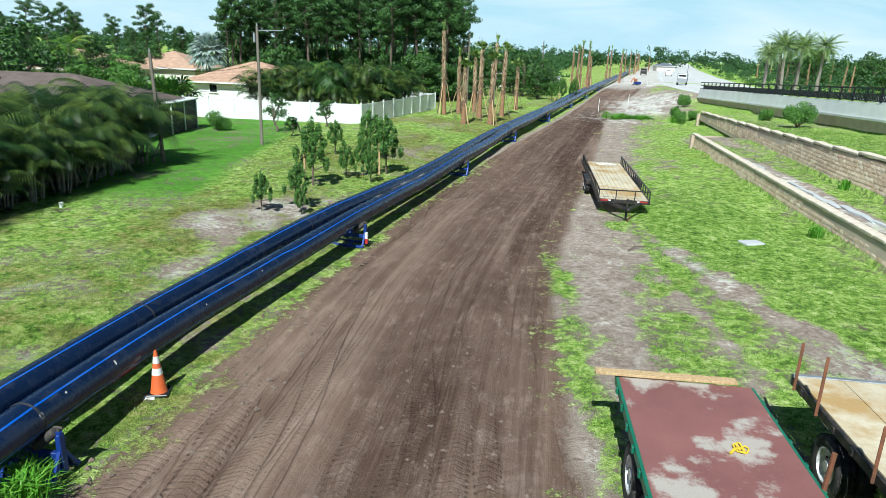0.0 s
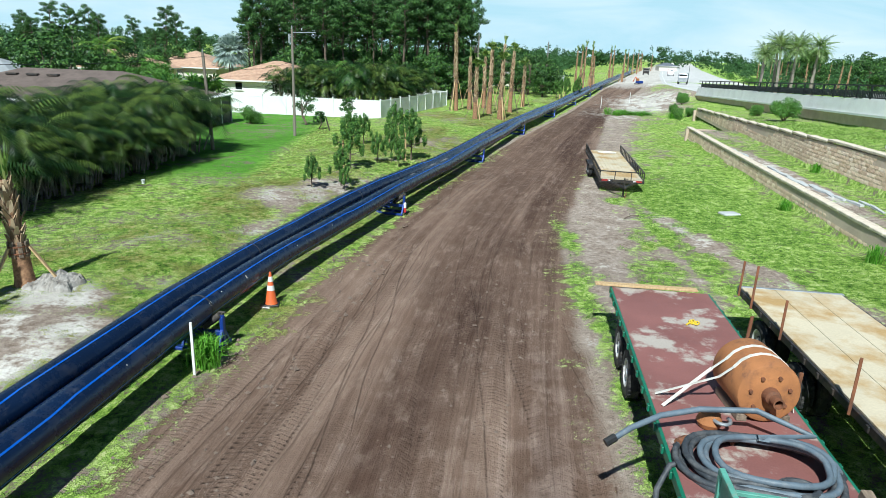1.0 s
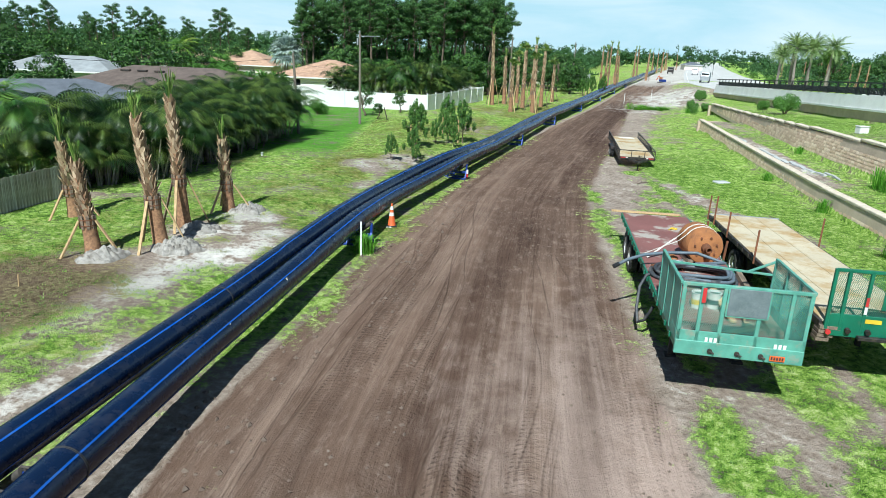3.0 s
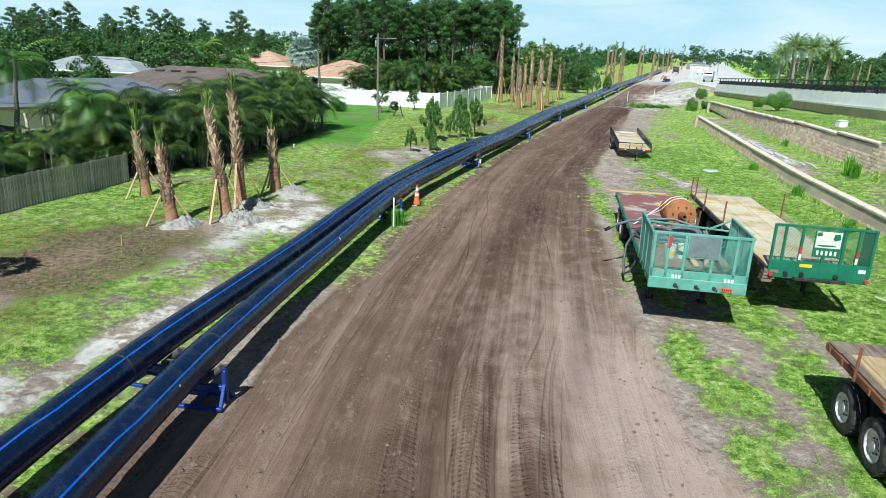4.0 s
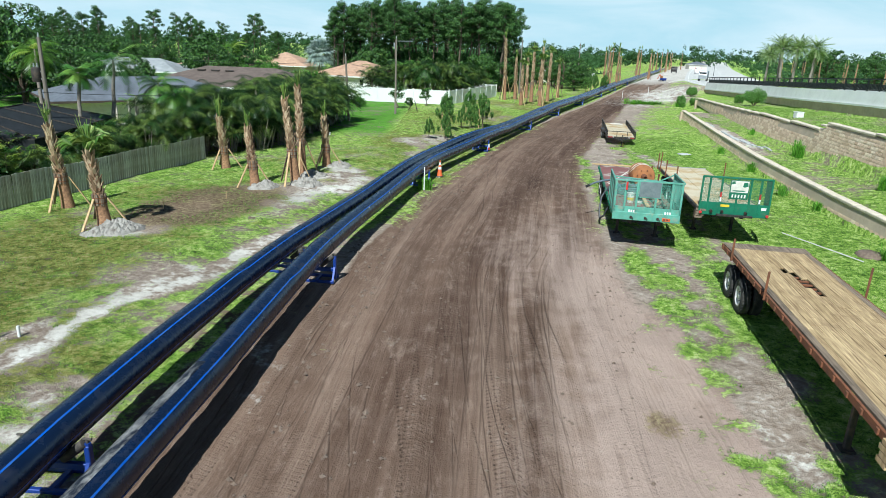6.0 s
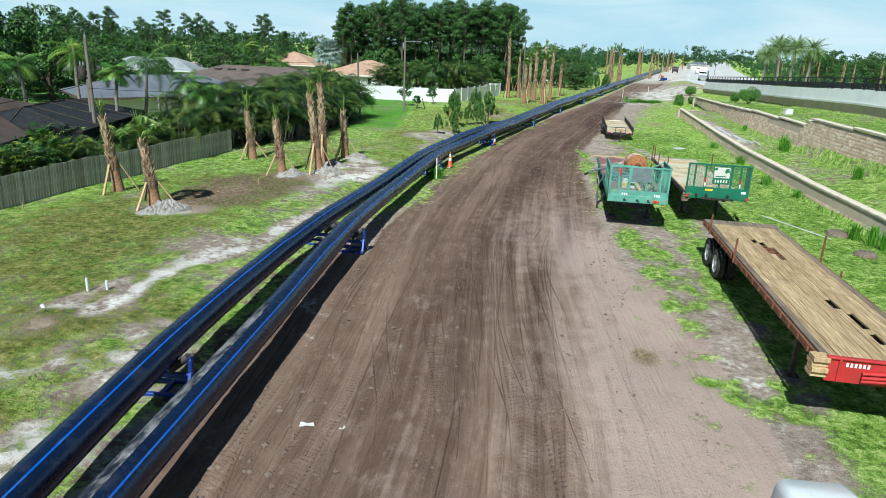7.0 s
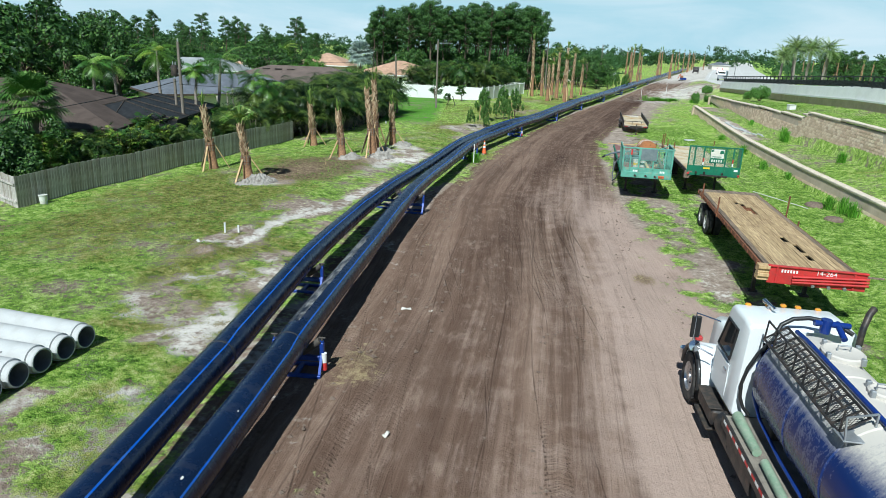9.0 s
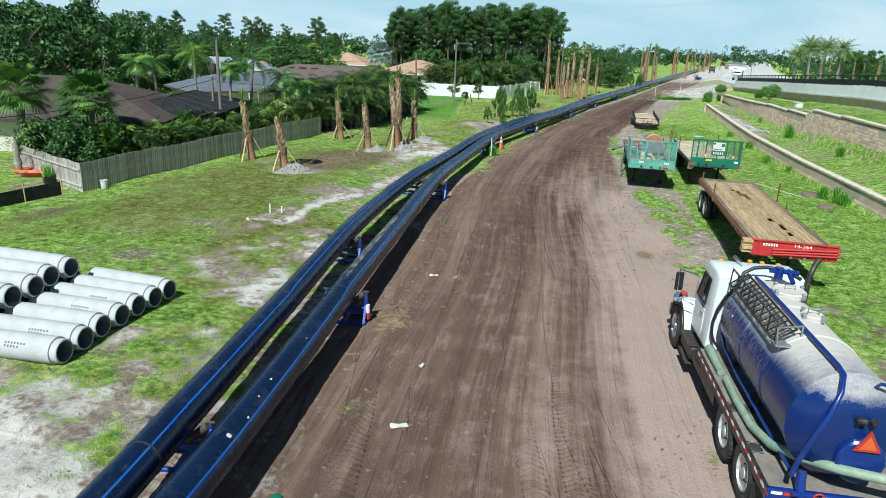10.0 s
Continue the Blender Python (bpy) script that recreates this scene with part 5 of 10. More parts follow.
def wheel(parent, x, y, r, w, out, rim_mat, dual=False):
    """A wheel standing on z = 0 of its thing, its dished rim towards out (-1 or 1)."""
    key = (r, w, rim_mat.name)
    if key not in WHEELS:
        t = [(r * 0.58, -w * 0.42), (r * 0.72, -w * 0.5), (r * 0.93, -w * 0.48), (r, -w * 0.36), (r * 0.985, -w * 0.20), (r, -w * 0.16), (r, w * 0.16), (r * 0.985, w * 0.20), (r, w * 0.36), (r * 0.93, w * 0.48), (r * 0.72, w * 0.5), (r * 0.58, w * 0.42)]
        tyre = G().lathe(t, 28)
        for j in range(28):
            a = 2 * math.pi * (j + 0.5) / 28
            for s in (-1, 1):
                tyre.box((0, 0, 0), (0.02, 0.05 * r * 2, w * 0.3), 0, Matrix.Rotation(a, 4, "Z") @ Matrix.Translation((r - 0.002, 0, s * w * 0.28)))
        rim = G().lathe([(r * 0.60, w * 0.44), (r * 0.55, w * 0.46), (r * 0.52, w * 0.30), (r * 0.36, w * 0.16), (r * 0.20, w * 0.20), (r * 0.17, w * 0.42), (0.001, w * 0.44)], 24)
        rim.lathe([(r * 0.60, -w * 0.44), (r * 0.3, -w * 0.3), (0.001, -w * 0.3)], 20)
        nuts = G().lathe([(0.001, w * 0.10), (r * 0.31, w * 0.10), (r * 0.31, w * 0.17), (0.001, w * 0.17)], 16)
        for j in range(8):
            a = 2 * math.pi * j / 8
            nuts.tube([(r * 0.28 * math.cos(a), r * 0.28 * math.sin(a), w * 0.16), (r * 0.28 * math.cos(a), r * 0.28 * math.sin(a), w * 0.26)], 0.018, 6)
        WHEELS[key] = (tyre.mesh("tyre", M_RUBBER, 40), rim.mesh("rim", rim_mat, 40), nuts.mesh("wheel", M_CHASSIS, 40))
    tyre, rim, nuts = WHEELS[key]
    m = Matrix.Translation((x, y, r)) @ Matrix.Rotation(radians(90 * out), 4, "Y")
    hub = part("wheel", nuts, M_CHASSIS, parent, m=m)
    part("tyre", tyre, M_RUBBER, hub)
    part("rim", rim, rim_mat, hub)
    if dual:
        hub2 = part("wheel", nuts, M_CHASSIS, parent, m=Matrix.Translation((x - out * (w + 0.06), y, r)) @ Matrix.Rotation(radians(90 * out), 4, "Y"))
        part("tyre", tyre, M_RUBBER, hub2)
    return hub


def expanded_mesh(w, h, cell, bar, m, g=None):
    """A sheet of expanded metal: two families of slanting flat bars."""
    g = g or G()
    for s in (-1, 1):
        k = -h * 0.6
        while k < w + h * 0.6:
            x0, z0, x1, z1 = k, 0.0, k + s * h * 0.55, h
            if s < 0:
                x0, x1 = k + h * 0.55, k
            lo, hi = 0.0, 1.0
            dx = x1 - x0
            for lim, sign in ((0.0, -1), (w, 1)):
                if abs(dx) > 1e-6:
                    t = (lim - x0) / dx
                    if sign * dx > 0:
                        hi = min(hi, t)
                    else:
                        lo = max(lo, t)
            if hi - lo > 0.02:
                a, b = (x0 + dx * lo, h * lo), (x0 + dx * hi, h * hi)
                n = bar / 2
                g.add([(a[0] - n, 0, a[1]), (a[0] + n, 0, a[1]), (b[0] + n, 0, b[1]), (b[0] - n, 0, b[1]),
                       (a[0], 0.006, a[1]), (b[0], 0.006, b[1])], [(0, 1, 2, 3), (1, 4, 5, 2), (4, 0, 3, 5)], m)
            k += cell
    return g


def flatbed(name, m, L, W, z_near, z_far, label, wheel_ys, rim_mat, side_mat):
    """Chassis, side rails, landing legs and wheels of a long trailer; its near end lies at y = 0."""
    tr = thing(name, m, label, "trailer", "flatbed trailers parked on the grass")
    a = math.asin((z_near - z_far) / L)
    tilt = Matrix.Translation((0, L, z_far)) @ Matrix.Rotation(-a, 4, "X") @ Matrix.Translation((0, -L, 0))
    for s in (-1, 1):
        part("side_rail", G().box((s * (W / 2 - 0.03), L / 2, -0.075), (0.06, L, 0.15), 0.008), side_mat, tr, m=tilt)
        part("chassis_beam", G().box((s * 0.52, L / 2, -0.26), (0.12, L - 0.3, 0.32), 0.01), M_CHASSIS, tr, m=tilt)
        part("landing_leg", G().box((s * 0.75, 2.3, z_near / 2 - 0.1), (0.11, 0.11, z_near - 0.2), 0.01).box((s * 0.75, 2.3, 0.03), (0.26, 0.26, 0.05), 0.01), M_CHASSIS, tr)
    g = G()
    for y in np.arange(0.35, L - 0.2, 0.6):
        g.box((0, y, -0.115), (W - 0.1, 0.07, 0.10))
    part("cross_member", g, M_CHASSIS, tr, m=tilt)["kind"] = "stuff"
    pockets = G()
    for y in np.arange(0.5, L - 0.2, 0.6):
        for s in (-1, 1):
            pockets.box((s * (W / 2 + 0.02), y, -0.07), (0.035, 0.09, 0.11), 0.006)
    part("stake_pocket", pockets, side_mat, tr, m=tilt)["kind"] = "stuff"
    for y in wheel_ys:
        part("axle", G().tube([(-W / 2 + 0.3, y, 0.5), (W / 2 - 0.3, y, 0.5)], 0.07, 10), M_CHASSIS, tr)
        for s in (-1, 1):
            wheel(tr, s * (W / 2 - 0.16), y, 0.50, 0.26, s, rim_mat, dual=True)
    part("suspension", G().box((-0.52, sum(wheel_ys) / 2, 0.62), (0.16, 2.0, 0.14), 0.02).box((0.52, sum(wheel_ys) / 2, 0.62), (0.16, 2.0, 0.14), 0.02), M_CHASSIS, tr)
    return tr, tilt


# ---- red-decked trailer with a teal mesh cage
def red_trailer():
    L, W = 11.75, 2.38
    tr, tilt = flatbed("flatbed_trailer", pose(2.46, 0.52, 0.05, 0, 0, -4.25), L, W, 1.40, 1.18, "flatbed trailer with worn red steel deck and teal mesh cage", (L - 1.95, L - 3.25), M_RIM_W, M_GREEN)
    part("deck", G().box((0, L / 2, -0.02), (W - 0.10, L - 0.02, 0.05), 0.006), M_DECK_RED, tr, "scratched dark red steel deck with bare patches", m=tilt)
    part("near_beam", G().box((0, -0.03, -0.09), (W + 0.02, 0.10, 0.30), 0.012), M_TEAL, tr, "teal painted end beam", m=tilt)
    # cage: three sides round the near end
    H, D = 1.22, 2.3
    for x in (-W / 2 + 0.03, -W / 2 + 0.38, -0.40, 0.28, W / 2 - 0.36, W / 2 - 0.03):
        part("cage_post", G().box((x, -0.03, H / 2), (0.075, 0.06, H), 0.008), M_TEAL, tr, m=tilt)
    part("cage_top_rail", G().box((0, -0.03, H), (W + 0.04, 0.07, 0.07), 0.008), M_TEAL, tr, m=tilt)
    part("cage_low_panel", G().box((0, -0.045, 0.14), (W, 0.03, 0.26), 0.004), M_TEAL, tr, m=tilt)
    part("cage_mesh", expanded_mesh(W - 0.06, H - 0.3, 0.036, 0.008, Matrix.Translation((-W / 2 + 0.03, -0.02, 0.28))), M_TEAL, tr, "teal expanded metal mesh", m=tilt)
    for s in (-1, 1):
        lean = tilt @ Matrix.Translation((s * W / 2, 0, 0)) @ Matrix.Rotation(radians(1.0 * s), 4, "Y")
        for y in (0.75, 1.5, D):
            part("cage_post", G().box((0, y, H / 2), (0.05, 0.07, H), 0.008), M_TEAL, tr, m=lean)
        part("cage_top_rail", G().box((0, D / 2, H), (0.06, D, 0.06), 0.008), M_TEAL, tr, m=lean)
        part("cage_low_panel", G().box((0, D / 2, 0.12), (0.02, D, 0.24), 0.004), M_TEAL, tr, m=lean)
        if s < 0:
            part("cage_sheet", G().box((0, D / 2, H / 2 + 0.1), (0.012, D - 0.05, H - 0.26), 0.0), M_TEAL, tr, "plain teal side sheet", m=lean)
        else:
            part("cage_mesh", expanded_mesh(D - 0.05, H - 0.3, 0.036, 0.008, Matrix.Rotation(radians(90), 4, "Z") @ Matrix.Translation((0.02, 0, 0.26))), M_TEAL, tr, m=lean)
    part("cage_strut", G().bar((-W / 2, D, 0.98), (W / 2, D + 0.05, 0.84), 0.05, bevel=0.006).bar((W / 2 - 0.55, D + 0.04, 0.86), (W / 2, D, 1.16), 0.05, bevel=0.006), M_TEAL, tr, m=tilt)
    part("grey_sign_panel", G().box((0.04, -0.075, 0.93), (0.74, 0.025, 0.56), 0.008), M_GREYPANEL, tr, "blank grey board on the cage", m=tilt)
    part("sign_rim", G().box((0.04, -0.067, 0.93), (0.80, 0.02, 0.62), 0.006), M_TEAL, tr, m=tilt)
    part("reflector", G().box((-W / 2 + 0.40, -0.09, 1.02), (0.07, 0.015, 0.30), 0.004), M_RED, tr, "red reflector strip", m=tilt)
    part("warning_label", G().box((0.72, -0.10, -0.13), (0.28, 0.012, 0.11), 0.002), M_ORANGE, tr, "orange label", m=tilt)
    for i in range(5):
        part("label_bar", G().box((0.62 + 0.05 * i, -0.107, -0.13), (0.03, 0.006, 0.06)), M_TEXTDARK, tr, m=tilt)
    for x in (-0.62, 0.66):
        for i in range(3):
            part("stencil_bar", G().box((x + 0.085 * i, -0.063, 0.10), (0.055, 0.006, 0.10)), M_WHITE, tr, m=tilt)
    for x in (-0.53, -0.02, 0.42):
        part("air_coupling", G().tube([(x, -0.07, -0.12), (x, -0.11, -0.125)], 0.05, 12).tube([(x, -0.10, -0.125), (x + 0.08, -0.13, -0.15)], 0.018, 8), M_CHASSIS, tr, smooth=40, m=tilt)
    part("cross_board", G().bar((-1.55, L - 0.02, 0.06), (0.90, L + 0.06, 0.06), 0.20, 0.05, 0.006), M_TIMBER, tr, "raw timber board laid across the deck end", m=tilt)
    for x, y in ((1.02, 8.9), (1.02, 6.4)):
        part("stake", G().tube([(x + 0.17, y, -0.1), (x + 0.2, y, 0.55)], 0.035, 8), M_RUST, tr, "rusty stake", m=tilt)
    return tr, pose(2.46, 0.52, 0.05, 0, 0, -4.25) @ tilt


RED, RED_DECK = red_trailer()


# ---- cargo on the red deck
def cargo():
    m = RED_DECK
    # orange drum lying along the deck, strapped down
    drum = thing("steel_drum", m @ pose(0.42, 6.1, 0.005, 0, 0, 6), "big rusty orange steel drum strapped to the trailer deck", "drum")
    lay = Matrix.Translation((0, 0, 0.50)) @ Matrix.Rotation(radians(90), 4, "X")
    part("shell", G().lathe([(0.001, -0.58), (0.40, -0.575), (0.47, -0.55), (0.495, -0.50), (0.495, 0.42), (0.47, 0.47), (0.42, 0.49), (0.001, 0.50)], 36, lay), M_DRUM, drum, smooth=35)
    bolts = G()
    for j in range(26):
        a = 2 * math.pi * j / 26
        bolts.bar((0.40 * math.cos(a), -0.46, 0.50 + 0.40 * math.sin(a)), (0.47 * math.cos(a), -0.44, 0.50 + 0.47 * math.sin(a)), 0.016)
    part("chalk_marks", bolts, M_STRAP, drum, "pale marks round the drum end")
    for j in range(7):
        a = 2 * math.pi * j / 7 + 0.3
        part("bolt", G().tube([(0.30 * math.cos(a), -0.48, 0.50 + 0.30 * math.sin(a)), (0.30 * math.cos(a), -0.53, 0.50 + 0.30 * math.sin(a))], 0.03, 8), M_RUST, drum)
    part("spigot", G().lathe([(0.13, 0.50), (0.12, 0.62), (0.085, 0.66), (0.085, 0.80), (0.06, 0.80), (0.06, 0.70)], 16, lay), M_RUST, drum, "short pipe stub", smooth=35)
    for sx in (-0.33, 0.33):
        part("saddle", G().box((sx, 0, 0.06), (0.16, 0.9, 0.12), 0.01), M_OLDTIMBER, drum)
    for dy in (0.18, -0.12):
        pts = [(-1.45, dy - 0.05 + (0.45 if dy < 0 else -0.25), 0.02), (-0.62, dy + 0.05, 0.55)] + [(0.505 * math.cos(radians(a)), dy, 0.50 + 0.505 * math.sin(radians(a))) for a in range(150, -21, -18)] + [(0.62, dy, 0.02)]
        g = G()
        for p, q in zip(pts[:-1], pts[1:]):
            g.bar(p, q, 0.06, 0.012)
        part("strap", g, M_STRAP, drum, "white webbing strap")
    # bucket-shaped rusty clamp with shackle beside it
    cl = thing("rusty_shackle", m @ pose(-0.42, 5.35, 0.0), "rusty lifting shackle and hook lying on the red deck", "shackle")
    part("hook_block", G().lathe([(0.001, 0.0), (0.15, 0.02), (0.19, 0.10), (0.15, 0.24), (0.06, 0.30), (0.001, 0.31)], 14), M_DRUM, cl, smooth=40)
    part("shackle_bow", G().tube([(0.14 + 0.12 * math.cos(radians(a)), -0.12 + 0.13 * math.sin(radians(a)), 0.20) for a in range(-210, 40, 20)], 0.028, 8), M_GALV, cl, smooth=40)
    part("chain", G().tube([(0.2 + 0.03 * (i % 2), -0.2 - 0.05 * i, 0.04) for i in range(7)], 0.03, 6), M_RUST, cl)
    # coiled hoses
    for r0, mat, zz, off, lab in ((0.98, M_HOSE_DARK, 0.05, (-0.05, 4.25), "dark rubber hose coiled on the red deck"), (0.80, M_HOSE, 0.16, (0.05, 4.2), "grey-blue hose coiled on the red deck, end over the edge")):
        h = thing("coiled_hose", m @ pose(off[0], off[1], 0), lab, "hose", "hoses coiled on the trailer")
        pts = []
        for i in range(4 * 28):
            a = 2 * math.pi * i / 28
            rr = r0 - 0.05 * (i / 28) + 0.06 * math.sin(a * 1.3 + i * 0.05)
            pts.append((rr * 1.12 * math.cos(a), rr * 0.82 * math.sin(a), zz + 0.05 * (i // 28) * 0.9 + 0.03 * math.sin(3 * a)))
        if mat is M_HOSE:
            pts = pts[:-20] + [(0.75, 0.55, 0.35), (0.1, 0.95, 0.45), (-0.7, 0.92, 0.40), (-1.3, 0.72, 0.34), (-1.75, 0.45, 0.24), (-2.0, 0.30, 0.12)]
        part("hose_body", G().tube(pts, 0.045, 8), mat, h, smooth=50)
        if mat is M_HOSE:
            part("coupling", G().tube([(-1.96, 0.32, 0.15), (-2.10, 0.25, 0.08)], 0.06, 8), M_BLACKPLASTIC, h)
        else:
            part("coupling", G().tube([(-1.0, 0.3, 0.15), (-0.86, 0.42, 0.15)], 0.062, 8), M_RUST, h)
    h = thing("hanging_hose", m @ pose(-1.22, 3.9, 0), "dark hose drooping over the trailer edge", "hose", "hoses coiled on the trailer")
    part("hose_body", G().tube([(0.3, 0.4, 0.06), (0.0, 0.25, 0.03), (-0.16, 0.1, -0.25), (-0.2, -0.1, -0.75), (-0.18, -0.4, -1.05), (-0.05, -0.6, -0.9), (0.1, -0.7, -0.5)], 0.04, 8), M_HOSE_DARK, h, smooth=50)
    bundle = thing("cable_bundle", m @ pose(0.25, 3.7, 0.02), "dark bundle of cable tied on the deck", "cable")
    for k in range(3):
        part("loop", G().tube([((0.30 - 0.04 * k) * math.cos(a), (0.22 - 0.03 * k) * math.sin(a), 0.06 + 0.05 * k) for a in np.linspace(0, 2 * math.pi, 20)[:-1]], 0.05, 7, closed=True), M_HOSE_DARK, bundle, smooth=50)
    for i, (x, y) in enumerate(((-0.38, 2.05), (-0.02, 2.15))):
        b = thing("bucket", m @ pose(x, y, 0.005, 0, 0, 40 * i), "white plastic bucket with a printed band, standing on the deck", "bucket", "buckets in the cage")
        part("pail", G().lathe([(0.001, 0.0), (0.125, 0.0), (0.15, 0.36), (0.165, 0.365), (0.165, 0.38), (0.145, 0.38), (0.12, 0.02), (0.001, 0.02)], 20), M_BUCKET, b, smooth=40)
        part("contents", G().lathe([(0.001, 0.33), (0.14, 0.33)], 20), M_BLACKPLASTIC, b, "dark filling")
        part("print_band", G().lathe([(0.1375, 0.10), (0.146, 0.22)], 20), M_TEXTDARK if i else M_YELLOW, b, "printed band", smooth=40)
        part("bail", G().tube([(0.155 * math.cos(a), 0.155 * math.sin(a), 0.34 - 0.10 * math.sin(a)) for a in np.linspace(0, math.pi, 9)], 0.006, 5), M_GALV, b)
    for i, (a, b, w, h_) in enumerate((((0.20, 1.2, 0.06), (0.05, 2.6, 0.30), 0.14, 0.06), ((0.62, 0.9, 0.05), (0.50, 2.9, 0.22), 0.20, 0.05), ((0.85, 0.7, 0.08), (0.72, 3.2, 0.55), 0.13, 0.13), ((0.40, 0.8, 0.12), (0.70, 2.4, 0.14), 0.16, 0.05), ((1.0, 0.6, 0.05), (0.95, 2.2, 0.16), 0.15, 0.09), ((0.15, 0.5, 0.05), (0.75, 1.6, 0.2), 0.15, 0.05), ((-0.2, 0.45, 0.05), (0.5, 0.8, 0.12), 0.14, 0.06))):
        t = thing("timber_offcut", m, "weathered timber offcut thrown into the cage", "timber", "timber offcuts in the cage")
        part("beam", G().bar(a, b, w, h_, 0.008), M_OLDTIMBER if i % 3 else M_TIMBER, t)
    rope = thing("rope", m @ pose(0.28, 9.55, 0.005), "short tangle of yellow rope on the red deck", "rope")
    part("strand", G().tube([(0.16 * math.cos(1.9 * a) * (0.6 + 0.4 * math.sin(a * 0.7)) + 0.06 * a / 6, 0.10 * math.sin(2.7 * a) + 0.02 * a, 0.02 + 0.01 * (i % 3)) for i, a in enumerate(np.linspace(0, 9, 44))], 0.014, 6), M_YELLOW, rope)


cargo()


# ---- tan-decked trailer with a dark green mesh headboard
def tan_trailer():
    L, W = 10.6, 2.46
    place = pose(5.82, 1.85, 0.08, 0, 0, -3.9)
    tr, tilt = flatbed("flatbed_trailer", place, L, W, 1.50, 1.24, "flatbed trailer with worn tan deck and dark green headboard", (L - 1.6, L - 3.7), M_RIM_W, M_STEEL_BLACK)
    g = 3
    for i in range(g):
        w = (W - 0.12) / g
        part("deck_sheet", G().box((-W / 2 + 0.06 + w * (i + 0.5), L / 2, 0.0), (w - 0.012, L - 0.02, 0.045), 0.006), M_DECK_TAN, tr, "worn tan plywood sheet" if i == 0 else "", m=tilt)
    part("far_beam", G().box((0, L, -0.06), (W, 0.1, 0.2), 0.01), M_GALV, tr, m=tilt)
    H = 1.14
    part("headboard_panel", G().box((0.13, -0.06, -0.04), (W, 0.05, 0.50), 0.008), M_GREEN, tr, "dark green lower panel", m=tilt)
    for x in (-1.12, -0.85, -0.42, 0.16, 0.62, 0.98, 1.36):
        part("headboard_post", G().box((x, -0.06, H / 2 - 0.05), (0.07, 0.07, H + 0.2), 0.008), M_GREEN, tr, m=tilt)
    part("headboard_top_rail", G().box((0.13, -0.06, H + 0.03), (W + 0.04, 0.07, 0.07), 0.008), M_GREEN, tr, m=tilt)
    part("headboard_mesh", expanded_mesh(W - 0.06, H - 0.20, 0.036, 0.008, Matrix.Translation((-W / 2 + 0.16, -0.05, 0.20))), M_GREEN, tr, "green expanded metal mesh", m=tilt)
    part("step_bar", G().box((0.15, -0.16, -0.26), (1.3, 0.12, 0.08), 0.01), M_STEEL_BLACK, tr, m=tilt)
    part("side_return", G().box((W / 2 + 0.13, 0.28, H / 2), (0.04, 0.62, H), 0.006), M_GREEN, tr, m=tilt)
    part("sign_board", G().box((0.20, -0.115, 0.74), (0.68, 0.02, 0.72), 0.004), M_GREEN, tr, "green sign board with a pale emblem", m=tilt)
    part("sign_emblem", G().box((0.20, -0.128, 0.86), (0.62, 0.006, 0.44), 0.0), M_STRAP, tr, "pale emblem panel", m=tilt)
    for cx, cz, w, h in ((0.40, 0.94, 0.19, 0.20), (-0.04, 1.0, 0.14, 0.12), (0.18, 0.70, 0.50, 0.05)):
        part("sign_shape", G().add([(cx - w / 2, -0.133, cz - h * 0.3), (cx - w * 0.2, -0.133, cz - h / 2), (cx + w / 2, -0.133, cz - h * 0.25), (cx + w * 0.35, -0.133, cz + h / 2), (cx - w * 0.4, -0.133, cz + h * 0.4)], [(0, 1, 2, 3, 4)]), M_GREEN, tr, m=tilt)
    for i in range(5):
        part("number_bar", G().box((-0.02 + 0.11 * i, -0.128, 0.50), (0.055, 0.006, 0.12)), M_STRAP, tr, m=tilt)
    for x in (-0.42, 0.98):
        part("reflector", G().box((x, -0.10, 0.52), (0.06, 0.012, 0.20), 0.002), M_RED, tr, "red reflector", m=tilt)
        part("reflector", G().box((x, -0.10, 0.33), (0.06, 0.012, 0.16), 0.002), M_WHITE, tr, "white reflector", m=tilt)
    part("yellow_label", G().box((-0.22, -0.09, 0.10), (0.32, 0.008, 0.09)), M_YELLOW, tr, "yellow label", m=tilt)
    part("white_label", G().box((1.18, -0.09, 0.06), (0.18, 0.008, 0.10)), M_WHITE, tr, "white label", m=tilt)
    for x in (-1.07, 1.33):
        part("marker_lamp", G().tube([(x, -0.09, -0.20), (x, -0.14, -0.20)], 0.055, 12), M_RED, tr, "red marker lamp", smooth=40, m=tilt)
    for x in (-0.7, -0.3, 0.55):
        part("air_coupling", G().tube([(x, -0.09, -0.12), (x, -0.17, -0.14)], 0.055, 10), M_STEEL_BLACK, tr, smooth=40, m=tilt)
    for x, y, h in ((-1.29, 10.3, 0.75), (-1.29, 9.4, 0.9), (-1.29, 7.6, 0.72), (-1.29, 4.6, 0.85), (1.29, 7.0, 0.85)):
        part("stake", G().bar((x, y, -0.12), (x + 0.03, y + 0.05, h), 0.048, 0.048, 0.008), M_RUST, tr, "rusty stake in its pocket", m=tilt)
    for i in range(4):
        part("dunnage_block", G().box((-1.02 - 0.03 * i, 0.05 + 0.02 * i, -0.12 - 0.10 * i), (0.42 - 0.05 * i, 0.28, 0.085), 0.008), M_OLDTIMBER, tr, "timber packing under the deck end", m=tilt)


tan_trailer()


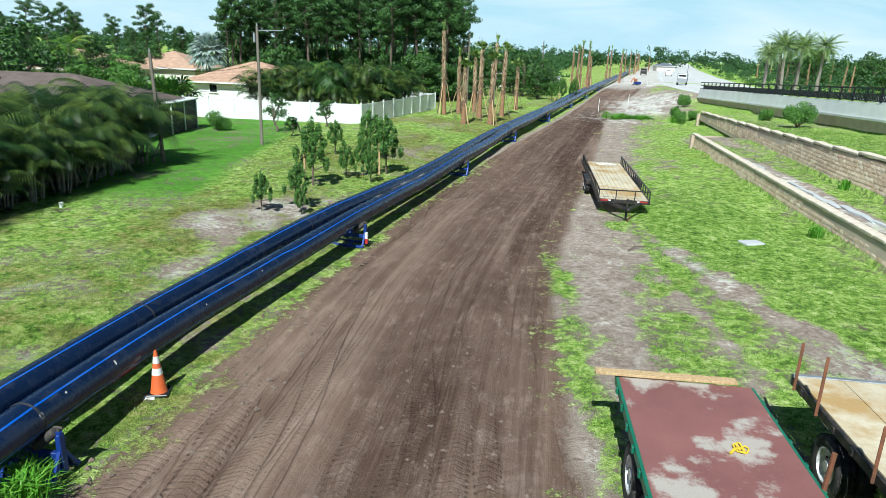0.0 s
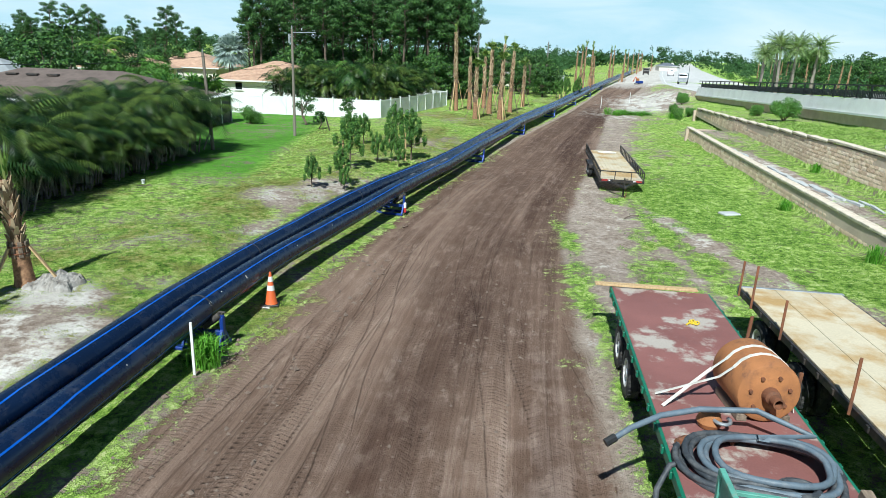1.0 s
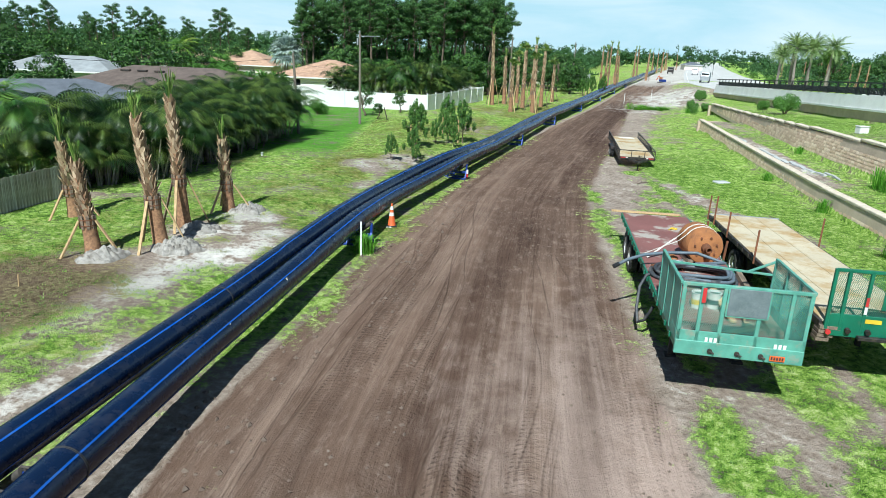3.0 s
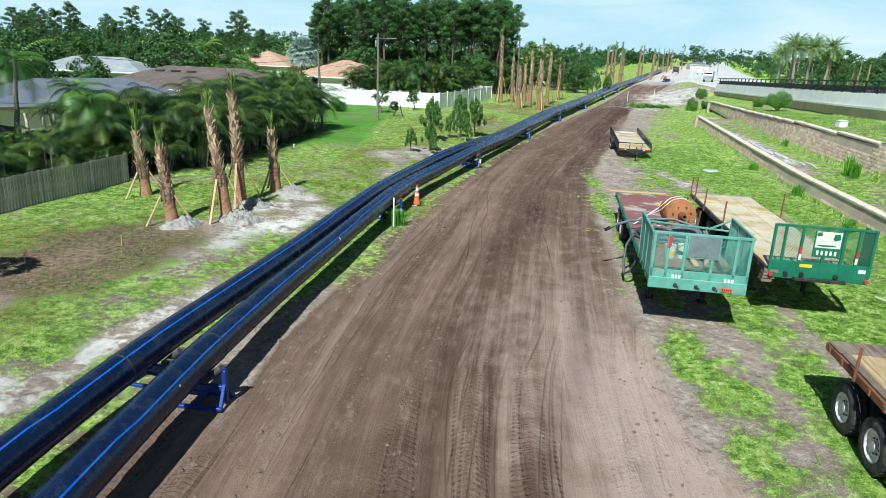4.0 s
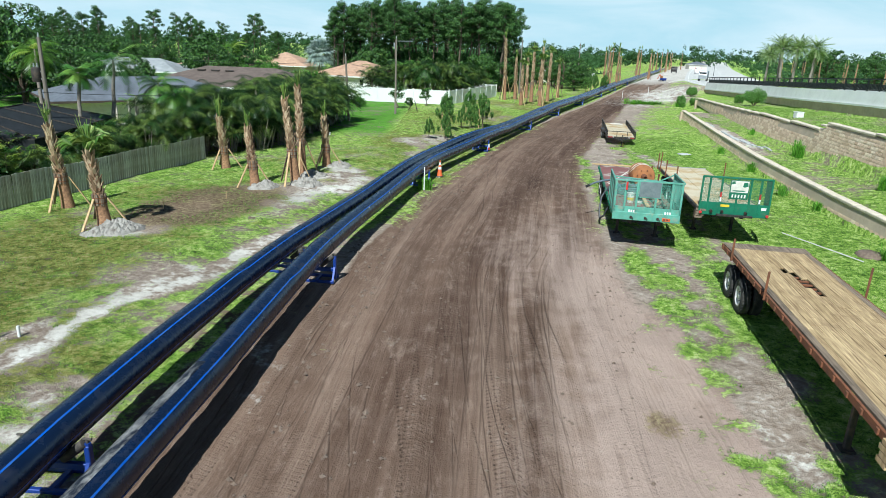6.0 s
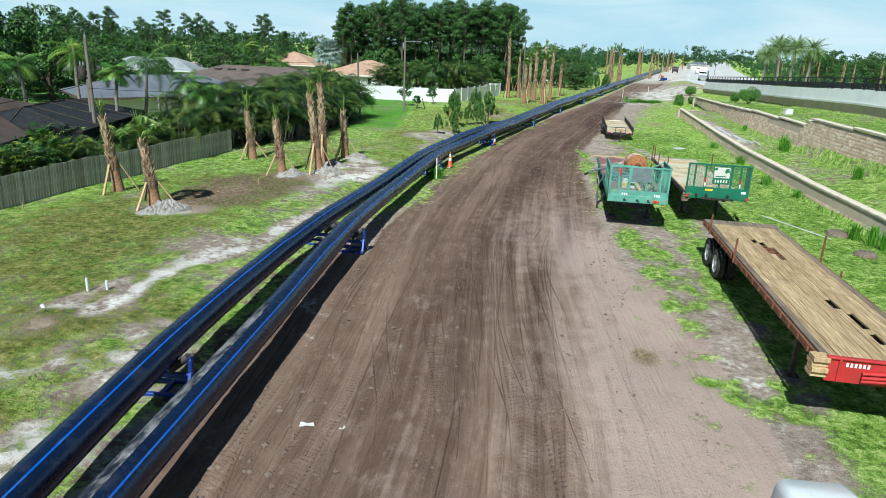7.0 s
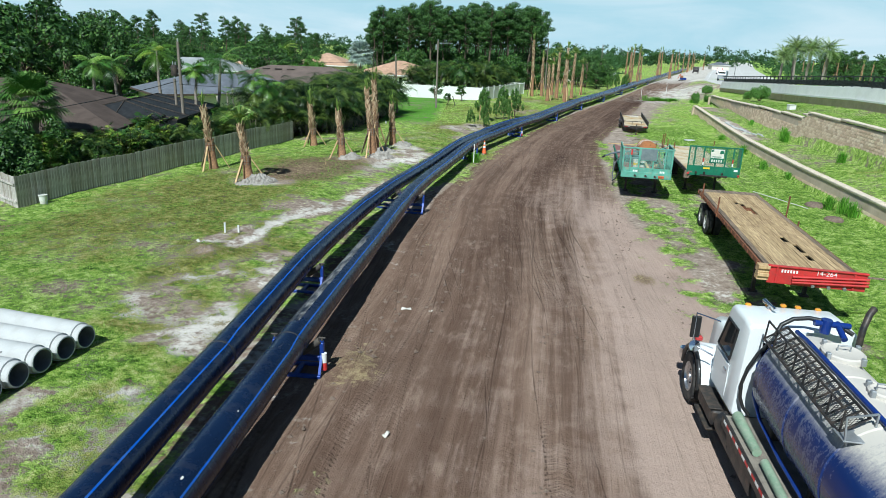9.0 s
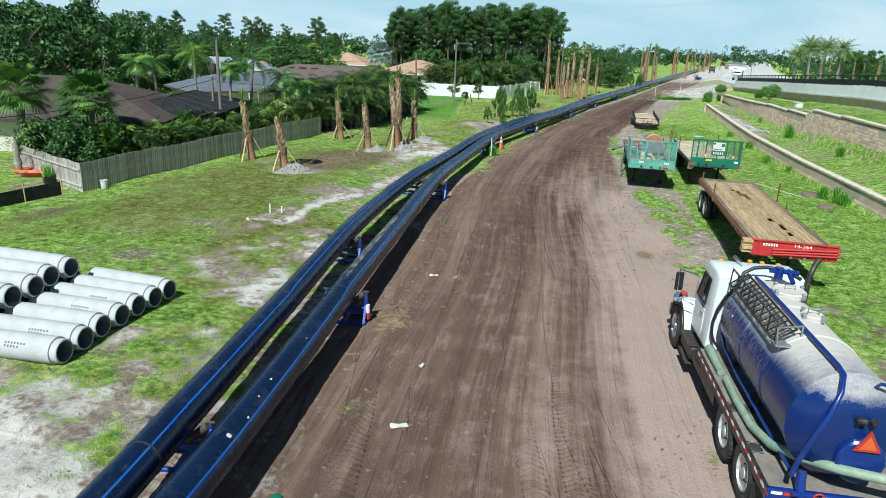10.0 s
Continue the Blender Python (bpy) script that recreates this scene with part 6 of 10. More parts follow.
# ---- plank-decked trailer with a red headboard
def plank_trailer():
    L, W = 11.55, 2.47
    place = pose(4.64, -14.28, 0.06, 0, 0, -4.2)
    tr, tilt = flatbed("flatbed_trailer", place, L, W, 1.56, 1.36, "flatbed trailer with weathered plank deck and red headboard", (L - 1.15, L - 2.45), M_RIM_W, M_RUST)
    n = 15
    w = (W - 0.14) / n
    gaps = {(7, 0): (7.5, 8.9), (8, 0): (6.9, 8.3), (6, 0): (8.7, 9.2), (8, 1): (2.9, 3.6), (9, 0): (0.9, 1.5), (9, 1): (1.7, 2.7)}
    for i in range(n):
        x = -W / 2 + 0.07 + w * (i + 0.5)
        cuts = [0.02] + sorted(rng.uniform(4.2, 6.5, 2)) + [L - 0.02]
        for a, b in zip(cuts[:-1], cuts[1:]):
            holes = sorted(v for (row, _), v in gaps.items() if row == i and v[0] > a and v[1] < b)
            ends = [a] + [q for hh in holes for q in hh] + [b]
            for c, d in zip(ends[::2], ends[1::2]):
                part("plank", G().box((x + rng.uniform(-0.004, 0.004), (c + d) / 2, rng.uniform(-0.004, 0.006)), (w - rng.uniform(0.001, 0.006), d - c - 0.006, 0.05), 0.004), M_OLDTIMBER if i in (0, n - 1) else M_PLANK, tr, m=tilt)
    part("far_plate", G().box((0, L - 0.3, 0.032), (W - 0.05, 0.62, 0.012), 0.003), M_OLDTIMBER, tr, "dark worn far end of the deck", m=tilt)
    part("headboard", G().box((0.17, -0.06, -0.22), (W + 0.02, 0.07, 0.50), 0.012), M_RED, tr, "red painted headboard", m=tilt)
    part("headboard_lip", G().box((0.17, -0.08, 0.035), (W + 0.05, 0.12, 0.045), 0.010), M_RED, tr, m=tilt)
    for x in (-0.85, 1.1):
        part("headboard_rib", G().box((x, -0.105, -0.22), (0.06, 0.05, 0.46), 0.008), M_RED, tr, m=tilt)
    for i, (za, zb) in enumerate(((-0.22, -0.10), (-0.31, -0.19), (-0.38, -0.28))):
        part("stowed_rail", G().tube([(-0.45, -0.14, za), (1.45, -0.15, zb)], 0.035, 8), M_RED, tr, "red rail stowed across the headboard", smooth=40, m=tilt)
    part("side_arm", G().box((W / 2 + 0.38, -0.06, -0.06), (0.45, 0.05, 0.05), 0.006), M_OLDTIMBER, tr, m=tilt)
    for i in range(6):
        part("number_bar", G().box((-0.72 + 0.075 * i, -0.099, -0.09), (0.045, 0.006, 0.085)), M_WHITE, tr, m=tilt)
    lettering("14-264", 0.19, M_WHITE, tr, tilt @ Matrix.Translation((0.40, -0.100, -0.125)) @ Matrix.Rotation(radians(90), 4, "X"))
    for i in range(4):
        part("dunnage_block", G().box((-1.20, -0.02 + 0.06 * (i % 2), -0.02 - 0.11 * i), (0.30, 0.30, 0.10), 0.008), M_TIMBER, tr, "timber packing beside the headboard", m=tilt)
    for x in (0.1, 0.5, 0.9):
        part("air_coupling", G().tube([(x, -0.09, -0.42), (x, -0.16, -0.44)], 0.045, 10), M_GALV, tr, smooth=40, m=tilt)
    for x, y, h in ((-1.30, 10.0, 0.55), (-1.30, 6.6, 0.62), (1.32, 7.4, 0.72), (1.32, 5.9, 0.10)):
        part("stake", G().bar((x, y, -0.12), (x + 0.02, y + 0.02, h), 0.048, 0.048, 0.008), M_RUST, tr, "rusty stake in its pocket", m=tilt)
    for i in range(6):
        part("deck_slat", G().box((0.07, 7.0 + 0.30 * i, -0.035), (0.50, 0.07, 0.05), 0.006), M_RUST, tr, "rusty cross bar in a gap of the deck", m=tilt)


plank_trailer()


# ---- black utility trailer
def utility_trailer():
    L, W, dz = 10.1, 2.1, 0.66
    tr = thing("utility_trailer", pose(5.98, 29.75, 0.06, 0, 0, -4.6), "black utility trailer with plank deck, rails and ramp", "trailer")
    n = 10
    w = (W - 0.04) / n
    for i in range(n):
        part("plank", G().box((-W / 2 + 0.02 + w * (i + 0.5), L / 2, dz), (w - 0.012, L - 0.04, 0.045), 0.005), M_DECK_TAN, tr)
    part("frame", G().box((-W / 2 - 0.03, L / 2, dz - 0.06), (0.07, L, 0.14), 0.006).box((W / 2 + 0.03, L / 2, dz - 0.06), (0.07, L, 0.14), 0.006).box((0, -0.02, dz - 0.08), (W + 0.12, 0.06, 0.16), 0.006).box((0, L + 0.02, dz - 0.06), (W + 0.12, 0.06, 0.14), 0.006), M_STEEL_BLACK, tr)
    for s in (-1, 1):
        part("side_rail", G().box((s * (W / 2 + 0.03), L / 2, dz + 0.40), (0.05, L, 0.06), 0.006), M_STEEL_BLACK, tr)
        for j in range(17):
            part("rail_post", G().box((s * (W / 2 + 0.03), 0.05 + j * (L - 0.1) / 16, dz + 0.19), (0.05, 0.05, 0.40), 0.004), M_STEEL_BLACK, tr)
        part("tongue_arm", G().bar((s * 0.72, 0.0, dz - 0.12), (s * 0.06, -1.25, dz - 0.14), 0.09, 0.12, 0.008), M_STEEL_BLACK, tr)
        part("reflector", G().box((s * 0.78, -0.055, dz - 0.05), (0.42, 0.012, 0.07)), M_RED, tr, "red reflector")
        part("reflector", G().box((s * 0.62, -0.056, dz - 0.05), (0.12, 0.014, 0.06)), M_WHITE, tr, "white reflector")
        part("fender", G().box((s * (W / 2 + 0.18), 4.75, 0.72), (0.27, 1.7, 0.04), 0.015).box((s * (W / 2 + 0.18), 3.87, 0.62), (0.27, 0.05, 0.22), 0.015).box((s * (W / 2 + 0.18), 5.62, 0.62), (0.27, 0.05, 0.22), 0.015), M_STEEL_BLACK, tr)
        for y in (4.30, 5.17):
            wheel(tr, s * (W / 2 + 0.18), y, 0.36, 0.21, s, M_RIM_W)
    part("front_rail", G().box((0, 0.0, dz + 0.40), (W + 0.1, 0.05, 0.05), 0.006).box((-0.35, 0.0, dz + 0.2), (0.04, 0.04, 0.4)).box((0.45, 0.0, dz + 0.2), (0.04, 0.04, 0.4)), M_STEEL_BLACK, tr)
    part("coupler", G().box((0, -1.36, dz - 0.12), (0.12, 0.34, 0.12), 0.02), M_STEEL_BLACK, tr)
    part("jack", G().tube([(0.0, -1.02, 0.05), (0.0, -1.02, 0.92)], 0.04, 10).box((0, -1.02, 0.03), (0.2, 0.2, 0.04), 0.01).tube([(0, -1.02, 0.88), (0.18, -1.02, 0.88)], 0.015, 6), M_STEEL_BLACK, tr)
    part("safety_chain", G().tube([(0.05, -1.2, 0.5), (0.1, -1.35, 0.25), (0.02, -1.5, 0.04)], 0.02, 6), M_RUST, tr)
    part("axle", G().tube([(-1.1, 4.30, 0.36), (1.1, 4.30, 0.36)], 0.05, 8).tube([(-1.1, 5.17, 0.36), (1.1, 5.17, 0.36)], 0.05, 8), M_CHASSIS, tr)
    h = thing("hose_on_trailer", pose(5.98, 29.75, 0.06, 0, 0, -4.6), "pale hose laid in a loop on the trailer deck", "hose")
    part("hose_body", G().tube([(0.55 * math.cos(a) + 0.15, 9.1 + 0.25 * math.sin(a), dz + 0.06) for a in np.linspace(0, 2 * math.pi, 24)[:-1]], 0.035, 7, closed=True), M_STRAP, h)


utility_trailer()

# ---------------------------------------------------------------- tanker truck
def loft(sections, caps=True):
    """A skin through rings of equal length."""
    g, n = G(), len(sections[0])
    vs = [p for s in sections for p in s]
    fs = []
    for i in range(len(sections) - 1):
        for j in range(n):
            a, b = i * n + j, i * n + (j + 1) % n
            fs.append((a, b, b + n, a + n))
    if caps:
        fs.append(tuple(range(n))[::-1])
        fs.append(tuple((len(sections) - 1) * n + j for j in range(n)))
    return g.add(vs, fs)


def ring(y, w, z0, z1, r, top_w=None, n=5):
    """A rounded box outline across the truck at y."""
    top_w = top_w or w
    pts = []
    for cx, cz, a0, ww in ((1, z0, -90, w), (1, z1, 0, top_w), (-1, z1, 90, top_w), (-1, z0, 180, w)):
        for i in range(n):
            a = radians(a0 + 90 * i / (n - 1))
            zc = z0 + r if cz == z0 else z1 - r
            pts.append((cx * (ww / 2 - r) + r * math.cos(a), y, zc + r * math.sin(a)))
    return pts


def tanker_truck():
    tk = thing("tanker_truck", pose(1.64, -19.30, 0.03, 0, 0, 0.6) @ Matrix.Diagonal((0.93, 1.0, 1.0, 1.0)), "white-cab vacuum tanker truck with dusty blue tank, parked", "truck")
    # hood, fenders, cab
    hood = [ring(1.02, 1.02, 0.75, 1.50, 0.12, 0.98), ring(0.96, 1.12, 0.72, 1.58, 0.14, 1.04), ring(0.5, 1.22, 0.72, 1.66, 0.16, 1.12), ring(-0.2, 1.42, 0.72, 1.74, 0.16, 1.28), ring(-0.72, 1.60, 0.72, 1.80, 0.14, 1.46)]
    part("hood", loft([[(x, y, z) for x, y, z in r][::-1] for r in hood]), M_TRUCKWHITE, tk, smooth=45)
    part("grille", G().box((0, 1.045, 1.08), (0.78, 0.05, 0.62), 0.02), M_CHROME, tk, "bright grille")
    part("bumper", G().box((0, 1.14, 0.56), (2.30, 0.16, 0.30), 0.04), M_CHROME, tk, "chrome bumper")
    for s in (-1, 1):
        # arched fender over the front wheel
        vs, fs, n = [], [], 12
        for j in range(n + 1):
            a = radians(8 + 168 * j / n)
            for x, rr in ((0.60, 0.68), (1.02, 0.70), (1.16, 0.64), (1.16, 0.57), (1.02, 0.60), (0.60, 0.58)):
                vs.append((s * x, rr * 1.10 * math.cos(a), 0.56 + rr * 1.02 * math.sin(a)))
        for j in range(n):
            for i in range(6):
                e = (j * 6 + i, j * 6 + (i + 1) % 6, (j + 1) * 6 + (i + 1) % 6, (j + 1) * 6 + i)
                fs.append(e if s > 0 else e[::-1])
        part("fender", G().add(vs, fs), M_TRUCKWHITE, tk, smooth=50)
        lip = [(s * 1.17, 0.62 * 1.10 * math.cos(radians(a)), 0.56 + 0.62 * 1.02 * math.sin(radians(a))) for a in range(0, 181, 15)]
        part("fender_flare", G().tube(lip, 0.055, 8), M_BLACKPLASTIC, tk, "black rubber fender lip", smooth=50)
        part("turn_lamp", G().box((s * 1.02, 0.30, 1.30), (0.16, 0.10, 0.10), 0.02), M_RED, tk, "red lamp on the fender")
        part("headlamp", G().tube([(s * 0.82, 0.98, 1.0), (s * 0.82, 1.06, 1.0)], 0.10, 14), M_CHROME, tk, smooth=40)
    cab = [ring(-0.70, 1.90, 0.95, 1.84, 0.10, 1.84), ring(-0.74, 1.98, 0.92, 1.92, 0.12, 1.86), ring(-1.02, 2.04, 0.92, 2.52, 0.09, 1.84), ring(-1.12, 2.04, 0.92, 2.66, 0.10, 1.86), ring(-1.22, 2.04, 0.92, 2.70, 0.10, 1.88), ring(-1.9, 2.04, 0.92, 2.73, 0.10, 1.90), ring(-2.17, 2.04, 0.92, 2.71, 0.10, 1.90), ring(-2.22, 2.00, 0.95, 2.66, 0.09, 1.86)]
    body = part("cab", loft([r[::-1] for r in cab]), M_TRUCKWHITE, tk, "white cab with rounded roof", smooth=32)
    part("windscreen", G().add([(-0.84, -0.775, 1.90), (0.84, -0.775, 1.90), (0.80, -1.035, 2.44), (-0.80, -1.035, 2.44)], [(0, 1, 2, 3)]), M_GLASS_DARK, tk, "dark windscreen")
    part("rear_window", G().box((0.0, -2.228, 2.18), (1.34, 0.02, 0.44), 0.01), M_GLASS_DARK, tk, "dark rear window")
    for s in (-1, 1):
        x = s * 1.0
        win = [(x + s * 0.024, -0.98, 1.80), (x + s * 0.024, -1.72, 1.80), (x - s * 0.032, -1.78, 2.42), (x - s * 0.032, -1.20, 2.42)]
        part("side_window", G().add(win, [(0, 1, 2, 3) if s < 0 else (3, 2, 1, 0)]), M_GLASS_DARK, tk, "dark side window")
        part("window_frame", G().tube(win, 0.022, 6, closed=True), M_BLACKPLASTIC, tk)
        door = part("door", G().box((x + s * 0.012, -1.32, 1.34), (0.02, 0.86, 0.72), 0.008), M_TRUCKWHITE, tk, "white cab door")
        part("door_handle", G().box((x + s * 0.035, -1.62, 1.56), (0.03, 0.16, 0.04), 0.01), M_CHROME, door)
        arm = part("mirror_arm", G().tube([(s * 1.0, -0.86, 2.18), (s * 1.42, -0.60, 2.22), (s * 1.42, -0.60, 1.55), (s * 1.02, -0.80, 1.42)], 0.018, 6), M_CHROME, tk)
        part("mirror", G().box((s * 1.40, -0.58, 1.92), (0.20, 0.06, 0.46), 0.02), M_BLACKPLASTIC, tk, "black wing mirror")
        part("round_mirror", G().lathe([(0.001, 0), (0.12, 0.0), (0.12, 0.03), (0.001, 0.05)], 16, Matrix.Translation((s * 1.38, -0.62, 1.52)) @ Matrix.Rotation(radians(70), 4, "X")), M_CHROME, tk, smooth=40)
        part("step_box", G().box((s * 1.04, -1.35, 0.62), (0.34, 1.0, 0.30), 0.03), M_STEEL_BLACK, tk)
        part("step_plate", G().box((s * 1.14, -1.35, 0.36), (0.26, 0.9, 0.04), 0.008).box((s * 1.14, -1.35, 0.80), (0.26, 0.9, 0.03), 0.008), M_CHASSIS, tk)
        part("fuel_tank", G().tube([(s * 0.92, -1.95, 0.62), (s * 0.92, -2.75, 0.62)], 0.26, 20), M_STEEL_BLACK, tk, smooth=40)
        wheel(tk, s * 1.08, 0.0, 0.53, 0.30, s, M_RIM)
        for y in (-4.83, -6.08):
            wheel(tk, s * 1.06, y, 0.52, 0.27, s, M_RIM_W, dual=True)
            part("mud_flap", G().box((s * 0.92, y - 0.58, 0.52), (0.6, 0.02, 0.5), 0.004), M_BLACKPLASTIC, tk) if y < -6 else None
    for x in (-0.66, -0.28, 0.0, 0.28, 0.66):
        part("marker_lamp", G().box((x, -1.20, 2.72), (0.11, 0.09, 0.06), 0.02), M_AMBER, tk, "amber roof lamp", m=Matrix.Translation((0, 0, 0.015 - 0.05 * abs(x))))
    part("air_horn", G().tube([(-0.35, -1.15, 2.79), (-0.31, -1.50, 2.80)], [0.045, 0.018], 10).tube([(-0.31, -1.50, 2.80), (-0.30, -1.60, 2.79)], 0.03, 10).box((-0.33, -1.35, 2.76), (0.05, 0.10, 0.08), 0.01), M_CHROME, tk, smooth=40)
    for x in (-0.42, 0.42):
        part("frame_rail", G().box((x, -3.2, 0.80), (0.09, 7.6, 0.26), 0.01), M_CHASSIS, tk)
    part("exhaust_pipe", G().tube([(0.86, -2.42, 0.8), (0.86, -2.42, 2.75), (0.88, -2.40, 2.90), (0.98, -2.30, 3.10), (1.08, -2.22, 3.18)], [0.055, 0.055, 0.055, 0.058, 0.06], 14, caps=False), M_STEEL_BLACK, tk, "black curved exhaust stack", smooth=50)
    # tank deck with side trays
    part("deck", G().box((0, -4.75, 0.99), (2.36, 4.75, 0.06), 0.008), M_DUSTDECK, tk, "dusty side deck")
    for s in (-1, 1):
        part("deck_skirt", G().box((s * 1.17, -4.75, 0.92), (0.05, 4.78, 0.22), 0.008), M_STEEL_BLACK, tk)
        for j in range(14):
            part("tape_white", G().box((s * 1.198, -2.55 - 0.34 * j, 0.96), (0.006, 0.15, 0.05)), M_WHITE, tk)
            part("tape_red", G().box((s * 1.198, -2.72 - 0.34 * j, 0.96), (0.006, 0.15, 0.05)), M_RED, tk)
        part("side_guard", G().box((s * 1.15, -3.3, 0.70), (0.04, 1.3, 0.34), 0.008), M_STEEL_BLACK, tk)
    part("rear_beam", G().box((0, -7.13, 0.86), (2.40, 0.10, 0.34), 0.02), M_BLUEPAINT, tk, "blue rear beam")
    for x in (-1.0, -0.78, 0.78, 1.0):
        part("tail_lamp", G().tube([(x, -7.18, 0.83), (x, -7.21, 0.83)], 0.06, 14), M_RED, tk, "red tail lamp", smooth=40)
    part("number_plate", G().box((-0.42, -7.19, 0.80), (0.30, 0.012, 0.15), 0.004), M_WHITE, tk, "white plate with bars")
    for i in range(5):
        part("plate_bar", G().box((-0.52 + 0.05 * i, -7.198, 0.80), (0.03, 0.004, 0.07)), M_TEXTDARK, tk)
    for j in range(6):
        part("tape_red" if j % 2 else "tape_white", G().box((-1.05 + 0.19 * j, -7.186, 0.98), (0.17, 0.006, 0.05)), M_RED if j % 2 else M_WHITE, tk)
    # tank
    R, zc = 0.86, 1.94
    lay = Matrix.Translation((0.12, 0, zc)) @ Matrix.Rotation(radians(90), 4, "X")
    prof = [(0.001, 2.42), (0.42, 2.44), (0.66, 2.50), (0.81, 2.58), (R, 2.72), (R, 4.0), (R + 0.018, 4.02), (R + 0.018, 4.10), (R, 4.12), (R, 5.3), (R + 0.018, 5.32), (R + 0.018, 5.40), (R, 5.42), (R, 6.62), (R + 0.03, 6.64), (R + 0.03, 6.72), (R - 0.03, 6.78), (0.70, 6.93), (0.46, 7.03), (0.001, 7.07)]
    part("tank", G().lathe(prof, 48, lay), M_TANK, tk, "blue tank under pale dust", smooth=35)
    for y in (-3.0, -4.6, -6.2):
        part("tank_saddle", G().box((0.20, y, 1.14), (1.2, 0.14, 0.34), 0.02), M_CHASSIS, tk)
    for y, r in ((-3.35, 0.30), (-4.55, 0.17)):
        part("hatch_ring", G().lathe([(r + 0.03, 0), (r + 0.03, 0.09), (r, 0.11), (r - 0.04, 0.09), (0.001, 0.12)], 24, Matrix.Translation((0.30, y, zc + R - 0.045))), M_TANK, tk, "dusty manhole lid", smooth=40)
        for j in range(4):
            a = j * math.pi / 2 + 0.5
            part("hatch_clamp", G().box((0.30 + (r + 0.05) * math.cos(a), y + (r + 0.05) * math.sin(a), zc + R + 0.04), (0.07, 0.07, 0.12), 0.01), M_GALV, tk)
        part("hatch_handle", G().tube([(0.30 - 0.1, y, zc + R + 0.06), (0.30 - 0.1, y, zc + R + 0.15), (0.30 + 0.1, y, zc + R + 0.15), (0.30 + 0.1, y, zc + R + 0.06)], 0.014, 6), M_GALV, tk)
    # dust-free ridge pipe and catwalk along the tank's shoulder
    part("ridge_pipe", G().tube([(-0.10, -2.55, zc + 0.85), (-0.10, -3.0, zc + 0.88), (-0.10, -6.55, zc + 0.90), (-0.12, -6.82, zc + 0.88), (-0.20, -7.02, zc + 0.70), (-0.36, -7.16, zc + 0.40), (-0.56, -7.22, zc), (-0.68, -7.22, zc - 0.35), (-0.72, -7.18, 1.3)], 0.04, 10), M_BLUEPAINT, tk, "blue pipe along the tank top", smooth=50)
    part("catwalk_rail", G().tube([(-0.28, -2.55, 2.86), (-0.28, -5.35, 2.86)], 0.022, 8).tube([(-0.63, -2.55, 2.62), (-0.63, -5.35, 2.62)], 0.022, 8).tube([(-0.60, -2.55, 2.94), (-0.60, -5.30, 2.94)], 0.018, 8), M_STEEL_BLACK, tk)
    for j in range(15):
        y = -2.55 - 0.2 * j
        part("catwalk_rib", G().bar((-0.28, y, 2.855), (-0.64, y, 2.61), 0.022), M_STEEL_BLACK, tk)
        if j % 2 == 0:
            part("catwalk_post", G().bar((-0.62, y, 2.63), (-0.60, y, 2.94), 0.022), M_STEEL_BLACK, tk)
    part("catwalk_mesh", expanded_mesh(2.8, 0.42, 0.045, 0.004, Matrix(((0, -0.55, -0.83, -0.27), (-1, 0, 0, -2.55), (0, 0.83, -0.55, 2.865), (0, 0, 0, 1)))), M_STEEL_BLACK, tk, "black wire mesh walkway")
    part("catwalk_end", G().box((-0.44, -5.42, 2.62), (0.46, 0.30, 0.02), 0.004).bar((-0.20, -5.38, 2.62), (-0.20, -5.38, 2.94), 0.025).bar((-0.64, -5.55, 2.62), (-0.68, -5.55, 2.94), 0.02).bar((-0.20, -5.38, 2.94), (-0.68, -5.55, 2.94), 0.02).bar((-0.56, -5.45, 2.61), (-0.54, -5.45, 2.36), 0.02), M_GALV, tk)
    # piping at the tank's front and along its side
    part("front_hose", G().tube([(-0.58, -2.42, 2.62), (-0.48, -2.36, 2.82), (-0.28, -2.33, 2.93), (-0.02, -2.34, 2.97), (0.25, -2.40, 2.96), (0.45, -2.5, 2.92), (0.6, -2.65, 2.86)], 0.038, 10), M_BLACKPLASTIC, tk, smooth=50)
    part("front_valve", G().tube([(0.35, -2.55, 2.82), (0.35, -2.55, 3.05)], 0.09, 12).tube([(0.15, -2.55, 2.98), (0.75, -2.55, 2.96)], 0.05, 10).tube([(0.55, -2.85, 2.84), (0.55, -2.5, 2.98)], 0.05, 10), M_BLUEPAINT, tk, smooth=40)
    part("side_pipe", G().tube([(-0.62, -2.52, 2.5), (-0.80, -2.50, 2.1), (-0.82, -2.6, 1.6), (-0.80, -3.0, 1.34), (-0.80, -4.0, 1.24), (-0.80, -6.9, 1.22)], 0.032, 10), M_BLUEPAINT, tk, smooth=50)
    part("loop_hose", G().tube([(-0.60, -2.38, 2.5), (-0.78, -2.36, 2.25), (-0.90, -2.34, 1.95), (-0.96, -2.34, 1.65), (-0.95, -2.36, 1.4), (-0.88, -2.40, 1.22), (-0.76, -2.44, 1.1)], 0.032, 10), M_BLACKPLASTIC, tk, smooth=50)
    part("hose_sleeve", G().tube([(-1.0, -2.55, 1.12), (-1.0, -3.6, 1.10)], [0.10, 0.08], 10), M_HOSE_GREEN, tk, "flattened green hose on the deck", smooth=50)
